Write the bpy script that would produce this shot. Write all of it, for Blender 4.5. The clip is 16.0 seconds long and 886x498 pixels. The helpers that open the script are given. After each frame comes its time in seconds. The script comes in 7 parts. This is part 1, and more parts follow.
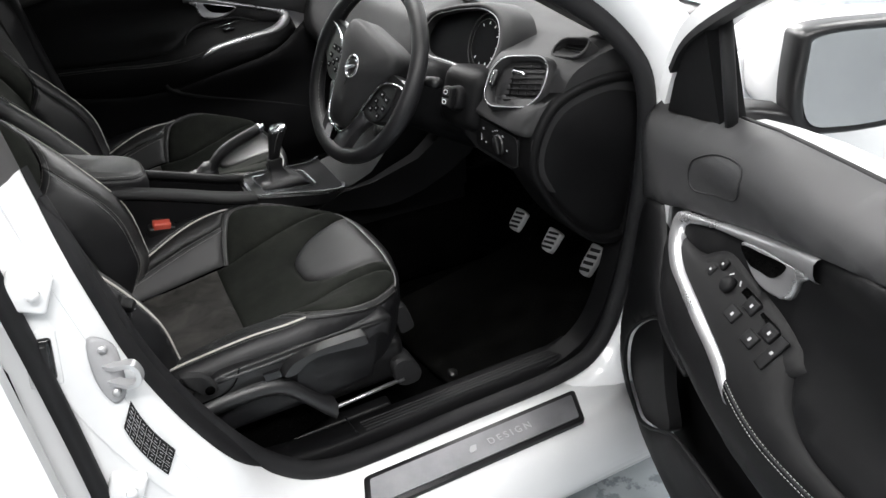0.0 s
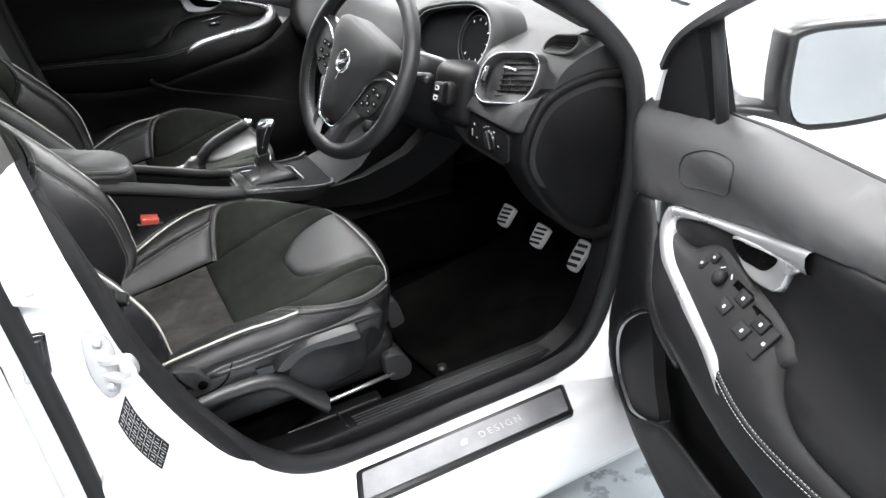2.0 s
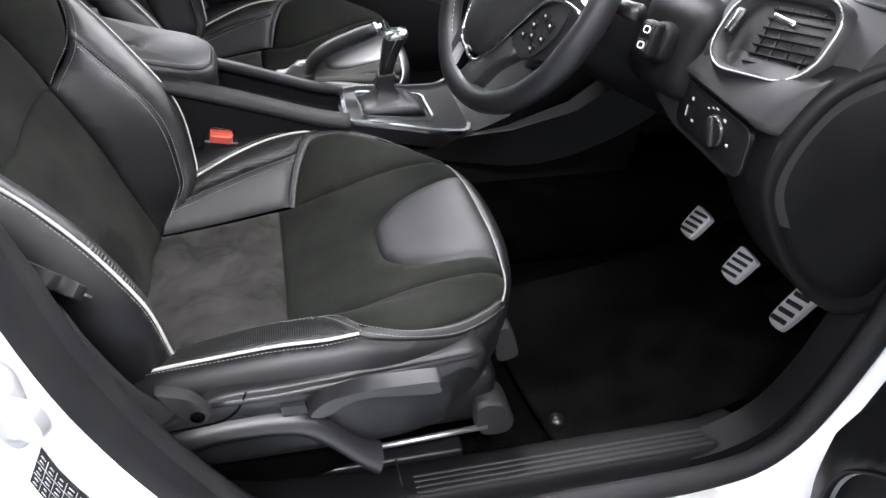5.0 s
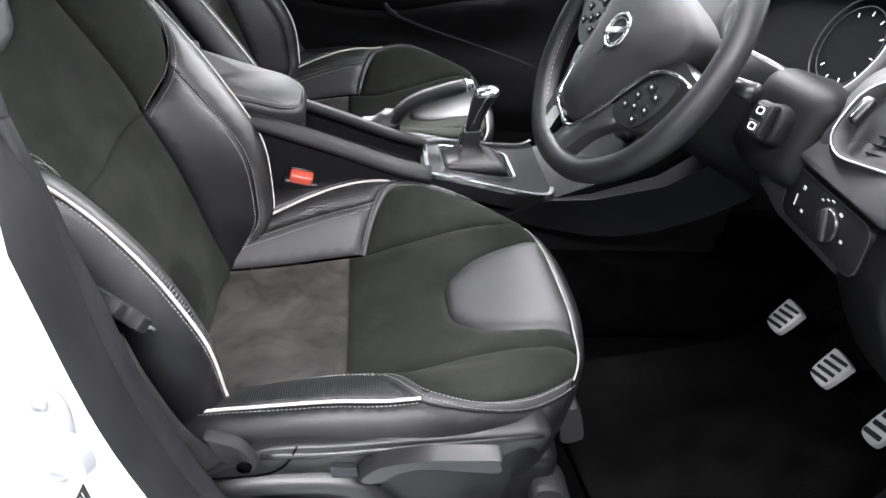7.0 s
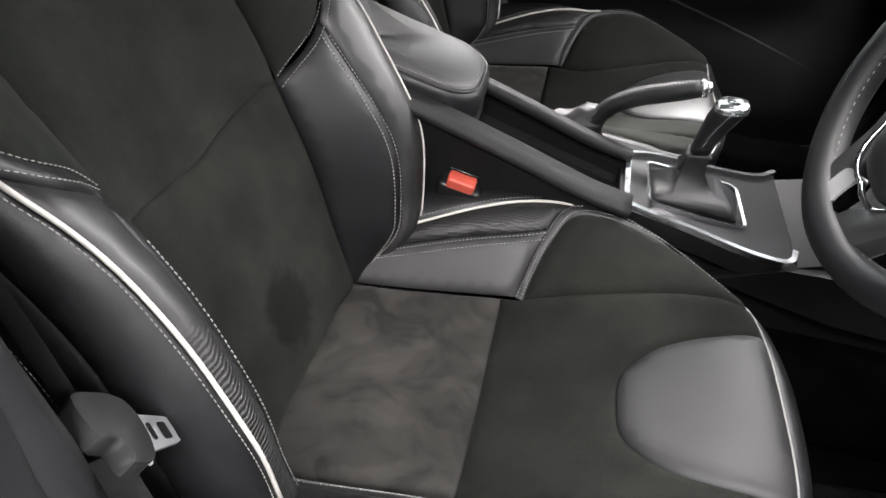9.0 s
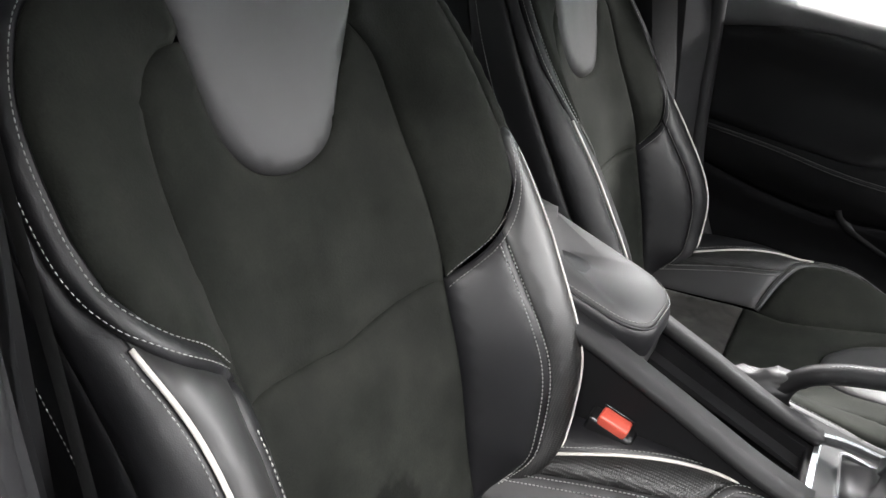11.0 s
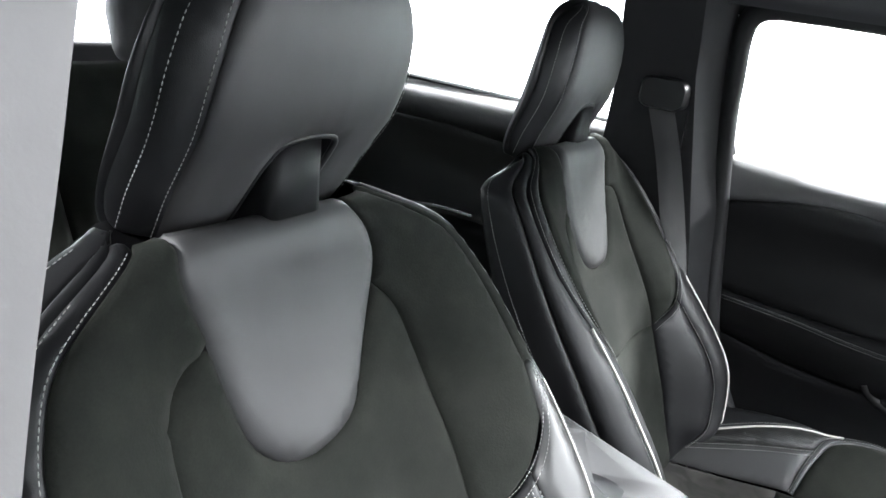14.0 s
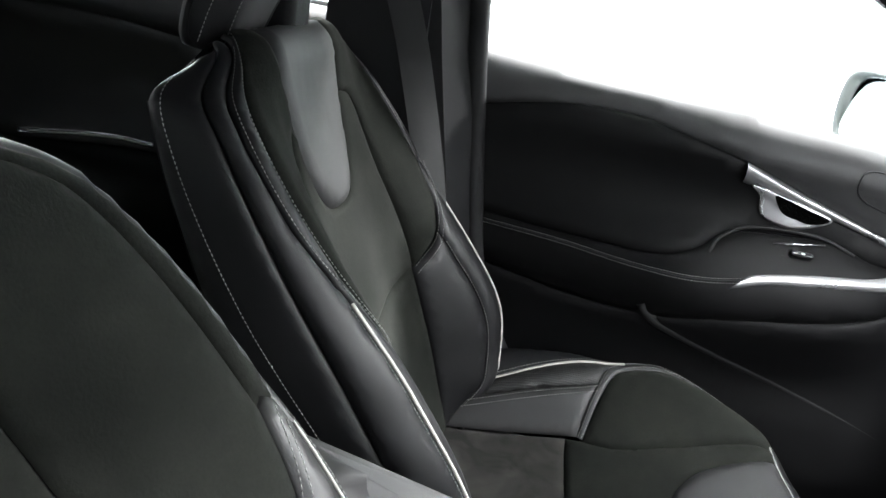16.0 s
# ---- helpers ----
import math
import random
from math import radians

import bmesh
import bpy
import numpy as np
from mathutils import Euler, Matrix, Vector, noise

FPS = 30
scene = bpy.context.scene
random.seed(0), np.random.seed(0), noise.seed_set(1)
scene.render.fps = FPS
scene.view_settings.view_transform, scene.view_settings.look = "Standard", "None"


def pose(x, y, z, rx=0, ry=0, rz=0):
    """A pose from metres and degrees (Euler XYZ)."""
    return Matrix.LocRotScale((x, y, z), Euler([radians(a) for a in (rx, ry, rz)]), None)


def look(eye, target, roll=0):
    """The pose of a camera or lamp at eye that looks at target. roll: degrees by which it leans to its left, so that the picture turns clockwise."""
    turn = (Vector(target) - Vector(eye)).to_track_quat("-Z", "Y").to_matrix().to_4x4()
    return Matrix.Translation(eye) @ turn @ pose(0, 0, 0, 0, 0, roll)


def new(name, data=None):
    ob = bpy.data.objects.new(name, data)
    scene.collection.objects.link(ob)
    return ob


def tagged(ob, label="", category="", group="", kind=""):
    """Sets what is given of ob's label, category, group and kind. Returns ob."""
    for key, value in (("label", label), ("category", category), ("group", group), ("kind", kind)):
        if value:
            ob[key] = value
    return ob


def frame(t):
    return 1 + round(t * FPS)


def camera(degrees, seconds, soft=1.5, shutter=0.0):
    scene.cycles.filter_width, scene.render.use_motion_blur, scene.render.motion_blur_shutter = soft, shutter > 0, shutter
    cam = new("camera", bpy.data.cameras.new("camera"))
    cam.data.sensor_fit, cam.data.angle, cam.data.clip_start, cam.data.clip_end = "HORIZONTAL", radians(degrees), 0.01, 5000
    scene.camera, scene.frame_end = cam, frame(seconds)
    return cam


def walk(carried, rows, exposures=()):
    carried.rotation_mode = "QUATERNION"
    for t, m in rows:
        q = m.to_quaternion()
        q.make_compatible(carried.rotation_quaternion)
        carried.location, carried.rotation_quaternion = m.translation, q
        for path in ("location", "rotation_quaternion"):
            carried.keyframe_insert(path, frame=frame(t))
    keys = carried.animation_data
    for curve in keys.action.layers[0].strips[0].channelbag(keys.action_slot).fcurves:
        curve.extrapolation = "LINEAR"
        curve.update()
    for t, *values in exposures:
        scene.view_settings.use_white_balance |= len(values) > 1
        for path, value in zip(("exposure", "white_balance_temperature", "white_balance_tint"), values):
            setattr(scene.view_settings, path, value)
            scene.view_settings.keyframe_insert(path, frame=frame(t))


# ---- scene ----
cam = camera(62.5, 16.0)
PATH = [
    (0, (-0.121, -1.65, 1.343), (0.629, -0.078, 0.36), -3.7),
    (0.5, (-0.133, -1.651, 1.34), (0.647, -0.107, 0.336), -3.5),
    (1, (-0.135, -1.656, 1.34), (0.668, -0.126, 0.333), -3.2),
    (1.5, (-0.14, -1.655, 1.344), (0.669, -0.123, 0.344), -2.9),
    (2, (-0.144, -1.648, 1.344), (0.653, -0.105, 0.352), -2.8),
    (2.5, (-0.149, -1.617, 1.339), (0.628, -0.066, 0.343), -3.0),
    (3, (-0.133, -1.527, 1.325), (0.611, 0.022, 0.302), -3.0),
    (3.5, (-0.108, -1.424, 1.281), (0.654, 0.071, 0.192), -1.4),
    (4, (-0.032, -1.322, 1.252), (0.583, 0.194, 0.102), 1.3),
    (4.5, (0.026, -1.261, 1.233), (0.504, 0.282, 0.054), 1.9),
    (5, (0.048, -1.227, 1.217), (0.439, 0.338, 0.035), 2.5),
    (5.2, (0.049, -1.227, 1.215), (0.417, 0.359, 0.054), 2.8),
    (7.3, (0.033, -1.161, 1.195), (0.251, 0.515, 0.126), 5.5),
    (7.5, (0.036, -1.141, 1.189), (0.239, 0.529, 0.108), 5.5),
    (8, (0.037, -1.056, 1.16), (0.213, 0.575, 0.015), 5.9),
    (8.5, (0.042, -0.959, 1.153), (0.088, 0.605, -0.093), 6.8),
    (9, (0.038, -0.879, 1.153), (-0.172, 0.674, -0.089), 7.3),
    (9.5, (0.037, -0.837, 1.15), (-0.373, 0.662, -0.11), 9.1),
    (10, (0.037, -0.821, 1.157), (-0.506, 0.655, -0.078), 9.9),
    (10.2, (0.038, -0.813, 1.153), (-0.552, 0.691, -0.025), 10.5),
    (12.3, (0.034, -0.812, 1.246), (-0.935, 0.804, 0.575), 9.2),
    (12.5, (0.03, -0.811, 1.255), (-0.932, 0.812, 0.592), 9.6),
    (13, (0.025, -0.82, 1.285), (-0.934, 0.826, 0.675), 9.3),
    (13.5, (0.014, -0.817, 1.3), (-0.957, 0.829, 0.711), 9.2),
    (14, (-0.037, -0.773, 1.298), (-0.922, 0.897, 0.645), 8.2),
    (14.5, (-0.093, -0.734, 1.293), (-0.735, 1.038, 0.623), 9.7),
    (15, (-0.133, -0.649, 1.271), (-0.495, 1.19, 0.572), 9.1),
    (15.5, (-0.153, -0.538, 1.237), (-0.407, 1.307, 0.507), 9.3),
    (16, (-0.164, -0.449, 1.206), (-0.285, 1.404, 0.462), 10.5),
]
LIGHTNESS = [(0, -1.85, 6500, 10), (0.5, -1.4, 6500, 10), (1, -1.15, 6450, 10), (2.5, -0.83, 6400, 10), (4, -0.98, 6300, 12), (5, -0.69, 6250, 14), (7.5, -0.38, 6300, 14), (8.5, -0.72, 6400, 14), (9, -0.72, 6550, 13), (10.2, -0.60, 6600, 13), (12.3, 0.05, 6250, 8), (13.5, 0.50, 6150, 9), (14.5, 0.28, 6200, 8), (16, -0.10, 6300, 8)]
walk(cam, [(t, look(eye, target, roll)) for t, eye, target, roll in PATH], LIGHTNESS)
LAMP_POWER = 420.0

# ---- light and surroundings ----
world = bpy.data.worlds.new("sky")
world.use_nodes = True
world.node_tree.nodes["Background"].inputs[0].default_value = (0.9, 0.95, 1.0, 1)
world.node_tree.nodes["Background"].inputs[1].default_value = 0.4
scene.world = world


# ---- materials ----
def principled(name, colour, rough=0.5, metal=0.0, spec=0.5, coat=0.0, sheen=0.0):
    m = bpy.data.materials.new(name)
    m.use_nodes = True
    b = m.node_tree.nodes["Principled BSDF"]
    b.inputs["Base Color"].default_value = (*colour, 1)
    b.inputs["Roughness"].default_value = rough
    b.inputs["Metallic"].default_value = metal
    b.inputs["Specular IOR Level"].default_value = spec
    b.inputs["Coat Weight"].default_value = coat
    b.inputs["Sheen Weight"].default_value = sheen
    return m, m.node_tree, b


def coords(nt, scale=1.0):
    tc = nt.nodes.new("ShaderNodeTexCoord")
    mp = nt.nodes.new("ShaderNodeMapping")
    mp.inputs["Scale"].default_value = (scale, scale, scale) if isinstance(scale, (int, float)) else scale
    nt.links.new(tc.outputs["Object"], mp.inputs["Vector"])
    return mp.outputs["Vector"]


def noise_node(nt, vec, scale, detail=4.0, rough=0.55):
    n = nt.nodes.new("ShaderNodeTexNoise")
    n.inputs["Scale"].default_value = scale
    n.inputs["Detail"].default_value = detail
    n.inputs["Roughness"].default_value = rough
    nt.links.new(vec, n.inputs["Vector"])
    return n.outputs["Fac"]


def ramp(nt, fac, stops):
    r = nt.nodes.new("ShaderNodeValToRGB")
    while len(r.color_ramp.elements) < len(stops):
        r.color_ramp.elements.new(0.5)
    for e, (p, c) in zip(r.color_ramp.elements, stops):
        e.position = p
        e.color = (*c, 1) if isinstance(c, tuple) else (c, c, c, 1)
    nt.links.new(fac, r.inputs["Fac"])
    return r.outputs["Color"]


def bump(nt, b, height, strength=0.3, distance=0.001):
    n = nt.nodes.new("ShaderNodeBump")
    n.inputs["Strength"].default_value = strength
    n.inputs["Distance"].default_value = distance
    nt.links.new(height, n.inputs["Height"])
    nt.links.new(n.outputs["Normal"], b.inputs["Normal"])


def grained(name, dark, light, rough=(0.35, 0.5), grain=900, patch=9, strength=0.25, distance=0.0006, metal=0.0, spec=0.5, coat=0.0, sheen=0.0, cells=False, crease=0.0):
    """A surface with a fine relief, and colour and gloss that wander at a larger scale."""
    m, nt, b = principled(name, dark, rough[0], metal, spec, coat, sheen)
    vec = coords(nt)
    big = noise_node(nt, vec, patch, 5)
    nt.links.new(ramp(nt, big, [(0.3, dark), (0.72, light)]), b.inputs["Base Color"])
    nt.links.new(ramp(nt, big, [(0.25, rough[0]), (0.75, rough[1])]), b.inputs["Roughness"])
    if cells:
        v = nt.nodes.new("ShaderNodeTexVoronoi")
        v.feature = "DISTANCE_TO_EDGE"
        v.inputs["Scale"].default_value = grain
        nt.links.new(vec, v.inputs["Vector"])
        bump(nt, b, v.outputs["Distance"], strength, distance)
    else:
        bump(nt, b, noise_node(nt, vec, grain, 3), strength, distance)
    if crease:
        soft = nt.nodes.new("ShaderNodeBump")
        soft.inputs["Strength"].default_value = crease
        soft.inputs["Distance"].default_value = 0.006
        folds = noise_node(nt, coords(nt, (7, 15, 7)), 1.0, 1.5, 0.5)
        nt.links.new(folds, soft.inputs["Height"])
        fine = b.inputs["Normal"].links[0].from_node
        nt.links.new(soft.outputs["Normal"], fine.inputs["Normal"])
    return m


def suede_material(name="suede", stain=None):
    m, nt, b = principled(name, (0.02, 0.021, 0.018), 0.95, 0, 0.12, 0, 0.03)
    vec = coords(nt)
    big = noise_node(nt, vec, 11, 6, 0.65)
    fine = noise_node(nt, vec, 420, 3)
    mix = nt.nodes.new("ShaderNodeMix")
    mix.data_type = "RGBA"
    mix.blend_type = "MULTIPLY"
    mix.inputs["Factor"].default_value = 0.55
    nt.links.new(ramp(nt, big, [(0.32, (0.0064, 0.0071, 0.0060)), (0.5, (0.0115, 0.0124, 0.0107)), (0.7, (0.0185, 0.0195, 0.0166))]), mix.inputs["A"])
    nt.links.new(ramp(nt, fine, [(0.3, 0.55), (0.7, 1.0)]), mix.inputs["B"])
    colour = mix.outputs["Result"]
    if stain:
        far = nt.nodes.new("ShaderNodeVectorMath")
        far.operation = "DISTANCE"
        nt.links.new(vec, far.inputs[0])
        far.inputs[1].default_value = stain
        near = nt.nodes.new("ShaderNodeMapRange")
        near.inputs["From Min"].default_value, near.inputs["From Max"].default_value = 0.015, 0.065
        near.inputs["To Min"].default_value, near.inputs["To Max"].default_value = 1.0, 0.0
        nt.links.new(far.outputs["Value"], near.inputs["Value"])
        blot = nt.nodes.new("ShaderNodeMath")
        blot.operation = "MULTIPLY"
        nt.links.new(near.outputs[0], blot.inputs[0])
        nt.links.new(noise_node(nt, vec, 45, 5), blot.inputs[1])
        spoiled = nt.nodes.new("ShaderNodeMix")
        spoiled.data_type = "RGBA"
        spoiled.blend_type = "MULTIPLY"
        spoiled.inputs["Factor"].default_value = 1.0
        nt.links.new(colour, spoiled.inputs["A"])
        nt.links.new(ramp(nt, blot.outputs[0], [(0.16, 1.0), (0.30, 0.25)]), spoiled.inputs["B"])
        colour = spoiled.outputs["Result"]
    nt.links.new(colour, b.inputs["Base Color"])
    b.inputs["Sheen Roughness"].default_value = 0.6
    b.inputs["Sheen Tint"].default_value = (0.75, 0.8, 0.7, 1)
    bump(nt, b, fine, 0.4, 0.0008)
    return m


def cloth_material():
    """Napped cloth, brushed to and fro and smudged by hand."""
    m, nt, b = principled("napped_cloth", (0.018, 0.017, 0.016), 0.92, 0, 0.15, 0, 0.08)
    vec = coords(nt)
    big = nt.nodes.new("ShaderNodeTexNoise")
    big.inputs["Scale"].default_value = 13
    big.inputs["Detail"].default_value = 4
    big.inputs["Distortion"].default_value = 1.6
    nt.links.new(vec, big.inputs["Vector"])
    sweep = nt.nodes.new("ShaderNodeTexWave")
    sweep.wave_type = "RINGS"
    sweep.rings_direction = "SPHERICAL"
    sweep.inputs["Scale"].default_value = 7.0
    sweep.inputs["Distortion"].default_value = 7.0
    sweep.inputs["Detail"].default_value = 2.0
    sweep.inputs["Detail Scale"].default_value = 1.6
    nt.links.new(vec, sweep.inputs["Vector"])
    strokes = sweep.outputs["Fac"]
    mix = nt.nodes.new("ShaderNodeMix")
    mix.data_type = "RGBA"
    mix.blend_type = "MULTIPLY"
    mix.inputs["Factor"].default_value = 0.8
    nt.links.new(ramp(nt, big.outputs["Fac"], [(0.34, (0.021, 0.0200, 0.0185)), (0.48, (0.037, 0.0348, 0.0322)), (0.7, (0.048, 0.0450, 0.0416))]), mix.inputs["A"])
    nt.links.new(ramp(nt, strokes, [(0.15, 0.66), (0.6, 1.0)]), mix.inputs["B"])
    nt.links.new(mix.outputs["Result"], b.inputs["Base Color"])
    bump(nt, b, noise_node(nt, vec, 500, 3), 0.35, 0.0008)
    return m


def ribbed_material(name, scale, direction, dark=0.004, light=0.022, cross="", fade=None, relief=0.7):
    """A woven leather strip with fine ribs."""
    m, nt, b = principled(name, (0.022, 0.022, 0.023), 0.45)
    vec = coords(nt)
    w = nt.nodes.new("ShaderNodeTexWave")
    w.bands_direction = direction
    w.inputs["Scale"].default_value = scale
    w.inputs["Distortion"].default_value = 0.4
    nt.links.new(vec, w.inputs["Vector"])
    height = w.outputs["Fac"]
    if cross:
        w2 = nt.nodes.new("ShaderNodeTexWave")
        w2.bands_direction = cross
        w2.inputs["Scale"].default_value = scale * 0.8
        w2.inputs["Distortion"].default_value = 0.4
        nt.links.new(vec, w2.inputs["Vector"])
        both = nt.nodes.new("ShaderNodeMath")
        both.operation = "MULTIPLY"
        nt.links.new(height, both.inputs[0])
        nt.links.new(w2.outputs["Fac"], both.inputs[1])
        height = both.outputs[0]
    if fade:
        sep = nt.nodes.new("ShaderNodeSeparateXYZ")
        nt.links.new(vec, sep.inputs[0])
        span = nt.nodes.new("ShaderNodeMapRange")
        span.inputs["From Min"].default_value, span.inputs["From Max"].default_value = fade
        span.inputs["To Min"].default_value, span.inputs["To Max"].default_value = 0.0, 1.0
        nt.links.new(sep.outputs["Z"], span.inputs["Value"])
        mixed = nt.nodes.new("ShaderNodeMix")
        nt.links.new(span.outputs[0], mixed.inputs[0])
        nt.links.new(height, mixed.inputs[2])
        mixed.inputs[3].default_value = 0.55
        height = mixed.outputs[0]
    nt.links.new(ramp(nt, height, [(0.2, dark), (0.8, light)]), b.inputs["Base Color"])
    bump(nt, b, height, relief, 0.0012)
    return m


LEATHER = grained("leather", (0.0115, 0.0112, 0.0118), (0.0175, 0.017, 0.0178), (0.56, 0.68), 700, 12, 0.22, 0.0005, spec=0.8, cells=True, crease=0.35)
# Darker copy of the leather, with the shade of sideways faces in its colour.
LEATHER_SHADED = grained("leather_shaded", (0.005, 0.005, 0.006), (0.008, 0.008, 0.009), (0.42, 0.54), 700, 12, 0.22, 0.0005, spec=0.40, cells=True, crease=0.2)
SUEDE = suede_material()
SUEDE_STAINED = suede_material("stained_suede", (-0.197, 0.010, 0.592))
CUSHION_CLOTH = cloth_material()
RIBS = ribbed_material("ribbed_leather", 82, "Z", 0.004, 0.030, fade=(0.68, 0.80), relief=0.8)
MESHED = ribbed_material("meshed_leather", 120, "X", 0.003, 0.034, cross="Y", relief=0.4)
WING_MESH = ribbed_material("wing_mesh", 150, "Z", 0.006, 0.022, cross="X", fade=(0.62, 0.78), relief=0.3)
SEAT_PLASTIC = grained("seat_plastic", (0.010, 0.010, 0.0105), (0.014, 0.014, 0.015), (0.36, 0.46), 900, 8, 0.3, 0.0004, spec=0.6, cells=True)
PIPING = grained("piping", (0.44, 0.42, 0.39), (0.52, 0.50, 0.47), (0.45, 0.55), 600, 30, 0.1)
THREAD = grained("thread", (0.22, 0.22, 0.21), (0.30, 0.30, 0.29), (0.6, 0.7), 1500, 60, 0.2)
PLASTIC = grained("soft_plastic", (0.0045, 0.0045, 0.005), (0.0065, 0.0065, 0.007), (0.48, 0.6), 900, 8, 0.3, 0.0004, spec=0.13, cells=True)
PLASTIC_GREY = grained("dash_plastic", (0.009, 0.009, 0.0095), (0.012, 0.012, 0.013), (0.6, 0.72), 900, 8, 0.3, 0.0004, spec=0.35, cells=True)
HARD = grained("hard_plastic", (0.005, 0.005, 0.0055), (0.008, 0.008, 0.0085), (0.3, 0.42), 500, 10, 0.1, 0.0003)
GLOSS = grained("gloss_black", (0.006, 0.006, 0.007), (0.01, 0.01, 0.011), (0.08, 0.16), 40, 10, 0.02)
RUBBER = grained("rubber", (0.009, 0.009, 0.010), (0.016, 0.016, 0.017), (0.6, 0.75), 300, 14, 0.2, spec=0.22)
# Near-black pile, also used to paint shade into hollows and slots.
CARPET_AND_SHADE = grained("carpet", (0.001, 0.001, 0.001), (0.003, 0.003, 0.003), (0.95, 1.0), 260, 22, 1.0, 0.004, spec=0.0)
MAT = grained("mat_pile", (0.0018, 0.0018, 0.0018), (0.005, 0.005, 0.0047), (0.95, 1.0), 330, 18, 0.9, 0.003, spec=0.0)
PAINT = grained("white_paint", (0.78, 0.79, 0.80), (0.84, 0.84, 0.85), (0.18, 0.26), 15, 5, 0.02, coat=0.6)
CHROME = grained("satin_chrome", (0.66, 0.67, 0.69), (0.78, 0.79, 0.80), (0.16, 0.26), 300, 12, 0.03, metal=1.0)
TREAD_STEEL = grained("tread_steel", (0.20, 0.20, 0.212), (0.28, 0.28, 0.292), (0.40, 0.5), 500, 15, 0.05, metal=1.0)
STEEL = grained("brushed_steel", (0.56, 0.56, 0.58), (0.68, 0.68, 0.70), (0.38, 0.5), 500, 15, 0.05, metal=1.0)
GRIP_METAL = grained("satin_grip", (0.34, 0.34, 0.35), (0.42, 0.42, 0.43), (0.24, 0.34), 300, 12, 0.03, metal=0.75)
SPOKE_METAL = grained("dark_satin_metal", (0.10, 0.10, 0.105), (0.13, 0.13, 0.135), (0.28, 0.38), 300, 12, 0.03, metal=0.8)
DIAL = grained("dial_face", (0.0012, 0.0013, 0.0016), (0.002, 0.0021, 0.0025), (0.7, 0.8), 300, 12, 0.0, spec=0.03)
SILVER = grained("silver_paint", (0.50, 0.50, 0.51), (0.60, 0.60, 0.61), (0.3, 0.4), 300, 12, 0.04, metal=0.55)
RED = grained("red_plastic", (0.42, 0.06, 0.04), (0.50, 0.085, 0.055), (0.35, 0.45), 300, 20, 0.05)
WHITE_MARK = grained("white_mark", (0.62, 0.63, 0.64), (0.72, 0.73, 0.74), (0.5, 0.6), 300, 20, 0.02)
PILLAR_MARK = grained("grey_mark", (0.30, 0.30, 0.31), (0.38, 0.38, 0.39), (0.5, 0.6), 300, 20, 0.02)
BELT = ribbed_material("belt_webbing", 300, "DIAGONAL", 0.018, 0.045)
HEADLINER = grained("headlining", (0.02, 0.02, 0.022), (0.028, 0.028, 0.03), (0.9, 1.0), 500, 9, 0.5)
# Grey between white frame and black seal: the edge's light is in the colour.
PILLAR_EDGE_LIT = grained("pillar_edge_lit", (0.052, 0.051, 0.051), (0.068, 0.066, 0.066), (0.5, 0.6), 400, 8, 0.1, spec=0.3)
PILLAR = grained("pillar_trim", (0.008, 0.008, 0.009), (0.011, 0.011, 0.012), (0.55, 0.65), 800, 9, 0.3, 0.0004, spec=0.25)
DOOR_PAD = grained("door_pad", (0.0030, 0.0030, 0.0033), (0.0048, 0.0048, 0.0052), (0.48, 0.58), 700, 12, 0.22, 0.0005, spec=0.12, cells=True)
# Lighter than the dash plastic: window light on the pads is in the colour.
DOOR_TOP_LIT = grained("door_top_lit", (0.020, 0.020, 0.021), (0.026, 0.026, 0.027), (0.50, 0.60), 900, 8, 0.3, 0.0004, spec=0.4, cells=True)
ROOMWHITE = grained("painted_wall", (0.80, 0.81, 0.82), (0.86, 0.86, 0.86), (0.7, 0.85), 60, 1.5, 0.15, 0.002)
MIRROR = principled("mirror_glass", (0.86, 0.9, 0.92), 0.02, 1.0)[0]


def glass_material():
    m, nt, b = principled("window_glass", (0.9, 0.95, 0.93), 0.0, 0, 0.5)
    mixer = nt.nodes.new("ShaderNodeMixShader")
    clear = nt.nodes.new("ShaderNodeBsdfTransparent")
    glossy = nt.nodes.new("ShaderNodeBsdfGlossy")
    glossy.inputs["Roughness"].default_value = 0.02
    clear.inputs["Color"].default_value = (0.92, 0.96, 0.94, 1)
    fres = nt.nodes.new("ShaderNodeFresnel")
    fres.inputs["IOR"].default_value = 1.45
    nt.links.new(fres.outputs[0], mixer.inputs[0])
    nt.links.new(clear.outputs[0], mixer.inputs[1])
    nt.links.new(glossy.outputs[0], mixer.inputs[2])
    nt.links.new(mixer.outputs[0], nt.nodes["Material Output"].inputs["Surface"])
    return m


WALLGREY = grained("grey_wall", (0.14, 0.144, 0.148), (0.18, 0.184, 0.188), (0.7, 0.85), 60, 1.5, 0.15, 0.002)
GLASS = glass_material()


def floor_material():
    m, nt, b = principled("worn_concrete", (0.3, 0.32, 0.34), 0.55)
    vec = coords(nt)
    big = noise_node(nt, vec, 2.2, 8, 0.65)
    chips = noise_node(nt, vec, 9, 8, 0.7)
    mix = nt.nodes.new("ShaderNodeMix")
    mix.data_type = "RGBA"
    nt.links.new(ramp(nt, chips, [(0.56, 0.0), (0.6, 1.0)]), mix.inputs["Factor"])
    nt.links.new(ramp(nt, big, [(0.3, (0.20, 0.225, 0.24)), (0.7, (0.30, 0.325, 0.34))]), mix.inputs["A"])
    mix.inputs["B"].default_value = (0.13, 0.145, 0.16, 1)
    nt.links.new(mix.outputs["Result"], b.inputs["Base Color"])
    bump(nt, b, chips, 0.4, 0.004)
    return m


FLOOR = floor_material()


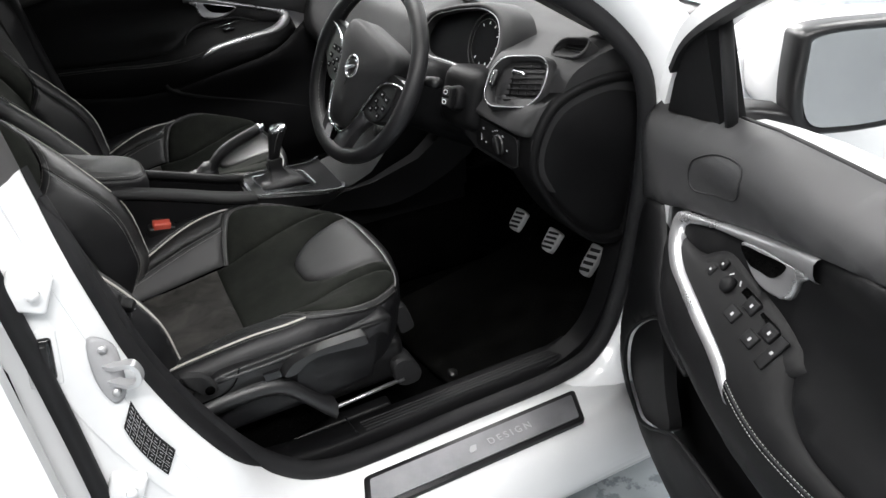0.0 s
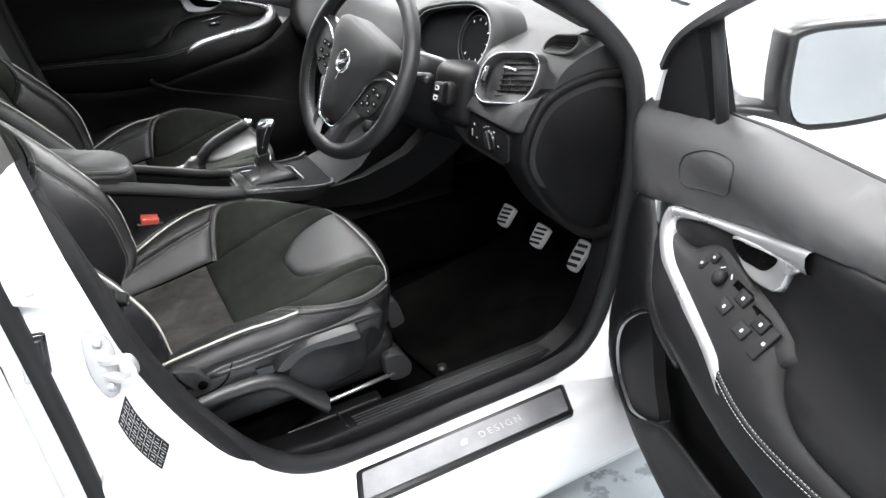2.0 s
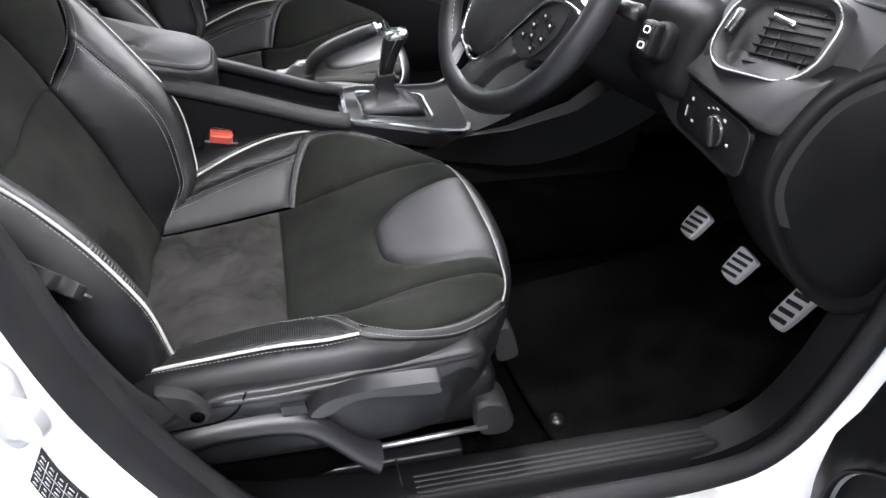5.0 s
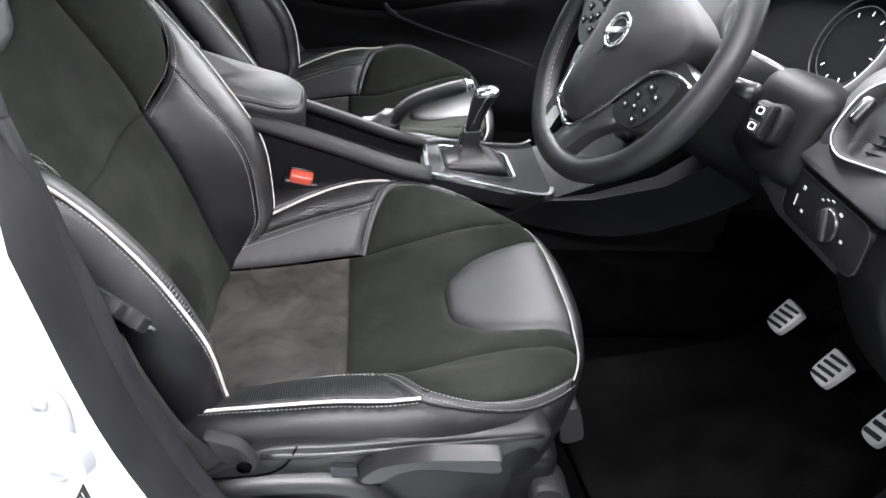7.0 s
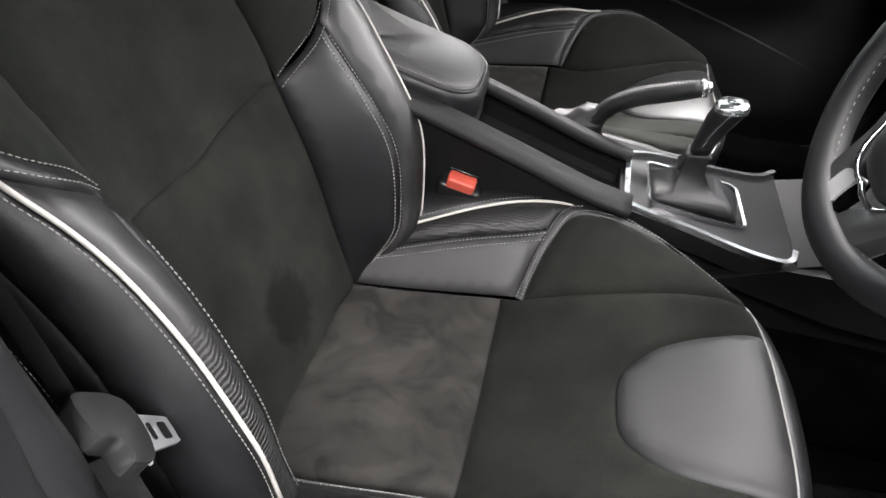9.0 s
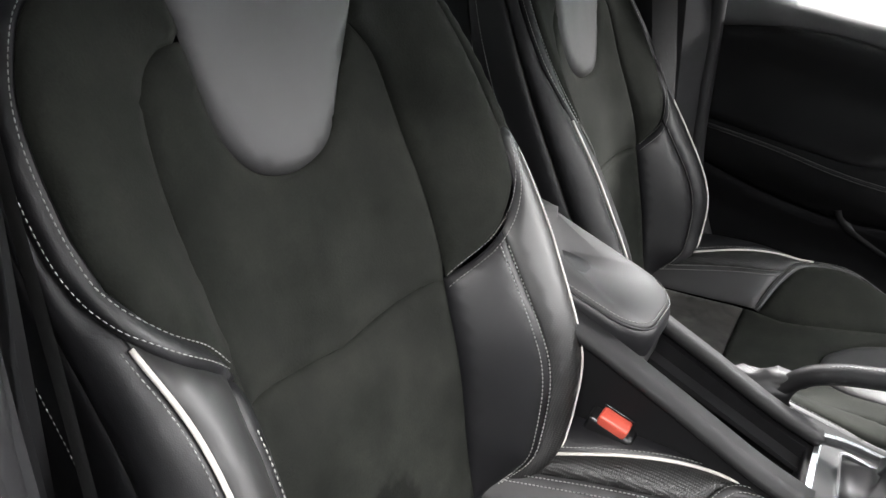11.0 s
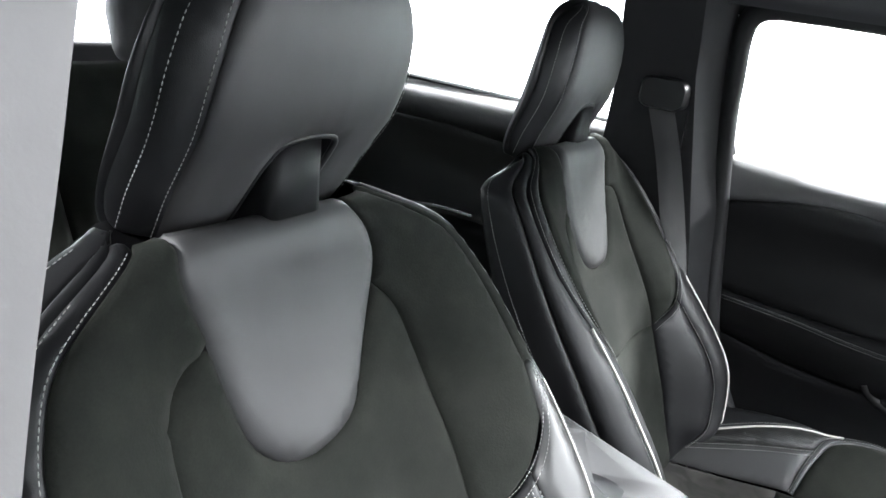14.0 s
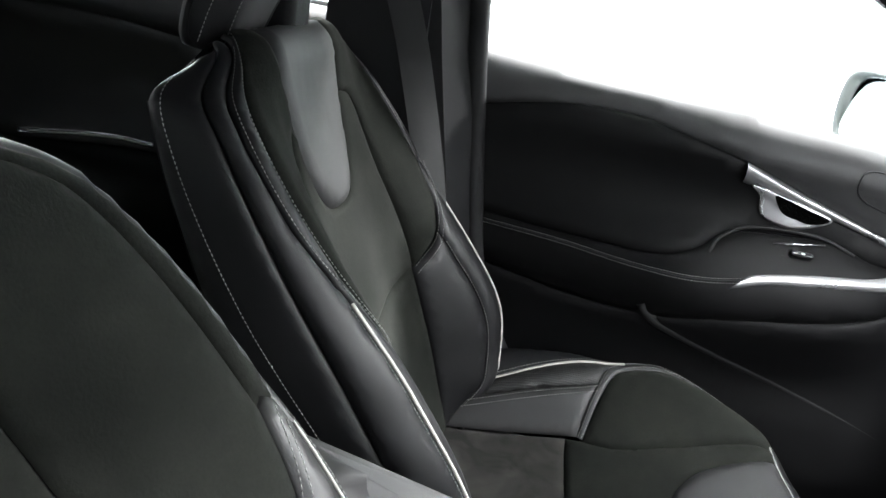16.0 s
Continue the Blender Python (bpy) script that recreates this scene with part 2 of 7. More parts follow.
# ---- building helpers ----
def mesh(name, verts, faces, material, parent=None, label="", smooth=True, flat_angle=None):
    me = bpy.data.meshes.new(name)
    me.from_pydata([tuple(map(float, v)) for v in verts], [], [tuple(map(int, f)) for f in faces])
    me.materials.append(material)
    bm = bmesh.new()
    bm.from_mesh(me)
    bmesh.ops.recalc_face_normals(bm, faces=bm.faces)
    bm.to_mesh(me)
    bm.free()
    if smooth:
        me.polygons.foreach_set("use_smooth", [True] * len(me.polygons))
    if flat_angle:
        me.set_sharp_from_angle(angle=radians(flat_angle))
    ob = new(name, me)
    if parent:
        ob.parent = parent
    if label:
        ob["label"] = label
    return ob


def thing(name, label, category, group="", kind="", at=(0, 0, 0)):
    ob = new(name)
    ob.location = at
    ob.empty_display_size = 0.1
    return tagged(ob, label, category, group, kind)


def smooth_line(points, n=8, closed=False):
    """A Catmull-Rom line through the points."""
    p = np.array(points, float)
    if closed:
        p = np.vstack([p[-1], p, p[:2]])
    else:
        p = np.vstack([2 * p[0] - p[1], p, 2 * p[-1] - p[-2]])
    out = []
    for a, b, c, d in zip(p[:-3], p[1:-2], p[2:-1], p[3:]):
        for k in range(n):
            t = k / n
            out.append(0.5 * (2 * b + (c - a) * t + (2 * a - 5 * b + 4 * c - d) * t * t + (3 * b - a - 3 * c + d) * t**3))
    if not closed:
        out.append(p[-2])
    return np.array(out)


def frames_along(line, closed=False, up=(0, 0, 1)):
    line = np.array(line, float)
    if closed:
        tan = np.roll(line, -1, 0) - np.roll(line, 1, 0)
    else:
        tan = np.gradient(line, axis=0)
    tan /= np.linalg.norm(tan, axis=1)[:, None] + 1e-12
    nor = []
    n = np.cross(tan[0], up)
    if np.linalg.norm(n) < 1e-3:
        n = np.cross(tan[0], (1, 0, 0))
    for t in tan:
        n = n - (n @ t) * t
        n = n / (np.linalg.norm(n) + 1e-12)
        nor.append(n)
    nor = np.array(nor)
    return tan, nor, np.cross(tan, nor)


def swept(line, section, closed=False, up=(0, 0, 1), scale=None):
    """Vertices and faces of a section (a closed list of 2D points) swept along a line."""
    line = np.array(line, float)
    tan, nor, bi = frames_along(line, closed, up)
    sec = np.array(section, float)
    k, n = len(sec), len(line)
    size = np.ones(n) if scale is None else np.array(scale, float)
    verts = (line[:, None] + nor[:, None] * (sec[None, :, :1] * size[:, None, None]) + bi[:, None] * (sec[None, :, 1:] * size[:, None, None])).reshape(-1, 3)
    faces = []
    for a in range(n if closed else n - 1):
        b = (a + 1) % n
        for j in range(k):
            faces.append((a * k + j, a * k + (j + 1) % k, b * k + (j + 1) % k, b * k + j))
    if not closed:
        faces += [tuple(range(k)), tuple(range((n - 1) * k, n * k))]
    return verts, faces


def circle(r, k=8, squash=1.0):
    return [(r * math.cos(2 * math.pi * a / k), r * squash * math.sin(2 * math.pi * a / k)) for a in range(k)]


def tube(name, line, r, material, parent, label="", k=8, closed=False, squash=1.0, up=(0, 0, 1), scale=None):
    v, f = swept(line, circle(r, k, squash), closed, up, scale)
    return mesh(name, v, f, material, parent, label)


def stitches(name, line, material, parent, pitch=0.0048, length=0.0032, r=0.0005):
    """A row of thread stitches along a line."""
    line = np.array(line, float)
    seg = np.linalg.norm(np.diff(line, axis=0), axis=1)
    at = np.r_[0, np.cumsum(seg)]
    verts, faces = [], []
    for s in np.arange(0, at[-1] - length, pitch):
        a, m, b = (np.array([np.interp(q, at, line[:, i]) for i in range(3)]) for q in (s, s + length / 2, s + length))
        t = (b - a) / (np.linalg.norm(b - a) + 1e-12)
        n = np.cross(t, (0.3, 0.5, 0.81))
        n /= np.linalg.norm(n)
        q = np.cross(t, n)
        base = len(verts)
        for c, k in ((a, 0.55), (m, 1.0), (b, 0.55)):
            for i, j in ((1, 0), (0, 1), (-1, 0), (0, -1)):
                verts.append(c + (n * i + q * j) * r * k)
        for lv in (0, 4):
            for i in range(4):
                faces.append((base + lv + i, base + lv + (i + 1) % 4, base + lv + 4 + (i + 1) % 4, base + lv + 4 + i))
        faces += [(base, base + 1, base + 2, base + 3), (base + 8, base + 9, base + 10, base + 11)]
    return mesh(name, verts, faces, material, parent)


def rounded_box(name, size, at, bevel, material, parent=None, label="", turn=(0, 0, 0), segs=3, taper=(1, 1)):
    bm = bmesh.new()
    bmesh.ops.create_cube(bm, size=1.0)
    for v in bm.verts:
        top = v.co.z > 0
        v.co.x *= size[0] * (taper[0] if top else 1)
        v.co.y *= size[1] * (taper[1] if top else 1)
        v.co.z *= size[2]
    if bevel:
        bmesh.ops.bevel(bm, geom=bm.edges[:], offset=bevel, segments=segs, affect="EDGES", profile=0.5)
    bm.transform(pose(*at, *turn))
    me = bpy.data.meshes.new(name)
    bm.to_mesh(me)
    bm.free()
    me.materials.append(material)
    me.polygons.foreach_set("use_smooth", [True] * len(me.polygons))
    me.set_sharp_from_angle(angle=radians(50))
    ob = new(name, me)
    if parent:
        ob.parent = parent
    if label:
        ob["label"] = label
    return ob


def loft(name, rings, material, parent=None, label="", closed=True, caps=True, flat_angle=None):
    """Rings of equally many points joined into one skin."""
    rings = [np.array(r, float) for r in rings]
    k = len(rings[0])
    verts = np.vstack(rings)
    faces = []
    for a in range(len(rings) - 1):
        for j in range(k if closed else k - 1):
            faces.append((a * k + j, a * k + (j + 1) % k, (a + 1) * k + (j + 1) % k, (a + 1) * k + j))
    if caps and closed:
        faces += [tuple(range(k)), tuple(range((len(rings) - 1) * k, len(rings) * k))]
    return mesh(name, verts, faces, material, parent, label, flat_angle=flat_angle)


def rounded_outline(w, h, r, n=5):
    """A rounded rectangle about the origin, as 2D points."""
    out = []
    for cx, cy, a in ((w / 2 - r, h / 2 - r, 0), (-w / 2 + r, h / 2 - r, 90), (-w / 2 + r, -h / 2 + r, 180), (w / 2 - r, -h / 2 + r, 270)):
        for k in range(n + 1):
            t = radians(a + 90 * k / n)
            out.append((cx + r * math.cos(t), cy + r * math.sin(t)))
    return np.array(out)


def hermite(knots, values, q):
    """Smooth interpolation of rows of values at knots (monotone ends), for an array q."""
    knots, values = np.array(knots, float), np.array(values, float)
    slope = np.gradient(values, knots, axis=0)
    i = np.clip(np.searchsorted(knots, q, side="right") - 1, 0, len(knots) - 2)
    h = knots[i + 1] - knots[i]
    t = ((q - knots[i]) / h)
    t = t.reshape(t.shape + (1,) * (values.ndim - 1))
    h = h.reshape(t.shape)
    return (values[i] * (2 * t**3 - 3 * t**2 + 1) + slope[i] * h * (t**3 - 2 * t**2 + t) + values[i + 1] * (3 * t**2 - 2 * t**3) + slope[i + 1] * h * (t**3 - t**2))


def evenly(points, n):
    """n points at even steps along a line."""
    p = np.array(points, float)
    at = np.r_[0, np.cumsum(np.linalg.norm(np.diff(p, axis=0), axis=1))]
    q = np.linspace(0, at[-1], n)
    return np.stack([np.interp(q, at, p[:, i]) for i in range(p.shape[1])], 1)


class Surface:
    """A smooth surface over a net of stations: rows at vs, columns at us >= 0, mirrored across u = 0."""

    def __init__(self, us, vs, net, mirror=True, flip=False, warp=None):
        net = np.array(net, float)
        if mirror:
            other = net[:, :0:-1] * (1, -1, 1)
            net = np.concatenate([other, net], 1)
            us = [-u for u in us[:0:-1]] + list(us)
        self.us, self.vs = np.array(us, float), np.array(vs, float)
        uu = np.linspace(self.us[0], self.us[-1], 161)
        vv = np.linspace(self.vs[0], self.vs[-1], 121)
        rows = hermite(self.vs, net, vv)
        self.grid = hermite(self.us, rows.transpose(1, 0, 2), uu).transpose(1, 0, 2)
        if warp:
            self.grid += warp(*np.meshgrid(uu, vv))
        self.uu, self.vv = uu, vv
        du = np.gradient(self.grid, axis=1)
        dv = np.gradient(self.grid, axis=0)
        n = np.cross(dv, du)
        self.norm = n / (np.linalg.norm(n, axis=2)[..., None] + 1e-12) * (-1 if flip else 1)

    def sample(self, table, uv):
        uv = np.atleast_2d(np.array(uv, float))
        a = np.clip((uv[:, 0] - self.uu[0]) / (self.uu[1] - self.uu[0]), 0, len(self.uu) - 1.001)
        b = np.clip((uv[:, 1] - self.vv[0]) / (self.vv[1] - self.vv[0]), 0, len(self.vv) - 1.001)
        i, j = a.astype(int), b.astype(int)
        fa, fb = (a - i)[:, None], (b - j)[:, None]
        return (table[j, i] * (1 - fa) * (1 - fb) + table[j, i + 1] * fa * (1 - fb) + table[j + 1, i] * (1 - fa) * fb + table[j + 1, i + 1] * fa * fb)

    def at(self, uv, lift=0.0):
        return self.sample(self.grid, uv) + self.sample(self.norm, uv) * (np.reshape(lift, (-1, 1)) if np.ndim(lift) else lift)

    def line(self, points, lift=0.0, n=8, closed=False):
        return self.at(smooth_line(points, n, closed), lift)


def rise(x, a, b):
    t = np.clip((x - a) / (b - a), 0, 1)
    return t * t * (3 - 2 * t)


def panel_mesh(surface, outline, puff=0.004, edge=0.012, step=0.012, sink=0.003):
    """A sewn panel: the outline, in the surface's own measures, filled with a fine net, raised inside and drawn down along its seams."""
    from mathutils.geometry import delaunay_2d_cdt
    edge_pts = []
    o = np.array(outline, float)
    for a, b in zip(o, np.roll(o, -1, 0)):
        k = max(1, int(np.linalg.norm(b - a) / step + 0.5))
        edge_pts += [a + (b - a) * i / k for i in range(k)]
    e = np.array(edge_pts)
    lo, hi = e.min(0), e.max(0)
    gx, gy = np.meshgrid(np.arange(lo[0], hi[0], step), np.arange(lo[1], hi[1], step))
    gx = gx + (np.arange(gx.shape[0]) % 2)[:, None] * step / 2
    q = np.stack([gx.ravel(), gy.ravel()], 1)

    def inside_dist(q):
        a, b = e, np.roll(e, -1, 0)
        d = np.full(len(q), 9.0)
        inside = np.zeros(len(q), bool)
        for p0, p1 in zip(a, b):
            seg = p1 - p0
            t = np.clip(((q - p0) @ seg) / (seg @ seg + 1e-15), 0, 1)
            d = np.minimum(d, np.hypot(*(q - p0 - t[:, None] * seg).T))
            cross = (p0[1] > q[:, 1]) != (p1[1] > q[:, 1])
            with np.errstate(divide="ignore", invalid="ignore"):
                xs = p0[0] + (q[:, 1] - p0[1]) * seg[0] / (seg[1] if seg[1] else 1e-15)
            inside ^= cross & (q[:, 0] < xs)
        return inside, d

    ins, d = inside_dist(q)
    # a ring just inside the seam keeps the roll of the edge crisp
    cen = [q[ins & (d > step * 0.55)]]
    tang = np.roll(e, -1, 0) - np.roll(e, 1, 0)
    nrm = np.stack([-tang[:, 1], tang[:, 0]], 1) / (np.linalg.norm(tang, axis=1)[:, None] + 1e-12)
    for off in (edge * 0.25,):
        for sgn in (1, -1):
            r = e + nrm * off * sgn
            i2, d2 = inside_dist(r)
            cen.append(r[i2 & (d2 > off * 0.8)])
    pts = np.vstack([e, *cen])
    n = len(e)
    res = delaunay_2d_cdt([Vector(p) for p in pts], [(i, (i + 1) % n) for i in range(n)], [list(range(n))], 1, 1e-6)
    v2 = np.array([tuple(v) for v in res[0]])
    _, d = inside_dist(v2)
    onedge = d < 1e-5
    d[onedge] = 0
    t = np.clip(d / edge, 0, 1)
    lift = -sink + (sink + puff) * np.sqrt(np.clip(1 - (1 - t) ** 2, 0, 1))
    return surface.at(v2, lift), res[2]


def panel(name, surface, outline, material, parent, label="", puff=0.004, edge=0.012, step=0.012, sink=0.003):
    v, f = panel_mesh(surface, outline, puff, edge, step, sink)
    return mesh(name, v, f, material, parent, label)


def mirrored(points):
    return [(-u, v) for u, v in points[::-1]]


# ---- the room ----
def slab(name, x0, x1, y0, y1, z0, z1, material, label, category):
    ob = rounded_box(name, (x1 - x0, y1 - y0, z1 - z0), ((x0 + x1) / 2, (y0 + y1) / 2, (z0 + z1) / 2), 0, material)
    return tagged(ob, label, category, kind="structure")


slab("floor", -6, 6, -4.5, 4.5, -0.2, 0, FLOOR, "worn grey-blue painted concrete workshop floor", "floor")
slab("ceiling", -6, 6, -4.5, 4.5, 3.2, 3.4, ROOMWHITE, "plain white painted ceiling with strip lights", "ceiling")
slab("wall_north", -6, 6, 4.5, 4.7, 0, 3.2, ROOMWHITE, "plain white painted studio wall", "wall")
# Unseen wall, grey instead of white to cut bounce onto the driver's side.
slab("wall_south", -6, 6, -4.7, -4.5, 0, 3.2, WALLGREY, "unseen grey wall, added to dim the driver's side", "wall")
slab("wall_east", 6, 6.2, -4.7, 4.7, 0, 3.2, ROOMWHITE, "plain white painted studio wall", "wall")
slab("wall_west", -6.2, -6, -4.7, 4.7, 0, 3.2, ROOMWHITE, "plain white painted studio wall", "wall")

EMIT, ent, eb = principled("lamp_diffuser", (0.9, 0.9, 0.9), 0.6)
eb.inputs["Emission Color"].default_value = (1.0, 0.98, 0.96, 1)
eb.inputs["Emission Strength"].default_value = 2.0


def ceiling_light(x, y, sx, sy, power):
    t = thing("ceiling_light", "white ceiling strip light with a flat bright diffuser", "ceiling light", "ceiling lights", at=(x, y, 3.2))
    rounded_box("frame", (sx + 0.06, sy + 0.06, 0.07), (0, 0, -0.035), 0.01, ROOMWHITE, t)
    rounded_box("diffuser", (sx, sy, 0.02), (0, 0, -0.08), 0.004, EMIT, t)
    lamp = bpy.data.lights.new("strip", "AREA")
    lamp.shape, lamp.size, lamp.size_y, lamp.energy, lamp.color = "RECTANGLE", sx, sy, power, (1.0, 0.985, 0.97)
    ob = new("strip", lamp)
    ob.location = (x, y, 3.2 - 0.1)
    return t


for lx in (-3.2, 0.0, 3.2):
    for ly in (-2.6, 0.0, 2.6):
        ceiling_light(lx, ly, 1.8, 0.5, LAMP_POWER * (0.80 if ly < -1 else 0.8 if ly < 1 else 2.7) * (1.3 if lx < -1 else 1.3 if lx < 1 else 0.7))

# ---- front seats ----
SEAT_Y = -0.347


def cushion_surface(warp=None):
    us = [0, 0.10, 0.145, 0.20, 0.25, 0.275, 0.30, 0.36, 0.42]
    rows = [
        (-0.24, -0.24, [0.512, 0.513, 0.518, 0.545, 0.565, 0.567, 0.555, 0.52, 0.47], [0, 0.10, 0.145, 0.185, 0.225, 0.245, 0.262, 0.275, 0.275]),
        (-0.12, -0.12, [0.518, 0.521, 0.530, 0.580, 0.610, 0.612, 0.598, 0.54, 0.475], [0, 0.10, 0.145, 0.190, 0.237, 0.258, 0.275, 0.285, 0.282]),
        (0.00, 0.00, [0.530, 0.534, 0.548, 0.604, 0.633, 0.634, 0.618, 0.55, 0.48], [0, 0.10, 0.145, 0.190, 0.240, 0.262, 0.280, 0.290, 0.286]),
        (0.10, 0.10, [0.552, 0.555, 0.565, 0.608, 0.634, 0.634, 0.616, 0.55, 0.48], [0, 0.10, 0.145, 0.190, 0.240, 0.262, 0.280, 0.290, 0.286]),
        (0.20, 0.20, [0.584, 0.586, 0.592, 0.615, 0.632, 0.630, 0.610, 0.54, 0.478], [0, 0.10, 0.145, 0.190, 0.240, 0.262, 0.278, 0.288, 0.284]),
        (0.27, 0.27, [0.606, 0.607, 0.608, 0.614, 0.619, 0.612, 0.592, 0.53, 0.475], [0, 0.10, 0.145, 0.192, 0.238, 0.258, 0.272, 0.282, 0.278]),
        (0.32, 0.318, [0.611, 0.611, 0.610, 0.607, 0.600, 0.590, 0.570, 0.52, 0.47], [0, 0.10, 0.145, 0.190, 0.232, 0.25, 0.263, 0.272, 0.268]),
        (0.35, 0.344, [0.598, 0.598, 0.597, 0.592, 0.580, 0.568, 0.55, 0.512, 0.468], [0, 0.10, 0.145, 0.188, 0.228, 0.245, 0.256, 0.264, 0.26]),
        (0.385, 0.346, [0.560, 0.560, 0.558, 0.552, 0.541, 0.532, 0.522, 0.50, 0.464], [0, 0.10, 0.145, 0.186, 0.225, 0.24, 0.25, 0.257, 0.254]),
        (0.46, 0.335, [0.475, 0.475, 0.475, 0.475, 0.474, 0.473, 0.47, 0.467, 0.46], [0, 0.10, 0.145, 0.184, 0.22, 0.234, 0.242, 0.248, 0.246]),
    ]
    net = []
    for v, x, zs, ys in rows:
        back = np.clip((v - 0.0) / 0.33, 0, 1)
        net.append([(x - 0.09 * back * (abs(u) / 0.27) ** 2.4, y, z) for u, y, z in zip(us[:7] + [0.31, 0.32], ys, zs)])
    return Surface(us, [r[0] for r in rows], net, warp=warp)


def backrest_surface(warp=None):
    us = [0, 0.10, 0.145, 0.19, 0.235, 0.262, 0.285, 0.34, 0.40]
    rows = [
        (0.00, 0.50, [-0.150, -0.148, -0.140, -0.105, -0.082, -0.085, -0.105, -0.16, -0.23], [0, 0.10, 0.142, 0.165, 0.188, 0.206, 0.222, 0.240, 0.242]),
        (0.10, 0.60, [-0.200, -0.197, -0.182, -0.131, -0.099, -0.100, -0.121, -0.18, -0.26], [0, 0.10, 0.142, 0.175, 0.209, 0.231, 0.248, 0.258, 0.257]),
        (0.22, 0.71, [-0.248, -0.244, -0.226, -0.162, -0.121, -0.121, -0.144, -0.21, -0.31], [0, 0.10, 0.142, 0.18, 0.222, 0.245, 0.262, 0.268, 0.266]),
        (0.33, 0.81, [-0.305, -0.300, -0.282, -0.228, -0.190, -0.190, -0.211, -0.27, -0.36], [0, 0.10, 0.142, 0.178, 0.216, 0.238, 0.255, 0.262, 0.26]),
        (0.44, 0.92, [-0.366, -0.361, -0.349, -0.312, -0.286, -0.286, -0.302, -0.345, -0.415], [0, 0.10, 0.140, 0.174, 0.208, 0.227, 0.242, 0.249, 0.247]),
        (0.54, 1.013, [-0.404, -0.400, -0.393, -0.374, -0.360, -0.360, -0.373, -0.405, -0.455], [0, 0.10, 0.138, 0.167, 0.194, 0.209, 0.223, 0.235, 0.234]),
        (0.61, 1.059, [-0.416, -0.414, -0.410, -0.400, -0.395, -0.398, -0.410, -0.435, -0.47], [0, 0.10, 0.133, 0.154, 0.172, 0.185, 0.200, 0.220, 0.222]),
        (0.655, 1.085, [-0.420, -0.420, -0.418, -0.415, -0.417, -0.422, -0.432, -0.45, -0.475], [0, 0.095, 0.120, 0.136, 0.149, 0.160, 0.174, 0.196, 0.200]),
        (0.69, 1.102, [-0.432, -0.432, -0.432, -0.434, -0.440, -0.445, -0.452, -0.462, -0.482], [0, 0.085, 0.105, 0.117, 0.127, 0.136, 0.148, 0.165, 0.168]),
        (0.73, 1.107, [-0.472, -0.472, -0.472, -0.472, -0.473, -0.474, -0.476, -0.483, -0.495], [0, 0.08, 0.098, 0.110, 0.119, 0.127, 0.134, 0.145, 0.146]),
    ]
    net = [[(x, y, z) for x, y in zip(xs, ys)] for v, z, xs, ys in rows]
    return Surface(us, [r[0] for r in rows], net, flip=True, warp=warp)


def lean_in(u, v):
    """The driver's backrest sits a little askew, its shoulders fuller."""
    dy = 0.014 * rise(v, 0.12, 0.4) + 0.037 * rise(-v, -0.70, -0.60) * (rise(u, 0.08, 0.24) * rise(v, 0.24, 0.42) - rise(-u, 0.08, 0.24) * rise(v, 0.28, 0.56))
    dx = -0.006 * rise(-u, 0.14, 0.24) * rise(-v, -0.32, -0.22)
    dy = dy - 0.028 * np.sign(u) * rise(abs(u), 0.27, 0.33) * rise(v, 0.48, 0.6)
    dy = dy + rise(u, 0.17, 0.26) * (0.012 * rise(v, 0.14, 0.24) + 0.010 * rise(v, 0.36, 0.5) * rise(-v, -0.70, -0.60) - 0.028 * rise(-v, -0.14, -0.06))
    dx = dx - 0.05 * rise(u, 0.13, 0.21) * rise(-v, -0.11, -0.02)
    return np.stack([dx, dy, 0 * u], -1)


def full_side(u, v):
    """The passenger's cushion is plumper along the door."""
    k = rise(u, 0.08, 0.22) * rise(v, 0.10, 0.22)
    return np.stack([0.015 * k, 0 * u, 0.018 * k], -1)


def soft_back(u, v):
    """The passenger's shoulders round off towards the rear."""
    k = rise(abs(u), 0.19, 0.35) * rise(v, 0.56, 0.68)
    full = 0.026 * rise(-abs(u), -0.24, -0.12) * rise(v, 0.20, 0.42) + 0.012 * rise(u, 0.16, 0.26) * rise(v, 0.36, 0.5)
    foot = -0.024 * rise(u, 0.17, 0.26) * rise(-v, -0.14, -0.06)
    full = full - 0.05 * rise(u, 0.13, 0.21) * rise(-v, -0.11, -0.02)
    return np.stack([0.030 * k * rise(v, 0.60, 0.73) + full, -0.004 * np.sign(u) * k + foot, -0.020 * k], -1)


CUSHION_OUT = cushion_surface(full_side)
CUSHION, BACKREST, BACKREST_IN = cushion_surface(), backrest_surface(soft_back), backrest_surface(lean_in)


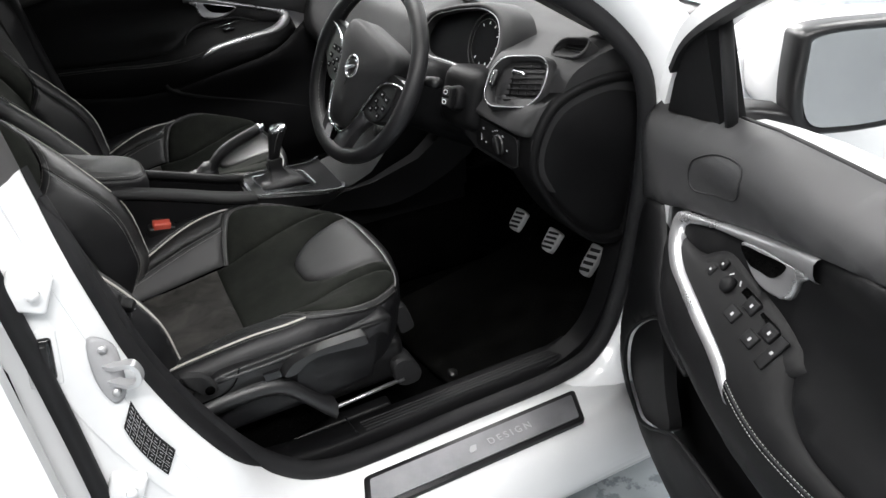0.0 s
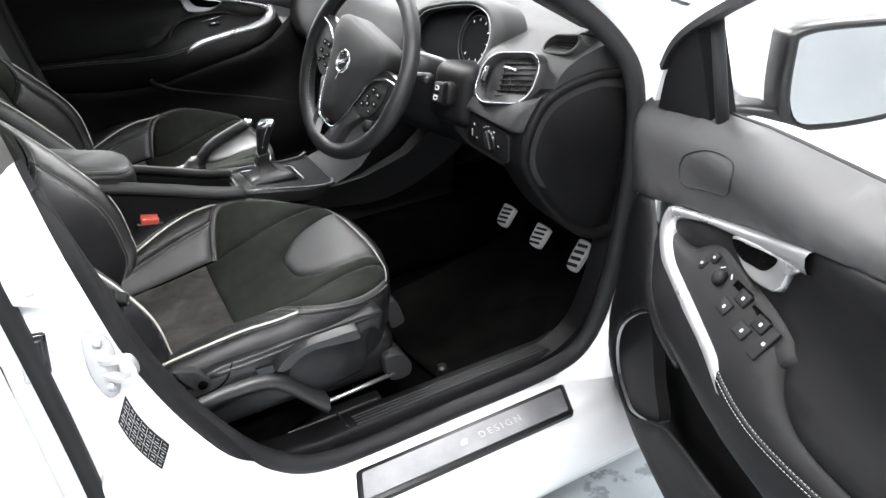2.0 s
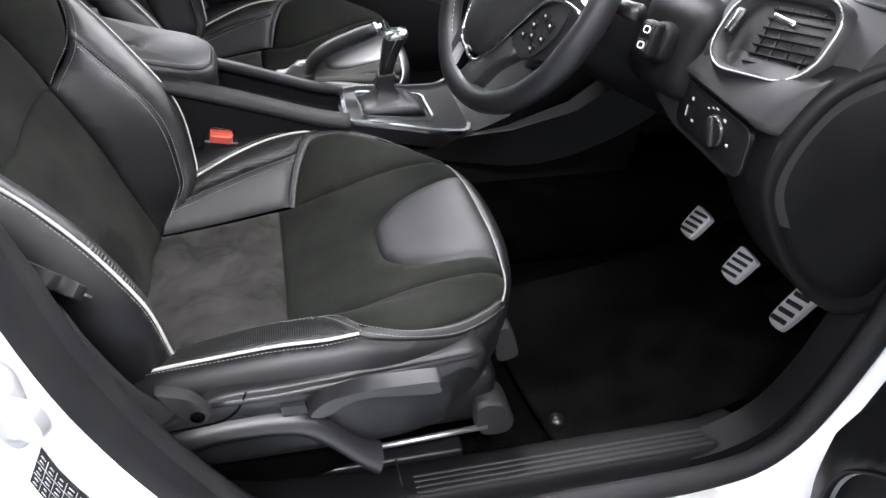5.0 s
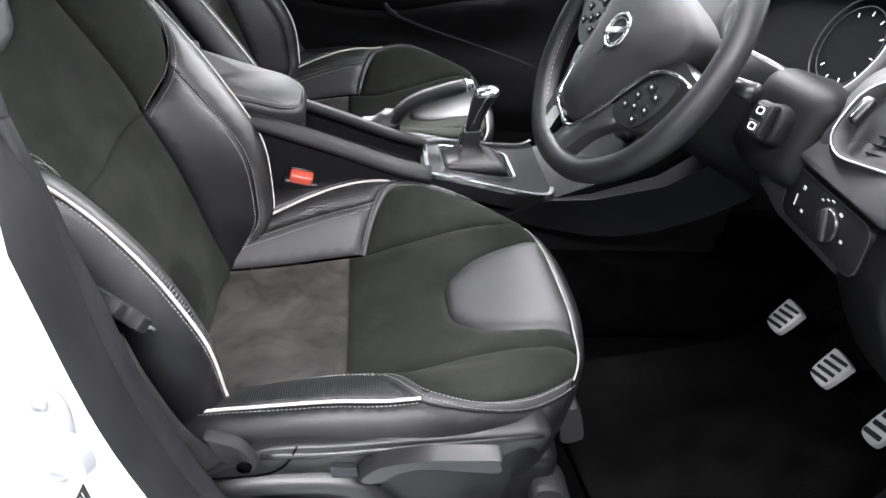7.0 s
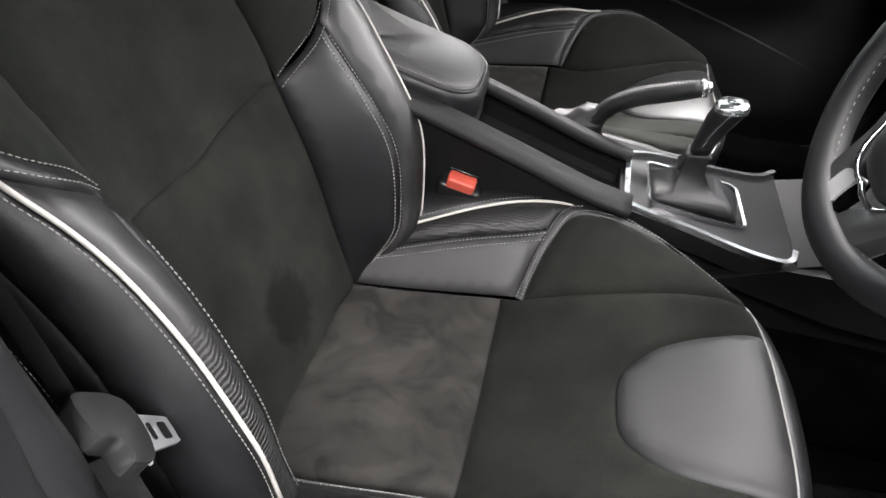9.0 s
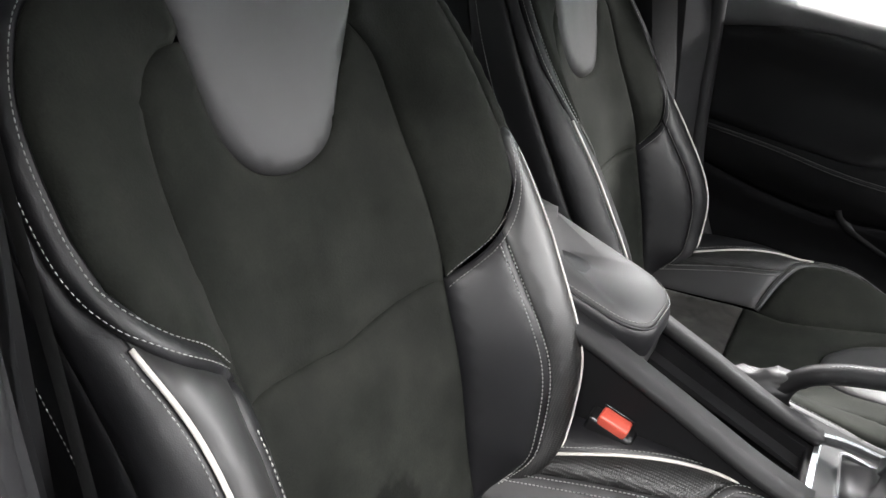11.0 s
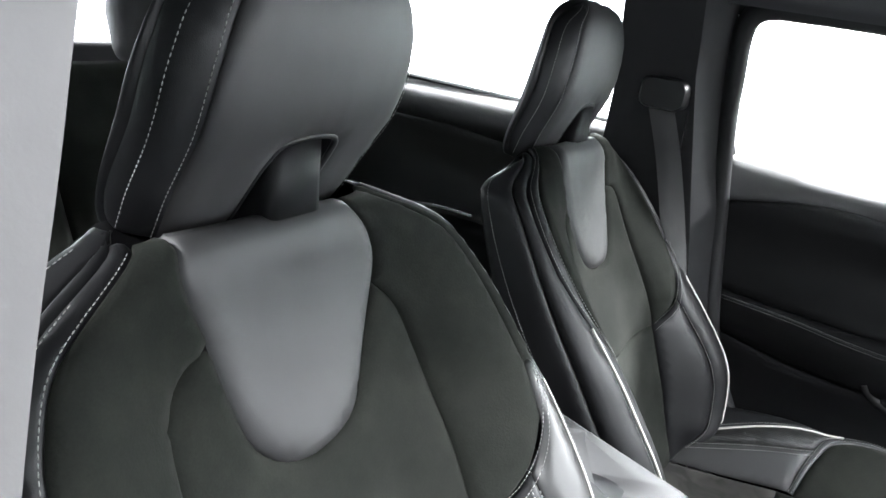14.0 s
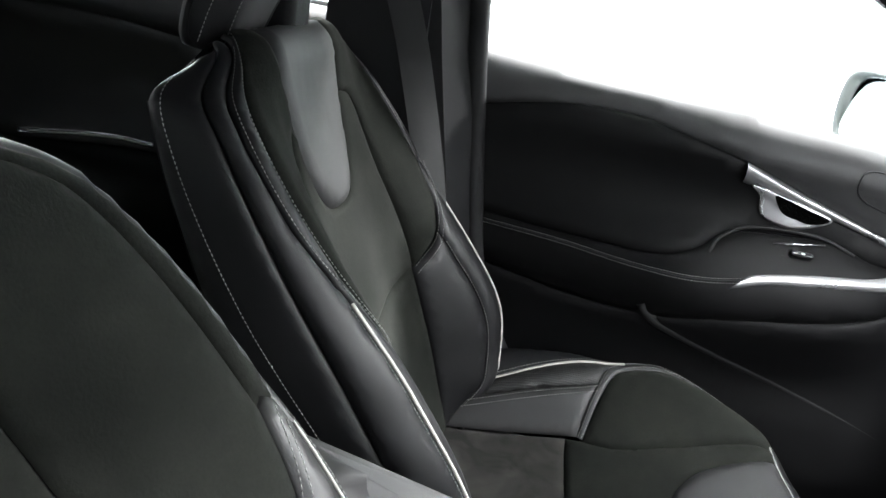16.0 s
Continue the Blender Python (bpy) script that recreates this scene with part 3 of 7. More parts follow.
def front_seat(outer):
    """A front seat about its own middle line; outer: the side, -1 or 1, that faces the door."""
    seat = thing("front_seat", "black leather and dark suede front seat with pale piping and stitching", "car seat", "front seats")
    C, B = (CUSHION, BACKREST_IN) if outer < 0 else (CUSHION_OUT, BACKREST)
    cush = new("cushion")
    back = new("backrest")
    for e in (cush, back):
        e.parent = seat
    # cushion: seams in the surface's own measures (across, along)
    round_end = smooth_line([(0.112, 0.332), (0.104, 0.295), (0.092, 0.24), (0.078, 0.205), (0.043, 0.172), (0.0, 0.167), (-0.043, 0.175), (-0.078, 0.212), (-0.094, 0.25), (-0.103, 0.295), (-0.110, 0.334)], 5)
    nose = smooth_line([(-0.19, 0.352), (-0.152, 0.345), (-0.110, 0.335), (-0.04, 0.329), (0.04, 0.327), (0.112, 0.332), (0.16, 0.340), (0.19, 0.350)], 5)
    mid = [tuple(p) for p in nose if -0.109 < p[0] < 0.111]
    panel("rear_insert", C, [(-0.145, -0.22), (0.145, -0.22), (0.147, 0.026), (-0.145, 0.026)], CUSHION_CLOTH, cush, "worn dark grey-brown napped insert with smudges", puff=0.004, edge=0.009, sink=0.0045)
    seam = {outer: [(0.145, 0.05), (0.134, 0.10), (0.130, 0.20), (0.142, 0.343)], -outer: [(0.147, 0.05), (0.155, 0.10), (0.163, 0.20), (0.168, 0.342)]}
    rim = {s: [(s * u, v) for u, v in seam[s]] for s in (-1, 1)}
    panel("front_insert", C, [(-0.145, 0.026), (0.147, 0.026), *rim[1], *round_end.tolist(), *rim[-1][::-1]], SUEDE, cush, puff=0.004, edge=0.009, sink=0.0045)
    panel("front_patch", C, [*round_end.tolist(), *mid[1:-1]], LEATHER, cush, "smooth black leather patch", puff=0.005, edge=0.009)
    panel("front_face", C, [*nose.tolist(), (0.185, 0.372), (0.20, 0.45), (-0.20, 0.45), (-0.185, 0.372)], LEATHER_SHADED, cush, puff=0.003)
    tube("front_cord", C.line(nose.tolist()[::3], 0.001, 4), 0.0013, THREAD, cush)
    for s in (-1, 1):
        put = lambda p: [(s * u, v) for u, v in p]
        if s == outer and outer < 0:
            high = [(0.147, 0.050), (0.182, 0.080), (0.215, 0.110), (0.248, 0.143), (0.262, 0.192), (0.262, 0.238), (0.247, 0.291), (0.226, 0.321), (0.187, 0.347)]
            low = [(0.152, 0.040), (0.194, 0.068), (0.236, 0.102), (0.268, 0.148), (0.277, 0.200), (0.274, 0.256), (0.262, 0.312), (0.231, 0.343), (0.187, 0.364)]
            cord = [(0.255, -0.22), (0.266, -0.12), (0.272, -0.048), (0.273, 0.04), (0.272, 0.10), (0.268, 0.148)]
            inner = [(0.165, -0.22), (0.178, -0.15), (0.190, -0.05), (0.192, 0.070)]
        else:
            high = [(0.147, 0.054), (0.185, 0.070), (0.215, 0.088), (0.245, 0.116), (0.256, 0.150), (0.256, 0.20), (0.246, 0.26), (0.236, 0.30), (0.215, 0.332), (0.187, 0.350)]
            low = [(0.150, 0.044), (0.190, 0.058), (0.222, 0.076), (0.254, 0.102), (0.270, 0.140), (0.272, 0.20), (0.262, 0.26), (0.250, 0.316), (0.224, 0.352), (0.183, 0.372)]
            cord = [(0.195, -0.22), (0.212, -0.112), (0.241, -0.007), (0.262, 0.075), (0.270, 0.140)]
            inner = [(0.175, -0.22), (0.186, -0.15), (0.200, -0.05), (0.212, 0.03), (0.222, 0.076)]
        high, low, cord, inner = (smooth_line(p, 3).tolist() for p in (high, low, cord, inner))
        junction = min(range(len(low)), key=lambda k: abs(low[k][0] - inner[-1][0]) + abs(low[k][1] - inner[-1][1]))
        corner = min(range(len(low)), key=lambda k: abs(low[k][0] - cord[-1][0]) + abs(low[k][1] - cord[-1][1]))
        panel("bolster_front", C, put(high + [p for p in seam[s][::-1]]), SUEDE, cush, puff=0.004, edge=0.009, sink=0.0045)
        panel("bolster_band", C, put(high + low[::-1]), LEATHER, cush, "stitched black leather band", puff=0.0025, edge=0.005)
        panel("bolster_inner", C, put([(0.147, -0.22)] + inner[:-1] + low[:junction + 1][::-1]), LEATHER, cush, puff=0.004, edge=0.009, sink=0.002)
        panel("bolster_strip", C, put(inner[:-1] + low[junction:corner + 1] + cord[::-1][1:]), MESHED, cush, "black leather strip with a fine mesh", puff=0.003, edge=0.006)
        panel("bolster_side", C, put(cord + low[corner + 1:] + [(0.20, 0.45), (0.42, 0.45), (0.42, -0.22)]), LEATHER_SHADED, cush, puff=0.003)
        for row, k in ((high, 0.78), (low, 0.78)):
            other = low if row is high else high
            stitches("stitching", C.at(put([(a[0] * k + b[0] * (1 - k), a[1] * k + b[1] * (1 - k)) for a, b in zip(row, other)]), 0.0035), THREAD, cush)
        for off in (-0.004, -0.011):
            stitches("stitching", C.line(put([(u + off, v) for u, v in inner[1:]]), 0.0045), THREAD, cush, r=0.0008)
        tube("piping", C.line(put(cord[2:]), 0.002), 0.002, PIPING, cush, "cream piping")
        stitches("stitching", C.line(put([(u + 0.0065, v) for u, v in cord[2:]]), 0.0032), THREAD, cush)
    # backrest
    near = [(0.02, 0.432), (0.056, 0.449), (0.085, 0.50), (0.106, 0.55), (0.117, 0.60), (0.116, 0.655), (0.112, 0.70)]
    far = [(0.02, 0.432), (0.050, 0.446), (0.072, 0.476), (0.083, 0.525), (0.091, 0.58), (0.106, 0.635), (0.126, 0.675), (0.150, 0.71)]
    right = near if outer < 0 else far
    if outer > 0:
        right = [(0.02, 0.432), (0.046, 0.446), (0.063, 0.476), (0.074, 0.525), (0.080, 0.58), (0.080, 0.635), (0.074, 0.675), (0.072, 0.71)]
        far = [(0.02, 0.432), (0.056, 0.446), (0.080, 0.476), (0.098, 0.525), (0.108, 0.58), (0.124, 0.63), (0.148, 0.675), (0.165, 0.71)]
    left = mirrored(far)
    yoke = smooth_line(left + right, 5).tolist()
    panel("shoulder_patch", B, yoke, LEATHER, back, "smooth black leather patch", puff=0.007)
    y_r = [p for p in yoke if p[0] > 0.0]
    y_l = [p for p in yoke if p[0] <= 0.0]
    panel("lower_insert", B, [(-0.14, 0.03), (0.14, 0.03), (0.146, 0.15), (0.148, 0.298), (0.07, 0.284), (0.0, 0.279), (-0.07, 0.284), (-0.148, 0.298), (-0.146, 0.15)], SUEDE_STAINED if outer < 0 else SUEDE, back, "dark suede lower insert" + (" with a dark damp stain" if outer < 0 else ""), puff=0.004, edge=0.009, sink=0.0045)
    low_r = [p for p in y_r if p[1] < 0.56]
    low_l = [p for p in y_l if p[1] < 0.56]
    arch_r = smooth_line([(0.15, 0.30), (0.15, 0.38), (0.145, 0.46), (0.135, 0.52), (0.115, 0.553), low_r[-1]], 4).tolist()
    arch_l = mirrored(smooth_line([(0.15, 0.30), (0.15, 0.38), (0.145, 0.46), (0.135, 0.52), (0.115, 0.55), (-low_l[0][0], low_l[0][1])], 4).tolist())
    panel("middle_insert", B, [(-0.148, 0.298), (-0.07, 0.284), (0.0, 0.279), (0.07, 0.284), (0.148, 0.298), *arch_r[1:-1], *low_r[::-1], *low_l[::-1], *arch_l[1:-1]], SUEDE, back, puff=0.004, edge=0.009, sink=0.0045)
    for s in (-1, 1):
        flip = (lambda p: p) if s > 0 else mirrored
        up = [p for p in y_r if p[1] >= 0.56] if s > 0 else mirrored([p for p in y_l if p[1] >= 0.56])
        arch = arch_r if s > 0 else mirrored(arch_l)
        if s == outer < 0:
            over = [(0.15, 0.30), (0.165, 0.338), (0.182, 0.366), (0.203, 0.393), (0.238, 0.421), (0.259, 0.444), (0.264, 0.47), (0.262, 0.55), (0.252, 0.63), (0.237, 0.70)]
            under = [(0.165, 0.338), (0.193, 0.368), (0.216, 0.387), (0.252, 0.411), (0.268, 0.421), (0.281, 0.437), (0.287, 0.456), (0.288, 0.55), (0.282, 0.64), (0.270, 0.71)]
        elif s != outer > 0:
            over = [(0.15, 0.30), (0.17, 0.325), (0.20, 0.358), (0.230, 0.395), (0.250, 0.44), (0.260, 0.50), (0.262, 0.585), (0.252, 0.63), (0.232, 0.67), (0.222, 0.70)]
            under = [(0.17, 0.325), (0.20, 0.352), (0.235, 0.388), (0.262, 0.430), (0.277, 0.48), (0.283, 0.55), (0.283, 0.60), (0.276, 0.64), (0.262, 0.675), (0.250, 0.71)]
        else:
            over = [(0.15, 0.30), (0.17, 0.325), (0.20, 0.358), (0.225, 0.395), (0.238, 0.44), (0.24, 0.55), (0.24, 0.63), (0.235, 0.70)]
        panel("shoulder", B, flip([*over, *up[::-1], *arch[::-1][1:]]), SUEDE, back, puff=0.005, edge=0.009)
        wide = 0.257
        if s == outer < 0:
            tip, crown, rim_top = (0.265, 0.4195), under[1:4][::-1], under[5:]
            strip_top = [tip, *crown, (0.203, 0.34)]
            wing_top = [(0.203, 0.34), under[1], under[0]]
            band = under + over[:1:-1]
        elif s != outer > 0:
            tip, rim_top = (0.259, 0.422), under[3:9]
            strip_top = [tip, under[2], under[1]]
            wing_top = [under[1], under[0]]
            band = under + over[:1:-1]
        else:
            tip, rim_top = (0.262, 0.425), [(0.268, 0.432), (0.272, 0.55), (0.272, 0.64)]
            strip_top = [tip, (0.268, 0.432), (0.252, 0.444), (0.238, 0.44), (0.225, 0.39), (0.20, 0.352)]
            wing_top = [(0.20, 0.352), (0.17, 0.32)]
            band = [(0.252, 0.444), (0.268, 0.432), (0.272, 0.55), (0.272, 0.64), (0.268, 0.71), (0.237, 0.70), (0.24, 0.63), (0.24, 0.55), (0.238, 0.44)]
        panel("wing_inner", B, flip([(0.14, 0.03), (0.20, 0.03), (0.208, 0.10), (0.212, 0.18), (0.21, 0.26), *wing_top, (0.148, 0.30), (0.146, 0.15)]), LEATHER_SHADED, back, puff=0.004, edge=0.009, sink=0.0045)
        panel("wing_strip", B, flip([(0.20, 0.03), (0.245, 0.03), (0.252, 0.10), (0.253, 0.20), (0.258, 0.30), (wide, 0.37), *strip_top, (0.21, 0.26), (0.212, 0.18), (0.208, 0.10)]), LEATHER_SHADED if outer > 0 else RIBS if s < 0 else WING_MESH, back, "smooth black leather strip" if outer > 0 else "black leather strip with fine ribs" if s < 0 else "black leather strip with a fine mesh", puff=0.003, edge=0.006)
        panel("edge_band", B, flip(band), SUEDE if s != outer < 0 else LEATHER_SHADED, back, puff=0.003, edge=0.006)
        panel("wing_side", B, flip([(0.245, 0.0), (0.316, 0.0), (0.318, 0.4), (0.316, 0.6), (0.310, 0.72), (0.275, 0.72), *rim_top[::-1], tip, (wide, 0.37), (0.258, 0.30), (0.253, 0.20), (0.252, 0.10)]), LEATHER_SHADED, back, puff=0.004)
        panel("wing_rear", B, flip([(0.316, 0.0), (0.40, 0.0), *([(0.40, 0.72)] if outer < 0 else [(0.40, 0.60), (0.392, 0.65), (0.372, 0.69), (0.345, 0.71)]), (0.310, 0.72), (0.316, 0.6), (0.318, 0.4)]), LEATHER_SHADED, back, puff=0.004)
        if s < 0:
            for row, other in ((over[1:], under), (under, over[1:])):
                stitches("stitching", B.line([(s * (a[0] * 0.8 + b[0] * 0.2), a[1] * 0.8 + b[1] * 0.2) for a, b in list(zip(row, other))[1:9]], 0.0045), THREAD, back)
        else:
            for off in (0.006, -0.006):
                stitches("stitching", B.line([(s * u, v + off) for u, v in ((0.15, 0.298), (0.17, 0.32), (0.20, 0.353), (0.225, 0.39), (0.248, 0.435))], 0.006), THREAD, back)
        for off in ((-0.009, -0.003) if s != outer else (-0.002,)):
            stitches("stitching", B.line([(s * (u + off), v) for u, v in ((0.20, 0.03), (0.208, 0.10), (0.212, 0.18), (0.21, 0.26), (0.202, 0.34))], 0.005), THREAD, back, r=0.0008)
        cord = [(s * u, v) for u, v in ((0.246, 0.01), (0.252, 0.10), (0.254, 0.20), (0.258, 0.30), (wide, 0.37), (tip[0], tip[1] - 0.005))]
        tube("piping", B.line(cord, 0.002), 0.0012 if s != outer < 0 else 0.002, PIPING, back, "cream piping")
        stitches("stitching", B.line([(u + s * 0.0065, v) for u, v in cord], 0.0032), THREAD, back)
        for uu in ((0.245, 0.267) if s > 0 and outer > 0 else ()):
            stitches("stitching", B.line([(s * uu, v) for v in (0.44, 0.5, 0.58, 0.65, 0.70)], 0.0025), THREAD, back)
        stitches("stitching", B.line([(s * u, v) for u, v in ((0.350, 0.05), (0.352, 0.25), (0.372, 0.4), (0.380, 0.55), (0.372, 0.68))], 0.005), THREAD, back)
    # back shell
    rings = []
    for v in np.linspace(0.0, 0.73, 12):
        reach = 0.40 if outer < 0 else float(np.interp(v, [0.60, 0.65, 0.69, 0.71, 0.73], [0.40, 0.392, 0.372, 0.345, 0.30]))
        edge_l, edge_r = B.at([(-reach, v)])[0], B.at([(reach, v)])[0]
        rings.append([edge_l + (edge_r - edge_l) * t + np.array((-0.05 * (1 - 0.85 * max(0.0, (v - 0.45) / 0.28) ** 1.5) * math.sin(math.pi * t) ** 0.5, 0, 0)) for t in np.linspace(0, 1, 9)])
    loft("back_shell", rings, LEATHER_SHADED, back, closed=False)
    headrest(seat, outer)
    seat_base(seat, outer)
    return seat


def both_ways(half):
    return half + [(-u, v) for u, v in half[::-1] if u]


def headrest(seat, outer):
    """A fixed head restraint with an arched gap over the shoulder."""
    h = new("headrest")
    h.parent = seat
    h.location = (0, 0.036, 0) if outer < 0 else (0.020, -0.006, -0.016)
    lean, grow, slim = (0.0, 1.0, 1.0) if outer < 0 else (0.15, 1.10, 0.94)
    vs = [0.0, 0.03, 0.075, 0.12, 0.165, 0.195, 0.21]
    us = [0, 0.05, 0.09, 0.118, 0.138, 0.155]

    def net(front):
        rows = []
        for v, z, x, w in zip(vs, [1.093, 1.132, 1.187, 1.237, 1.28, 1.303, 1.314], [-0.464, -0.442, -0.408, -0.393, -0.390, -0.397, -0.410], [0.89, 0.92, 0.95, 0.93, 0.83, 0.70, 0.55]):
            x -= lean * (z - 1.093)
            rows.append([((x - 0.012 * (u / 0.155) ** 2 - 0.038 * max(0.0, (u - 0.112) / 0.043) ** 1.3) if front else (-lean * (z - 1.093) + float(np.interp(v, vs, [-0.504, -0.486, -0.460, -0.443, -0.434, -0.430, -0.428])) - 0.010 * (u / 0.155) ** 2), u * w * slim, 1.093 + (z - 1.093) * grow + (0.0 if front else 0.004)) for u in us])
        return rows

    F, K = Surface(us, vs, net(True), flip=True), Surface(us, vs, net(False))
    arch = smooth_line(both_ways([(0.060, 0.0), (0.050, 0.008), (0.045, 0.026), (0.042, 0.048), (0.033, 0.062), (0.0, 0.066)]), 4).tolist()
    side = smooth_line([(0.118, 0.0), (0.142, 0.006), (0.151, 0.03), (0.152, 0.08), (0.152, 0.13), (0.148, 0.175), (0.12, 0.205), (0.06, 0.21), (0, 0.21)], 4).tolist()
    outline = side + mirrored(side)[1:] + arch[::-1]
    seam = smooth_line([(0.118, 0.0), (0.119, 0.05), (0.119, 0.12), (0.117, 0.17), (0.10, 0.207)], 4).tolist()
    cut = min(range(len(side)), key=lambda k: math.hypot(side[k][0] - 0.10, side[k][1] - 0.207))
    pad = seam + side[cut + 1:]
    panel("head_pad", F, pad + mirrored(pad)[1:] + arch[::-1], LEATHER, h, puff=0.004, edge=0.012, sink=0.001)
    for strip in (side[:cut + 1] + seam[::-1][:-1], mirrored(side[:cut + 1] + seam[::-1][:-1])):
        panel("head_strip", F, strip, LEATHER_SHADED, h, "black leather edge strip", puff=0.0025, edge=0.008, sink=0.001)
    panel("head_back", K, outline, LEATHER_SHADED, h, puff=0.006, edge=0.02)
    o = np.array(outline)
    fr, bk = F.at(o, -0.003), K.at(o, -0.003)
    mid = (fr + bk) / 2
    mid[:, 1] *= 1.035
    loft("head_side", [fr, fr * 0.72 + bk * 0.28 + (mid - (fr + bk) / 2) * 0.7, mid, fr * 0.28 + bk * 0.72 + (mid - (fr + bk) / 2) * 0.7, bk], LEATHER_SHADED, h, closed=True, caps=False)
    for s in (-1, 1):
        run = [(s * 0.122, 0.004), (s * 0.123, 0.05), (s * 0.123, 0.12), (s * 0.121, 0.17), (s * 0.106, 0.20)]
        run2 = [(s * 0.141, 0.010), (s * 0.142, 0.05), (s * 0.142, 0.12), (s * 0.138, 0.165), (s * 0.118, 0.198)]
        stitches("stitching", F.line(run, 0.005), THREAD, h)
        stitches("stitching", F.line(run2, 0.005), THREAD, h)
    tube("gap_cord", F.at(arch, 0.0), 0.003, LEATHER_SHADED, h)
    loft("neck", [[(x, y * k, z) for x, y in rounded_outline(0.05, 0.07, 0.012, 3) + (-0.45, 0)] for z, k in ((1.085, 1.1), (1.13, 0.95), (1.18, 0.9))], PLASTIC, h, "black plastic neck")


def seat_base(seat, outer):
    o = outer
    rounded_box("seat_pan", (0.50, 0.44, 0.10), (0.05, 0, 0.45), 0.02, HARD, seat)
    for s in (-1, 1):
        rounded_box("seat_rail", (0.55, 0.03, 0.03), (-0.02, s * 0.215, 0.345), 0.006, HARD, seat)
        tube("rail_slide", [(0.10, s * 0.236, 0.402), (0.284, s * 0.236, 0.413)], 0.0042, STEEL, seat, "bare steel slide rail")
        capo = smooth_line([(0.268, 0.458), (0.302, 0.456), (0.323, 0.420), (0.318, 0.395), (0.281, 0.394), (0.266, 0.418)], 4, closed=True)
        loft("rail_cap", [[(x, s * y, z) for x, z in capo] for y in (0.19, 0.232)] + [[(0.29 + (x - 0.29) * 0.88, s * 0.238, 0.42 + (z - 0.42) * 0.88) for x, z in capo]], PLASTIC_GREY, seat, "black plastic rail cap", flat_angle=40)
    side = lambda pts, y: [(x, o * y, z) for x, z in pts]
    shrink = lambda pts, k, c: [(c[0] + (x - c[0]) * k, c[1] + (z - c[1]) * k) for x, z in pts]
    # upper valance under the cushion, drawn in towards the front
    inset = lambda x: 0.034 * min(1.0, max(0.0, x / 0.25)) ** 1.3
    tuck = lambda x, z: 0.055 * min(1.0, max(0.0, (x - 0.06) / 0.16)) * min(1.0, max(0.0, (0.592 - z) / 0.12))
    skin = lambda pts, y: [(x, o * (y - inset(x) - tuck(x, z)), z) for x, z in pts]
    top = smooth_line([(-0.20, 0.545), (-0.12, 0.572), (-0.085, 0.590), (-0.060, 0.606), (-0.024, 0.611), (0.015, 0.611), (0.080, 0.609), (0.125, 0.606), (0.188, 0.600), (0.255, 0.594)], 4).tolist()
    low = smooth_line([(0.266, 0.578), (0.266, 0.531), (0.258, 0.478), (0.213, 0.457), (0.157, 0.452), (0.115, 0.478), (0.05, 0.545), (-0.06, 0.556), (-0.20, 0.515)], 4).tolist()
    up = top + low
    loft("side_valance", [skin(up, 0.235), skin(up, 0.293), skin(shrink(up, 0.99, (0.05, 0.53)), 0.2985), skin(shrink(up, 0.965, (0.05, 0.53)), 0.3005)], SEAT_PLASTIC, seat, "black moulded side valance")
    fold = smooth_line([(-0.060, 0.598), (0.015, 0.598), (0.080, 0.597), (0.125, 0.595), (0.188, 0.590), (0.252, 0.584)], 4).tolist()
    tube("valance_ridge", skin(fold, 0.2985), 0.0045, SEAT_PLASTIC, seat)
    # arched rim of the rail cover; a black sheet paints the shade below
    arch = smooth_line([(-0.20, 0.535), (-0.114, 0.558), (-0.070, 0.568), (-0.018, 0.570), (0.024, 0.567), (0.052, 0.554), (0.080, 0.521), (0.104, 0.492), (0.128, 0.470)], 5).tolist()
    inner = smooth_line([(-0.20, 0.50), (-0.110, 0.526), (-0.074, 0.540), (-0.022, 0.543), (0.021, 0.539), (0.049, 0.522), (0.078, 0.490), (0.102, 0.460), (0.12, 0.44)], 5).tolist()
    mid = [((a + c) / 2, (b + d) / 2) for (a, b), (c, d) in zip(arch, inner)]
    loft("rail_cover_rim", [side(arch, 0.280), side(arch, 0.306), side(mid, 0.313), side(inner, 0.308), side(inner, 0.262)], SEAT_PLASTIC, seat, "black arched rail cover rim", closed=False)
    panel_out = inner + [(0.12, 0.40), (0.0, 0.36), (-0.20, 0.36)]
    loft("rail_shade", [side(panel_out, 0.215), side(panel_out, 0.245)], CARPET_AND_SHADE, seat, "black sheet for the shade under the arched rim", flat_angle=40)
    if o > 0:
        return
    lever = smooth_line([(0.042, 0.577), (0.054, 0.592), (0.070, 0.600), (0.110, 0.607), (0.150, 0.607), (0.190, 0.606), (0.195, 0.600), (0.194, 0.586), (0.150, 0.590), (0.110, 0.594), (0.084, 0.588), (0.068, 0.577), (0.054, 0.572)], 4, closed=True).tolist()
    loft("height_lever", [side(lever, 0.296), side(lever, 0.314), side(shrink(lever, 0.96, (0.115, 0.594)), 0.318)], SEAT_PLASTIC, seat, "dark grey height lever", flat_angle=40)
    slot = [(0.088, 0.538), (0.100, 0.545), (0.122, 0.512), (0.117, 0.498)]
    loft("lever_slot", [skin(slot, 0.295), skin(slot, 0.3035)], GLOSS, seat, flat_angle=40)
    tube("valance_joint", side(smooth_line([(-0.022, 0.612), (-0.030, 0.592), (-0.042, 0.578), (-0.062, 0.570), (-0.118, 0.565)], 4), 0.3008), 0.0012, CARPET_AND_SHADE, seat)
    tabo = [(0.012, 0.584), (0.040, 0.583), (0.042, 0.569), (0.014, 0.568)]
    loft("tilt_tab", [side(tabo, 0.295), side(tabo, 0.3045)], GLOSS, seat, flat_angle=40)
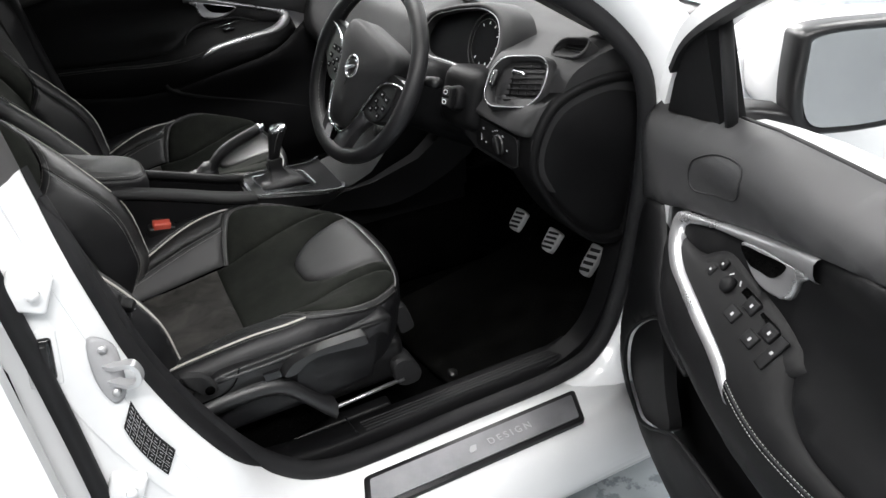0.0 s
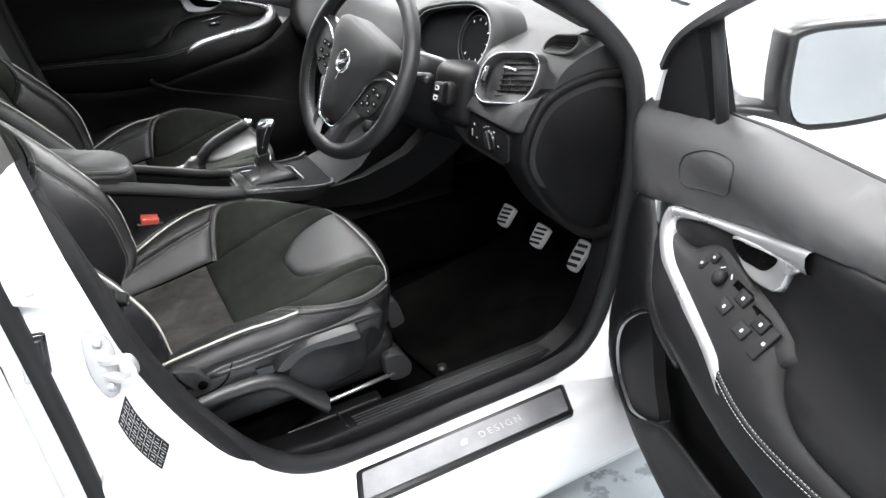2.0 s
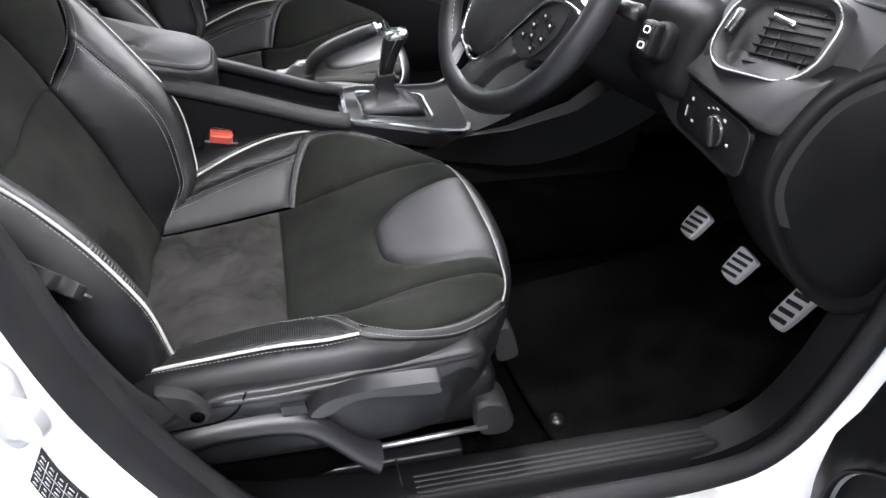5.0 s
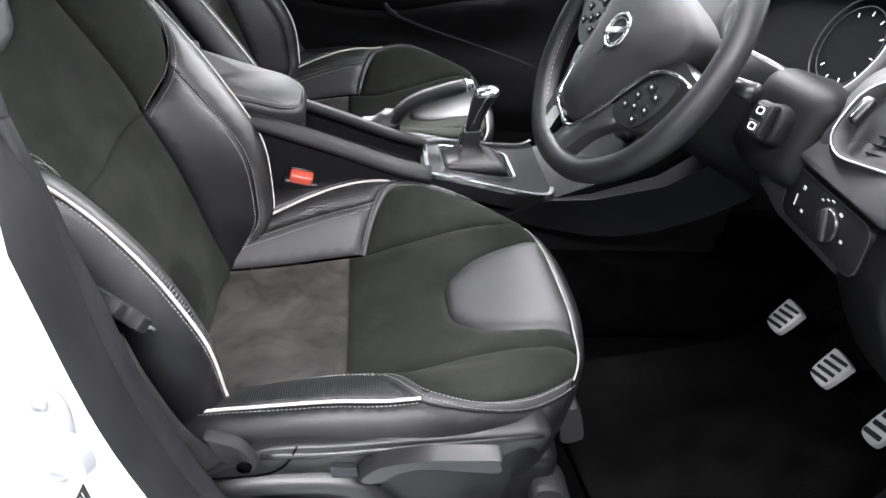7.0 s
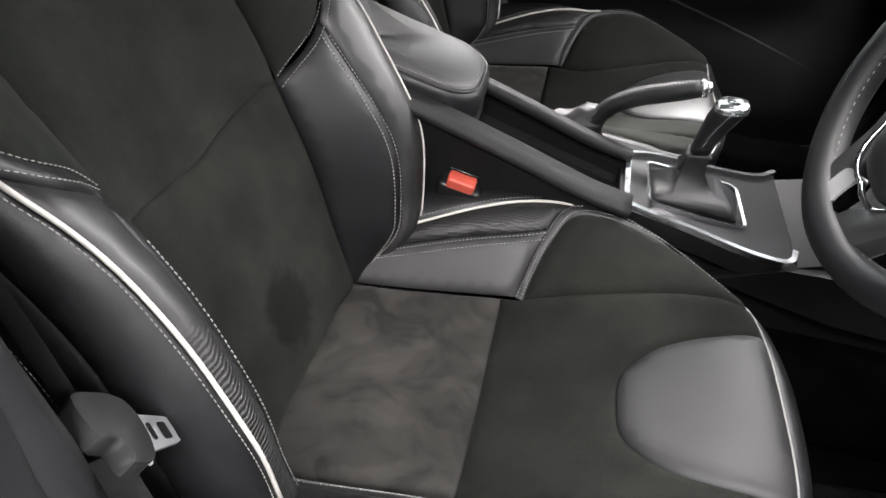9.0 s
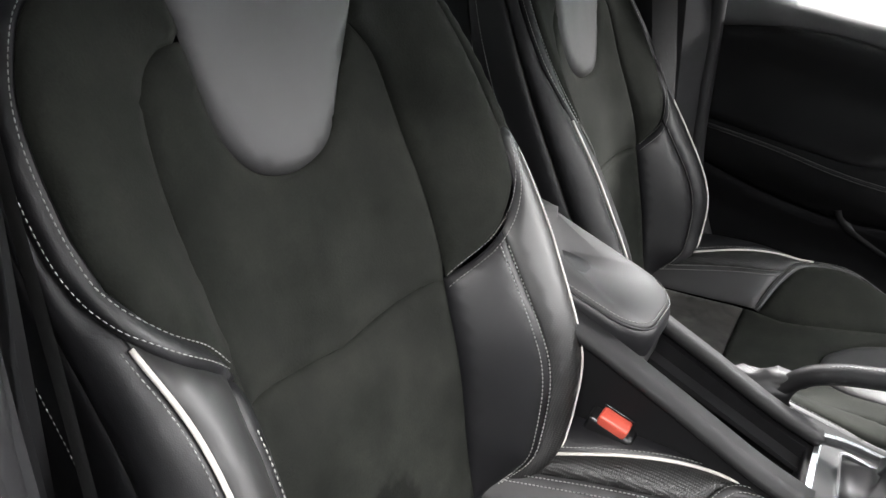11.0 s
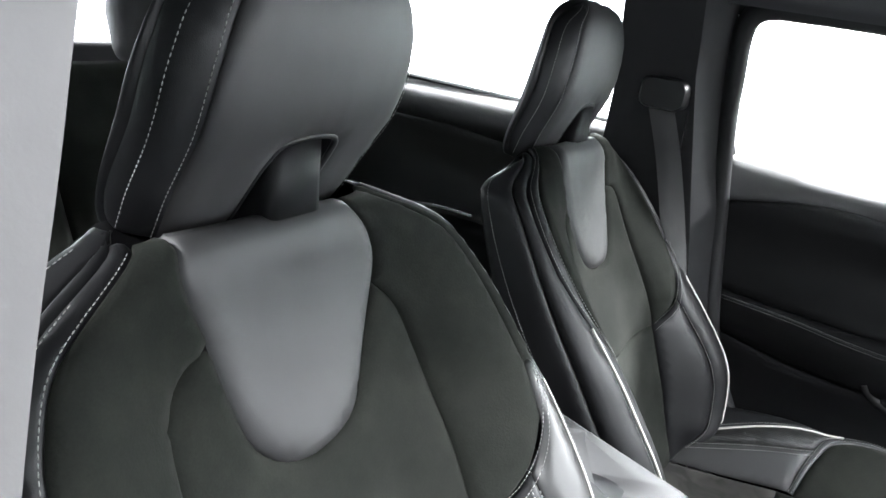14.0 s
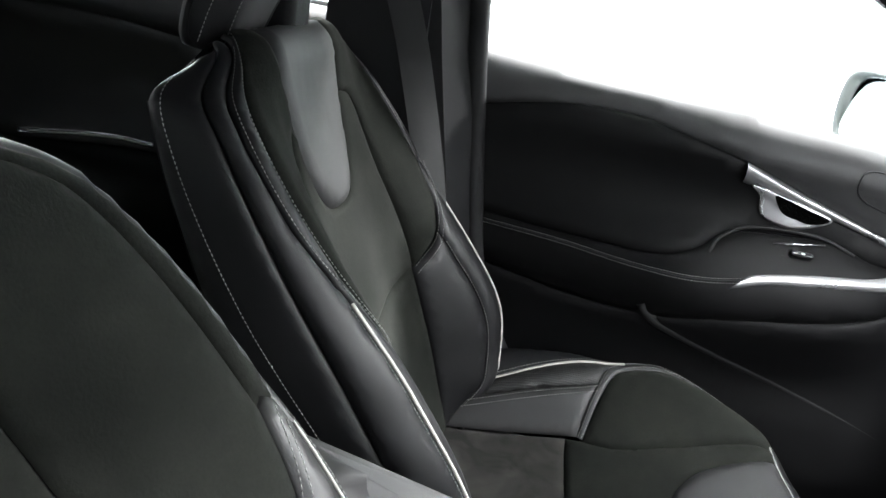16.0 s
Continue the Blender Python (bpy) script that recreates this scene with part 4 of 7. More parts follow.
    knob = smooth_line([(0.306, 0.530), (0.318, 0.538), (0.329, 0.532), (0.343, 0.486), (0.340, 0.474), (0.314, 0.470), (0.306, 0.50)], 4, closed=True).tolist()
    loft("front_lever", [side(knob, y) for y in (0.145, 0.168)] + [side(shrink(knob, 0.9, (0.322, 0.50)), 0.173)], PLASTIC_GREY, seat, "grey front lever", flat_angle=50)


driver_seat = front_seat(-1)
driver_seat.location = (0, SEAT_Y, 0)
passenger_seat = front_seat(1)
passenger_seat.location = (-0.012, SEAT_Y + 0.722, -0.004)


# ---- body shell ----
OPEN = [(0.10, 0.372), (0.35, 0.370), (0.58, 0.375), (0.67, 0.415), (0.72, 0.53), (0.75, 0.70), (0.755, 0.86), (0.735, 0.97), (0.665, 1.06), (0.55, 1.14),
        (0.32, 1.27), (0.10, 1.335), (-0.12, 1.352), (-0.225, 1.335), (-0.232, 1.22), (-0.222, 1.09), (-0.19, 0.88), (-0.157, 0.72), (-0.095, 0.565), (-0.01, 0.435)]


def opening(side, y, grow=0.0):
    o = smooth_line(OPEN, 6, closed=True)
    c = np.roll(o, -1, 0) - np.roll(o, 1, 0)
    n = np.stack([c[:, 1], -c[:, 0]], 1)
    n /= np.linalg.norm(n, axis=1)[:, None]
    o = o + n * grow
    if side > 0:
        o[:, 0] -= 0.024 * rise(-o[:, 0], 0.05, 0.16)
    return np.stack([o[:, 0], np.full(len(o), side * y), o[:, 1]], 1)


def tumble(pts, side):
    """Leans the upper body inward above the waist."""
    p = np.array(pts, float)
    p[:, 1] -= side * np.clip(p[:, 2] - 0.98, 0, 1) * 0.2
    return p


car = thing("car_body", "white car body shell with its doorways and black seals", "car")
def doorway(side, rows):
    """Rings of the door opening; each row: depth and growth, and the same at the pillar's foot."""
    out = []
    for y, g, y2, g2 in rows:
        p, q = opening(side, y, g), opening(side, y2, g2)
        k = (rise(-p[:, 0], 0.0, 0.09) * rise(-p[:, 2], -1.0, -0.92))[:, None] * (side < 0)
        out.append(tumble(p * (1 - k) + q * k, side))
    return out


for side in (-1, 1):
    rings = doorway(side, ((0.695, 0.004, 0.7485, 0.0), (0.706, 0.012, 0.752, 0.004), (0.722, 0.018, 0.757, 0.012), (0.738, 0.030, 0.761, 0.028), (0.755, 0.052, 0.764, 0.052), (0.766, 0.088, 0.767, 0.088)))
    seal = tumble(opening(side, 0.697, -0.004), side)
    high = (seal[:, 0] < -0.1) & (seal[:, 2] > 1.0)
    start = int(np.argmax(high & ~np.roll(high, 1)))
    order = np.roll(np.arange(len(seal)), -start)
    n = int(high.sum())
    if side > 0:
        loft("door_frame", rings, PAINT, car, "white painted door frame", caps=False)
    else:
        low = np.append(order[n - 1:], order[0])
        loft("door_frame", [r[low] for r in rings], PAINT, car, "white painted door frame", closed=False)
        flange = doorway(side, ((0.690, -0.004, 0.690, -0.012), (0.692, 0.0, 0.712, -0.012), (0.694, 0.002, 0.735, -0.010), (0.696, 0.003, 0.747, -0.006), (0.698, 0.0045, 0.7505, 0.001)))
        loft("seal_flange", [r[low] for r in flange], RUBBER, car, "black rubber flange of the door seal", closed=False)
        loft("pillar_edge_lit", [r[order[:n]] for r in rings], PILLAR_EDGE_LIT, car, "upper pillar edge with its light put into the grey", closed=False)
        seal = seal[order[n:]]
    v, f = swept(seal, [(0.016, 0.0), (0.012, 0.012), (0.0, 0.019), (-0.012, 0.014), (-0.022, 0.004), (-0.022, -0.008), (-0.008, -0.014), (0.01, -0.012)], side > 0, (0, 1, 0), None if side > 0 else [min(1.0, 0.3 + 0.14 * min(k, len(seal) - 1 - k)) for k in range(len(seal))])
    mesh("door_seal", v, f, RUBBER, car, "black rubber door seal")
sill = smooth_line([(0.70, 0.362), (0.745, 0.352), (0.79, 0.345), (0.825, 0.325), (0.845, 0.28), (0.85, 0.22), (0.80, 0.18), (0.70, 0.17), (0.66, 0.25), (0.668, 0.34)], 5, closed=True)
for side in (-1, 1):
    loft("sill", [[(x, side * y, z) for y, z in sill] for x in (-1.15, -0.5, 0.2, 0.85)], PAINT, car, "white painted sill")


def plate(name, pts_xz, y0, y1, side, material, parent, label="", back=0.0):
    """A flat-sided panel between two depths; back: how far the inner face is set to the rear."""
    a = [(x - back, side * y0, z) for x, z in pts_xz]
    b = [(x, side * y1, z) for x, z in pts_xz]
    return loft(name, [tumble(a, side), tumble(b, side)], material, parent, label, flat_angle=40)


for side in (-1, 1):
    plate("b_pillar", [(-0.30, 0.30), (0.0, 0.30), (-0.12, 0.50), (-0.185, 0.70), (-0.22, 0.88), (-0.255, 1.06), (-0.28, 1.22), (-0.28, 1.36), (-0.42, 1.36), (-0.40, 1.10), (-0.30, 0.80)], 0.72, 0.764, side, PAINT, car, "white painted door pillar")
    plate("hinge_pillar", [(0.70, 0.25), (1.0, 0.25), (1.0, 1.04), (0.76, 1.05), (0.79, 0.95), (0.80, 0.80), (0.785, 0.60), (0.755, 0.45)], 0.70, 0.764, side, PAINT, car, "white painted hinge pillar")
    wing = smooth_line([(0.80, 1.0), (0.83, 0.9), (0.845, 0.7), (0.84, 0.5), (0.80, 0.25)], 4).tolist()
    loft("front_wing", [[(x, side * (y - 0.04 * (x - 0.84)), z - 0.05 * (x - 0.84)) for y, z in wing] + [(x, side * 0.76, 0.25), (x, side * 0.76, 1.0 - 0.05 * (x - 0.84))] for x in (0.845, 1.1, 1.4, 1.75)], PAINT, car, "white front wing", flat_angle=50)
bonnet = smooth_line([(-0.78, 0.985), (-0.6, 1.02), (0, 1.035), (0.6, 1.02), (0.78, 0.985)], 5).tolist()
loft("bonnet", [[(x, y, z + dz) for y, z in bonnet] for x, dz in ((1.02, 0.0), (1.3, -0.05), (1.75, -0.16))] , PAINT, car, "white bonnet", closed=False)
loft("windscreen_base", [[(x, y, z + dz) for y, z in bonnet] for x, dz in ((0.86, -0.02), (1.03, -0.005))], HARD, car, closed=False)
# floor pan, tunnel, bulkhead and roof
rounded_box("floor_pan", (2.6, 1.34, 0.03), (-0.35, 0, 0.285), 0.005, CARPET_AND_SHADE, car, "black carpeted floor")
rounded_box("bulkhead", (0.03, 1.36, 0.75), (0.97, 0, 0.62), 0.005, CARPET_AND_SHADE, car, turn=(0, 12, 0))
rounded_box("sill_carpet", (1.9, 0.10, 0.13), (-0.1, 0.635, 0.345), 0.02, CARPET_AND_SHADE, car, "black carpet along the sill")
rounded_box("tunnel", (1.3, 0.22, 0.22), (0.36, 0, 0.40), 0.05, CARPET_AND_SHADE, car)
rounded_box("toe_board", (0.03, 1.3, 0.40), (0.90, 0, 0.42), 0.005, CARPET_AND_SHADE, car, turn=(0, 40, 0))
rounded_box("tailgate", (0.06, 1.3, 0.75), (-1.75, 0, 0.70), 0.02, PILLAR, car)
roof = smooth_line([(-0.60, 1.35), (-0.57, 1.372), (-0.42, 1.40), (0, 1.42), (0.42, 1.40), (0.57, 1.372), (0.60, 1.35)], 5)
STATIONS = ((-1.7, 0.9, -0.06), (-1.0, 0.97, -0.015), (-0.3, 1, 0), (0.1, 0.99, -0.01), (0.3, 0.96, -0.04))
loft("headlining", [[(x, y * s, z + dz) for y, z in roof] for x, s, dz in STATIONS], HEADLINER, car, "dark grey cloth roof lining", closed=False)
loft("roof", [[(x - 0.02, y * s * 1.07, z + dz + 0.03) for y, z in roof] for x, s, dz in STATIONS], PAINT, car, "white roof", closed=False)
for side in (-1, 1):
    plate("b_pillar_trim", [(-0.42, 0.33), (-0.05, 0.33), (-0.11, 0.52), (-0.172, 0.70), (-0.205, 0.88), (-0.24, 1.06), (-0.265, 1.22), (-0.275, 1.38), (-0.415, 1.38), (-0.407, 1.20), (-0.415, 1.09), (-0.42, 0.80)], 0.635, 0.695, side, PILLAR, car, "black pillar trim", back=0.044 if side > 0 else 0.085)
    plate("a_pillar_trim", [(0.58, 1.10), (0.70, 1.03), (0.78, 1.03), (0.35, 1.33), (0.12, 1.41), (0.10, 1.36), (0.32, 1.29)], 0.60, 0.66, side, PILLAR, car, "black pillar trim")
    plate("c_pillar_trim", [(-1.12, 0.9), (-1.03, 1.13), (-1.05, 1.38), (-1.7, 1.36), (-1.7, 0.5), (-1.2, 0.5)], 0.60, 0.68, side, PILLAR, car, "black pillar trim")
    rail = [(-1.7, 0.55, 1.30), (-1.1, 0.615, 1.345), (-0.7, 0.625, 1.355), (-0.3, 0.63, 1.362), (0.05, 0.625, 1.35), (0.32, 0.62, 1.285), (0.60, 0.635, 1.145)]
    tube("roof_rail", smooth_line([(x, side * (y - 0.012), z + 0.018) for x, y, z in rail], 4), 0.030, HEADLINER, car)
# pillar fittings on the driver's side
rear_gap = [(-0.285, -0.772, 1.05), (-0.272, -0.774, 0.90), (-0.262, -0.774, 0.75), (-0.255, -0.774, 0.60), (-0.25, -0.774, 0.40), (-0.25, -0.78, 0.25)]
v, f = swept(smooth_line(rear_gap, 5), [(0.008, 0.014), (0.012, 0.0), (0.008, -0.014), (-0.01, -0.014), (-0.01, 0.014)], False, (0, 1, 0))
mesh("rear_door_seal", v, f, RUBBER, car, "black rubber rear door seal")

striker = thing("door_striker", "bare grey metal door striker plate with a loop", "striker", at=(-0.192, -0.766, 0.765))
bp = smooth_line([(-0.014, 0.05), (0.012, 0.035), (0.016, 0.0), (0.010, -0.045), (-0.008, -0.055), (-0.02, -0.01)], 4, closed=True)
loft("base_plate", [[(x, 0.002, z) for x, z in bp], [(x, -0.003, z) for x, z in bp], [(x * 0.85, -0.006, z * 0.9) for x, z in bp]], PILLAR_MARK, striker)
v, f = swept(smooth_line([(-0.004, 0.0, 0.006), (0.008, -0.014, 0.008), (0.022, -0.026, 0.014), (0.030, -0.030, 0.012), (0.034, -0.031, -0.002), (0.030, -0.030, -0.014), (0.016, -0.020, -0.020), (-0.004, 0.0, -0.018)], 5), [(0.0035, 0.006), (0.0035, -0.006), (-0.0035, -0.006), (-0.0035, 0.006)], False, (0, 1, 0))
mesh("loop", v, f, SILVER, striker, "bare steel loop", flat_angle=50)
for z in (0.034, -0.036):
    tube("screw", [(0, -0.004, z), (0, -0.010, z)], 0.006, SILVER, striker)

label = thing("tyre_label", "dark tyre pressure label with white print on the pillar", "label")
cen = smooth_line([(-0.190, 0.684), (-0.184, 0.650), (-0.172, 0.612), (-0.156, 0.577)], 6)
cen = evenly(cen.tolist(), 8)
half = np.array((0.0095, 0.0195))
rim = [tuple(p - half) for p in cen] + [tuple(p + half) for p in cen[::-1]]
loft("sheet", [[(x, y, z) for x, z in rim] for y in (-0.7655, -0.7685)], RUBBER, label, flat_angle=30)
spot = lambda k, j: (cen[int(k)] * (1 - k % 1) + cen[min(int(k) + 1, 7)] * (k % 1)) + half * j
for j in (-0.33, 0.33):
    tube("print_line", [(*spot(k, j)[:1], -0.7688, spot(k, j)[1]) for k in (0.1, 1.5, 3, 4.5, 6, 6.9)], 0.0004, PILLAR_MARK, label, k=4)
for k in range(1, 7):
    tube("print_line", [(spot(k, j)[0], -0.7688, spot(k, j)[1]) for j in (-0.92, 0.92)], 0.0004, PILLAR_MARK, label, k=4)
for k in range(7):
    for j in (-0.66, 0.0, 0.66):
        for d, wide in ((-0.13, 0.45), (0.13, 0.3 + 0.1 * ((k * 5 + int(j * 9)) % 3))):
            run = [spot(k + 0.5 - wide / 2, j + d), spot(k + 0.5 + wide / 2, j + d)]
            tube("print_bar", [(x, -0.7688, z) for x, z in run], 0.0011, PILLAR_MARK, label, k=4, squash=0.5)
for z, x in ((0.905, -0.247), (0.565, -0.222)):
    hb = thing("hinge_bracket", "white painted rear door hinge bracket with a bolt", "hinge", "hinge brackets", at=(x, -0.764, z))
    rounded_box("bracket", (0.05, 0.022, 0.05), (0, -0.008, 0), 0.006, PAINT, hb, turn=(0, 25, 0))
    tube("bolt", [(0.006, -0.018, 0), (0.006, -0.027, 0)], 0.008, PAINT, hb, k=6)
pocket = thing("latch_pocket", "black plastic check strap boot in the pillar", "boot", at=(-0.259, -0.766, 0.806))
rounded_box("boot", (0.026, 0.012, 0.062), (0, -0.002, 0), 0.005, GLOSS, pocket, turn=(0, 8, 0))
rounded_box("surround", (0.038, 0.006, 0.082), (0, 0.001, 0), 0.003, PAINT, pocket, turn=(0, 8, 0))
rounded_box("strap", (0.010, 0.014, 0.05), (0.002, -0.006, 0), 0.003, HARD, pocket, turn=(0, 8, 0))

tread = thing("tread_plate", "brushed steel tread plate with a black rim set into the sill", "tread plate")
tread.matrix_basis = Matrix.Translation((0.345, -0.772, 0.353)) @ pose(0, 0, 0, 10, 0, 0)
out = rounded_outline(0.455, 0.072, 0.006, 3)
out[:, 0] += out[:, 1] * 0.35
loft("rim", [[(x, y, z) for x, y in out * k] for z, k in ((-0.004, 1.0), (0.004, 1.0), (0.006, 0.985))], HARD, tread, flat_angle=50)
out2 = rounded_outline(0.432, 0.052, 0.004, 3)
out2[:, 0] += out2[:, 1] * 0.35
loft("plate", [[(x, y, z) for x, y in out2] for z in (0.005, 0.0085)], TREAD_STEEL, tread, flat_angle=50)


def lettering(body, size, at, parent, material, turn=(0, 0, 0), spacing=1.0, shear=0.0):
    c = bpy.data.curves.new("lettering", "FONT")
    c.body, c.size, c.extrude, c.align_x, c.align_y, c.space_character, c.shear = body, size, 0.0006, "CENTER", "CENTER", spacing, shear
    c.materials.append(material)
    ob = new("lettering", c)
    ob.parent = parent
    ob.matrix_basis = pose(*at, *turn)
    bpy.context.view_layer.update()
    me = bpy.data.meshes.new_from_object(ob.evaluated_get(bpy.context.evaluated_depsgraph_get()))
    m = new("lettering", me)
    m.parent, m.matrix_basis = parent, ob.matrix_basis
    bpy.data.objects.remove(ob)
    return m


lettering("DESIGN", 0.020, (0.066, 0.0, 0.0092), tread, PILLAR_MARK, spacing=1.5)
tagmark = smooth_line([(0.0, 0.0), (0.012, 0.0), (0.016, 0.006), (0.018, 0.012), (0.006, 0.012)], 2, closed=True)
loft("emblem_bar", [[(x - 0.022, y - 0.006, z) for x, y in tagmark] for z in (0.0085, 0.0098)], PILLAR_MARK, tread, flat_angle=40)

# rear doors
for side in (-1, 1):
    rd = thing("rear_door", "white rear door with black inner trim, closed", "car door", "rear doors")
    skin = [(-0.285, 0.25), (-0.29, 0.60), (-0.30, 0.90), (-0.32, 1.05), (-1.0, 1.075), (-1.18, 0.95), (-1.12, 0.60), (-0.95, 0.30)]
    loft("outer_skin", [[(x, side * y, z) for x, z in skin] for y in (0.79, 0.83)], PAINT, rd, "white painted outer skin", flat_angle=50)
    dus, dvs = [-0.44, -0.56, -0.70, -0.85, -1.0, -1.14], [0.42, 0.55, 0.70, 0.78, 0.82, 0.86, 0.92, 1.0, 1.045, 1.085, 1.115]
    dep = [0.03, 0.05, 0.055, 0.09, 0.10, 0.075, 0.05, 0.055, 0.072, 0.05, 0.0]
    R = Surface([-u for u in dus], dvs, [[(u, side * (0.72 - d * (1 if -1.1 < u < -0.45 else 0.8)), z) for u in dus] for z, d in zip(dvs, dep)], mirror=False, flip=side < 0)
    pad = smooth_line([(0.44, 0.975), (0.60, 1.0), (0.80, 1.026), (1.0, 1.026), (1.14, 1.018)], 4).tolist()
    panel("upper_pad", R, pad + [(1.14, 1.114), (0.8, 1.108), (0.44, 1.10)], DOOR_TOP_LIT, rd, step=0.025)
    arm = smooth_line([(0.44, 0.83), (0.6, 0.83), (0.75, 0.835), (0.92, 0.82), (1.14, 0.80)], 4).tolist()
    # Lighter plastic here: missing rear-cabin light is put into the insert's colour.
    panel("insert", R, arm + pad[::-1], SEAT_PLASTIC, rd, step=0.025)
    panel("lower_trim", R, [(0.44, 0.43), (1.10, 0.43), (1.14, 0.80)] + arm[::-1][1:], PLASTIC, rd, step=0.025)
    tube("armrest_trim", R.line([(0.72, 0.842), (0.8, 0.842), (0.94, 0.828)], 0.006), 0.005, CHROME, rd)
    gl = [(-0.40, side * 0.70, 1.085), (-1.06, side * 0.70, 1.10), (-1.10, side * 0.655, 1.33), (-0.40, side * 0.655, 1.345)]
    g = loft("window_pane", [gl, [(x, y + side * 0.004, z) for x, y, z in gl]], GLASS, rd, "clear side window", flat_angle=30)
    g.visible_shadow = False
    tube("window_seal", [(-0.45, side * 0.705, 1.098), (-0.8, side * 0.705, 1.106), (-1.10, side * 0.705, 1.113)], 0.007, RUBBER, rd)

# rear bench
bench = thing("rear_bench", "black leather and suede rear bench seat", "rear seat")
for s, wd in ((-1, 0.62), (1, 0.62)):
    rounded_box("bench_cushion", (0.46, wd, 0.17), (-0.93, s * 0.315, 0.47), 0.05, SUEDE, bench, turn=(0, -7, 0), segs=4)
    rounded_box("bench_back", (0.15, wd, 0.60), (-1.24, s * 0.315, 0.80), 0.05, SUEDE, bench, turn=(0, -22, 0), segs=4)
    rounded_box("bench_headrest", (0.09, 0.25, 0.15), (-1.36, s * 0.33, 1.15), 0.04, LEATHER, bench, turn=(0, -18, 0), segs=4)

# ---- doors ----
DOOR_US = [0.05, 0.16, 0.26, 0.36, 0.50, 0.64, 0.80, 1.06]
DOOR_VS = [0.36, 0.46, 0.56, 0.66, 0.72, 0.76, 0.80, 0.84, 0.87, 0.90, 0.94, 1.00, 1.04, 1.075, 1.095]
DOOR_D = [
    [0.03, 0.04, 0.045, 0.05, 0.05, 0.05, 0.045, 0.03],
    [0.05, 0.07, 0.085, 0.09, 0.09, 0.085, 0.07, 0.04],
    [0.055, 0.075, 0.09, 0.095, 0.095, 0.09, 0.075, 0.045],
    [0.055, 0.07, 0.08, 0.088, 0.09, 0.085, 0.075, 0.045],
    [0.055, 0.068, 0.082, 0.105, 0.118, 0.115, 0.09, 0.05],
    [0.055, 0.068, 0.086, 0.118, 0.132, 0.13, 0.10, 0.055],
    [0.055, 0.066, 0.086, 0.118, 0.132, 0.13, 0.10, 0.055],
    [0.055, 0.064, 0.080, 0.100, 0.112, 0.108, 0.088, 0.053],
    [0.055, 0.062, 0.074, 0.080, 0.085, 0.080, 0.072, 0.05],
    [0.055, 0.062, 0.070, 0.064, 0.062, 0.062, 0.062, 0.05],
    [0.055, 0.062, 0.068, 0.060, 0.055, 0.058, 0.060, 0.05],
    [0.055, 0.06, 0.069, 0.072, 0.072, 0.072, 0.068, 0.057],
    [0.05, 0.055, 0.064, 0.067, 0.067, 0.067, 0.064, 0.055],
    [0.05, 0.054, 0.062, 0.065, 0.065, 0.065, 0.062, 0.055],
    [0.05, 0.053, 0.060, 0.063, 0.063, 0.063, 0.060, 0.055],
]
def belt(u):
    return float(np.interp(u, [0.05, 0.2, 0.30, 0.40, 0.5, 0.65, 0.82, 1.02], [0.985, 1.01, 1.03, 1.045, 1.053, 1.065, 1.073, 1.085]))


def waist(u, v):
    """The pad falls away to the glass below the belt line."""
    top = np.vectorize(belt)(u)
    return np.stack([0 * u, -0.058 * np.clip((v - top + 0.085) / 0.088, 0, 1.03) ** 3, 0 * u], -1)


DOOR = Surface(DOOR_US, DOOR_VS, [[(-u, d, w) for u, d in zip(DOOR_US, row)] for w, row in zip(DOOR_VS, DOOR_D)], mirror=False, flip=True, warp=waist)


